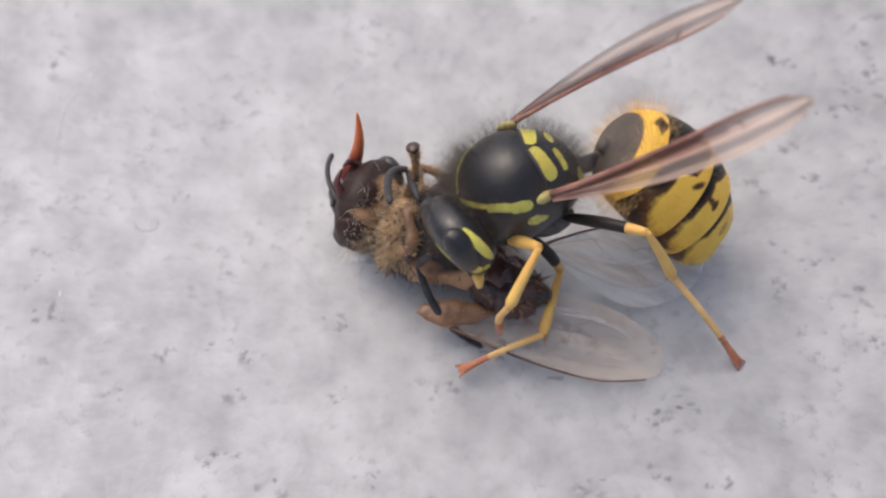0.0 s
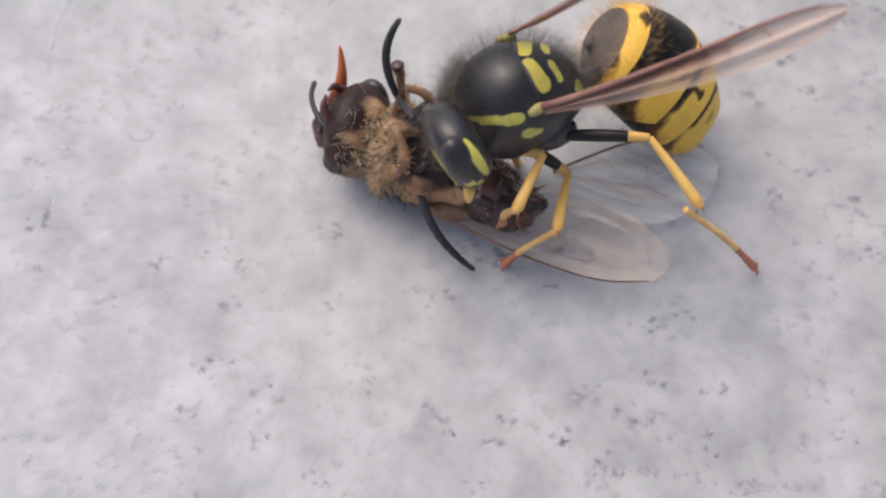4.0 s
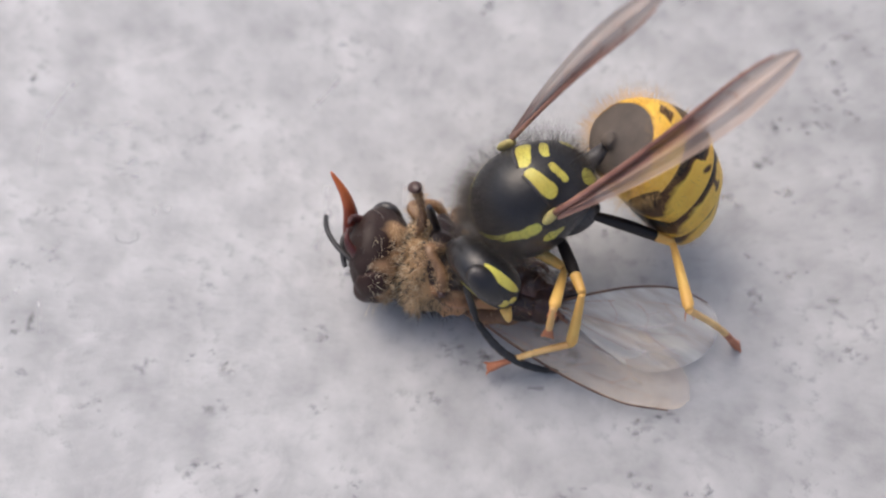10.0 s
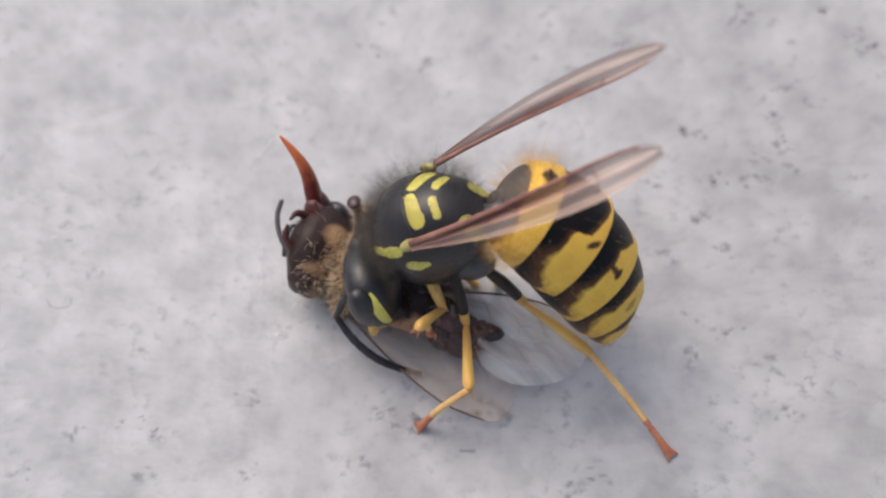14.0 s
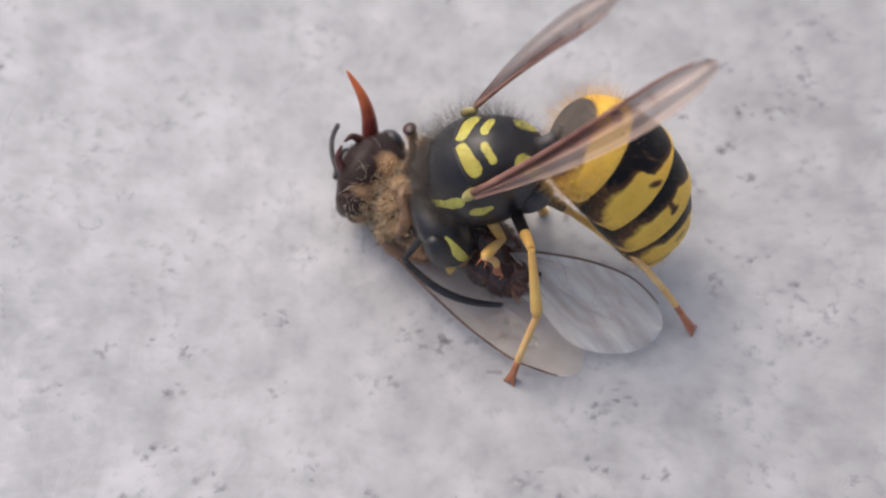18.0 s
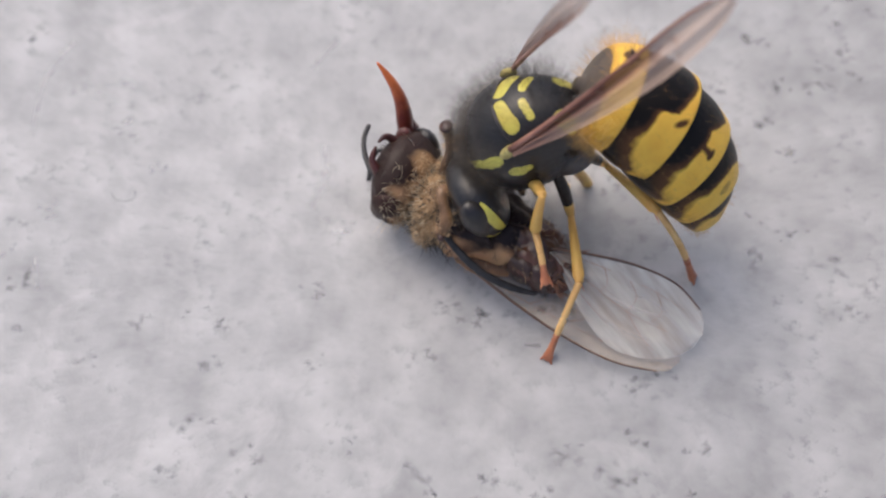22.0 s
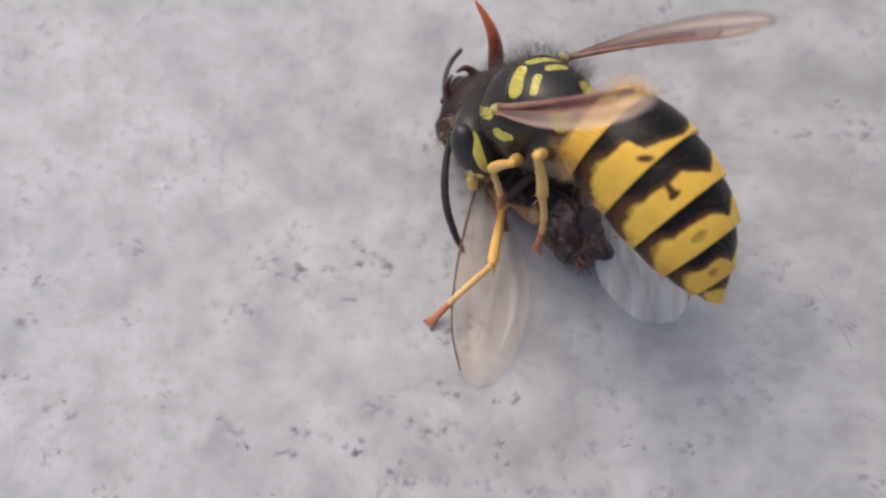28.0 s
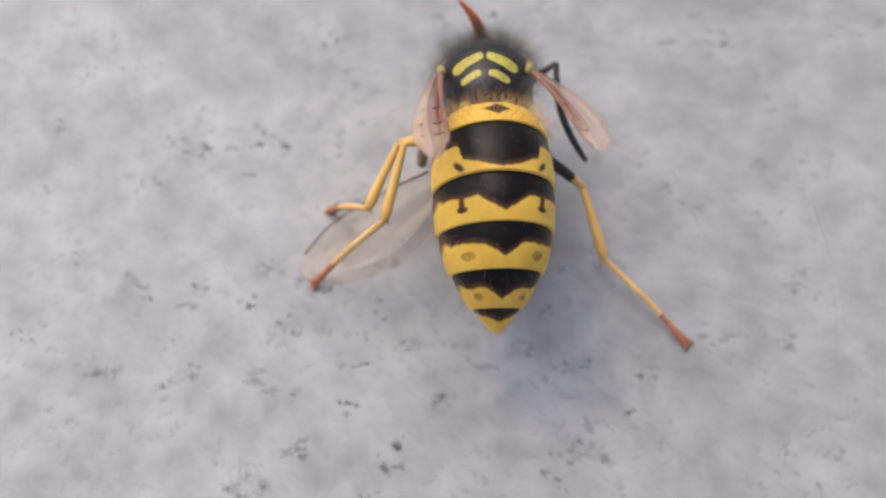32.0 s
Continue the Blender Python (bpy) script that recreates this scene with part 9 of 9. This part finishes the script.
    walk(bee_wings[0], [
        (0, pose(-0.00381, -0.00162, 0.00215, -126.0, 2.4, 168.6)), (1, pose(-0.00351, -0.00162, 0.00166, -135.0, -1.3, 171.4)),
        (2, pose(-0.00352, -0.00039, 0.00129, -129.1, -13.9, -163.3)), (3, pose(-0.00311, -0.00133, 0.00171, -129.8, -0.1, 174.7)),
        (3.5, pose(-0.00373, -0.00087, 0.00168, -127.3, 3.4, 179.9)), (5.5, pose(-0.00319, -0.00066, 0.00134, -124.4, -6.1, 178.8)),
        (6, pose(-0.00334, -0.00078, 0.00145, -124.9, -5.1, 179.8)), (7, pose(-0.00327, -0.00102, 0.00178, -124.4, -6.8, 177.5)),
        (8, pose(-0.00381, -0.00088, 0.00176, -125.2, -5.9, -172.8)), (9, pose(-0.00346, -0.00037, 0.00113, -128.4, -13.2, -171.2)),
        (10, pose(-0.00340, -0.00069, 0.00142, -129.4, -15.2, -168.4)), (11, pose(-0.00289, -0.00100, 0.00147, -134.3, -9.5, -178.5)),
        (11.5, pose(-0.00076, -0.00114, 0.00146, -129.8, -9.6, 180.0)), (12, pose(-0.00112, -0.00071, 0.00087, -142.6, -10.1, -174.2)),
        (13, pose(-0.00108, -0.00096, 0.00085, -146.2, -11.0, -172.0)), (14, pose(-0.00034, -0.00066, 0.00082, -140.7, -14.1, -168.6)),
        (15, pose(-0.00131, -0.00038, 0.00099, -141.1, -14.2, -165.7)), (15.5, pose(-0.00094, -0.00098, 0.00122, -141.2, -10.5, -171.9)),
        (17.5, pose(-0.00195, -0.00235, 0.00213, -137.8, -6.3, -179.3)), (18, pose(-0.00162, -0.00128, 0.00146, -138.4, -8.9, -175.6)),
        (19, pose(-0.00238, -0.00129, 0.00136, -142.6, -4.0, 177.3)), (20, pose(-0.00259, -0.00123, 0.00157, -137.2, -2.2, 174.8)),
        (21, pose(-0.00257, -0.00099, 0.00153, -135.1, -5.4, -179.7)), (22, pose(-0.00315, -0.00108, 0.00147, -137.5, -5.4, -179.5)),
        (23, pose(-0.00288, -0.00120, 0.00163, -135.1, -10.3, -170.9)), (24, pose(-0.00121, -0.00082, 0.00104, -151.4, -12.1, -160.9)),
        (24.5, pose(-0.00234, -0.00133, 0.00132, -148.1, -9.2, -169.2)), (26.5, pose(-0.00136, -0.00124, 0.00105, -160.1, -11.5, -160.7)),
        (27, pose(-0.00117, -0.00052, 0.00093, -152.5, -18.1, -154.4)), (28, pose(-0.00144, -0.00076, 0.00091, -165.8, -22.0, -135.2)),
        (28.5, pose(0.00009, -0.00036, 0.00072, -161.9, -17.6, -148.6)), (29, pose(-0.00067, -0.00086, -0.00012, 177.2, -12.9, -146.4)),
        (29.5, pose(-0.00087, -0.00149, 0.00044, 176.8, -8.8, -149.1)), (30, pose(-0.00190, -0.00103, -0.00018, 167.9, -7.7, -132.3)),
        (31, pose(-0.00148, -0.00169, 0.00032, 167.4, -3.5, -134.3)), (32, pose(-0.00207, -0.00036, 0.00032, 160.8, 7.8, -118.3)),
    ])
    walk(bee_wings[1], [
        (0, pose(-0.00608, 0.00083, -0.00097, -125.1, -7.4, 165.9)), (1, pose(-0.00672, 0.00079, -0.00059, -133.2, -16.8, -179.3)),
        (2, pose(-0.00486, -0.00064, 0.00056, -130.4, -14.4, -159.2)), (3, pose(-0.00655, 0.00008, -0.00048, -129.4, -6.2, 167.1)),
        (3.5, pose(-0.00700, 0.00088, -0.00082, -126.9, -6.4, 166.4)), (5.5, pose(-0.00659, -0.00083, 0.00058, -125.4, -2.4, 161.6)),
        (6, pose(-0.00629, -0.00131, 0.00081, -124.3, -7.5, 168.1)), (7, pose(-0.00641, -0.00103, 0.00077, -123.8, -7.9, 163.5)),
        (8, pose(-0.00602, -0.00014, -0.00008, -122.9, -15.4, 175.2)), (9, pose(-0.00710, -0.00001, -0.00011, -127.4, -23.9, -172.3)),
        (10, pose(-0.00633, -0.00080, 0.00049, -126.8, -20.8, -177.0)), (11, pose(-0.00451, -0.00151, 0.00020, -131.2, -17.6, 164.0)),
        (11.5, pose(-0.00578, -0.00044, 0.00009, -128.9, -22.6, -179.4)), (12, pose(-0.00502, -0.00118, -0.00026, -139.6, -13.1, 159.5)),
        (13, pose(-0.00480, -0.00074, -0.00028, -145.7, -23.9, -172.3)), (14, pose(-0.00442, -0.00065, -0.00071, -136.7, -25.9, 179.5)),
        (15, pose(-0.00428, -0.00102, -0.00110, -133.3, -22.2, 161.4)), (15.5, pose(-0.00433, -0.00027, -0.00097, -137.0, -21.4, 170.9)),
        (17.5, pose(-0.00528, -0.00020, -0.00070, -138.7, -31.2, -166.5)), (18, pose(-0.00577, -0.00032, -0.00031, -134.9, -22.3, -176.6)),
        (19, pose(-0.00529, 0.00071, -0.00084, -142.7, -25.9, -166.2)), (20, pose(-0.00551, -0.00008, -0.00056, -136.1, -25.9, -172.5)),
        (21, pose(-0.00543, -0.00012, -0.00065, -134.6, -29.3, -170.4)), (22, pose(-0.00581, -0.00050, -0.00028, -134.8, -25.2, -172.8)),
        (23, pose(-0.00517, -0.00055, -0.00050, -132.7, -24.8, -177.3)), (24, pose(-0.00519, -0.00011, -0.00045, -145.8, -14.4, 167.7)),
        (24.5, pose(-0.00473, -0.00016, -0.00176, -142.9, -33.0, 178.4)), (26.5, pose(-0.00491, 0.00102, -0.00127, -157.6, -27.2, -168.1)),
        (27, pose(-0.00468, 0.00198, -0.00188, -148.4, -31.4, -164.3)), (28, pose(-0.00484, 0.00136, -0.00174, -157.9, -36.6, -151.7)),
        (28.5, pose(-0.00359, 0.00036, -0.00154, -155.5, -34.4, -164.0)), (29, pose(-0.00359, -0.00236, -0.00061, -169.9, -19.4, 155.7)),
        (29.5, pose(-0.00309, -0.00184, -0.00118, -171.2, -25.3, 157.9)), (30, pose(-0.00316, -0.00250, -0.00082, 178.1, -20.5, 172.4)),
        (31, pose(-0.00241, -0.00207, -0.00099, 173.3, -21.2, -171.2)), (32, pose(-0.00149, 0.00085, -0.00365, 149.0, -46.3, -117.8)),
    ])


motions()
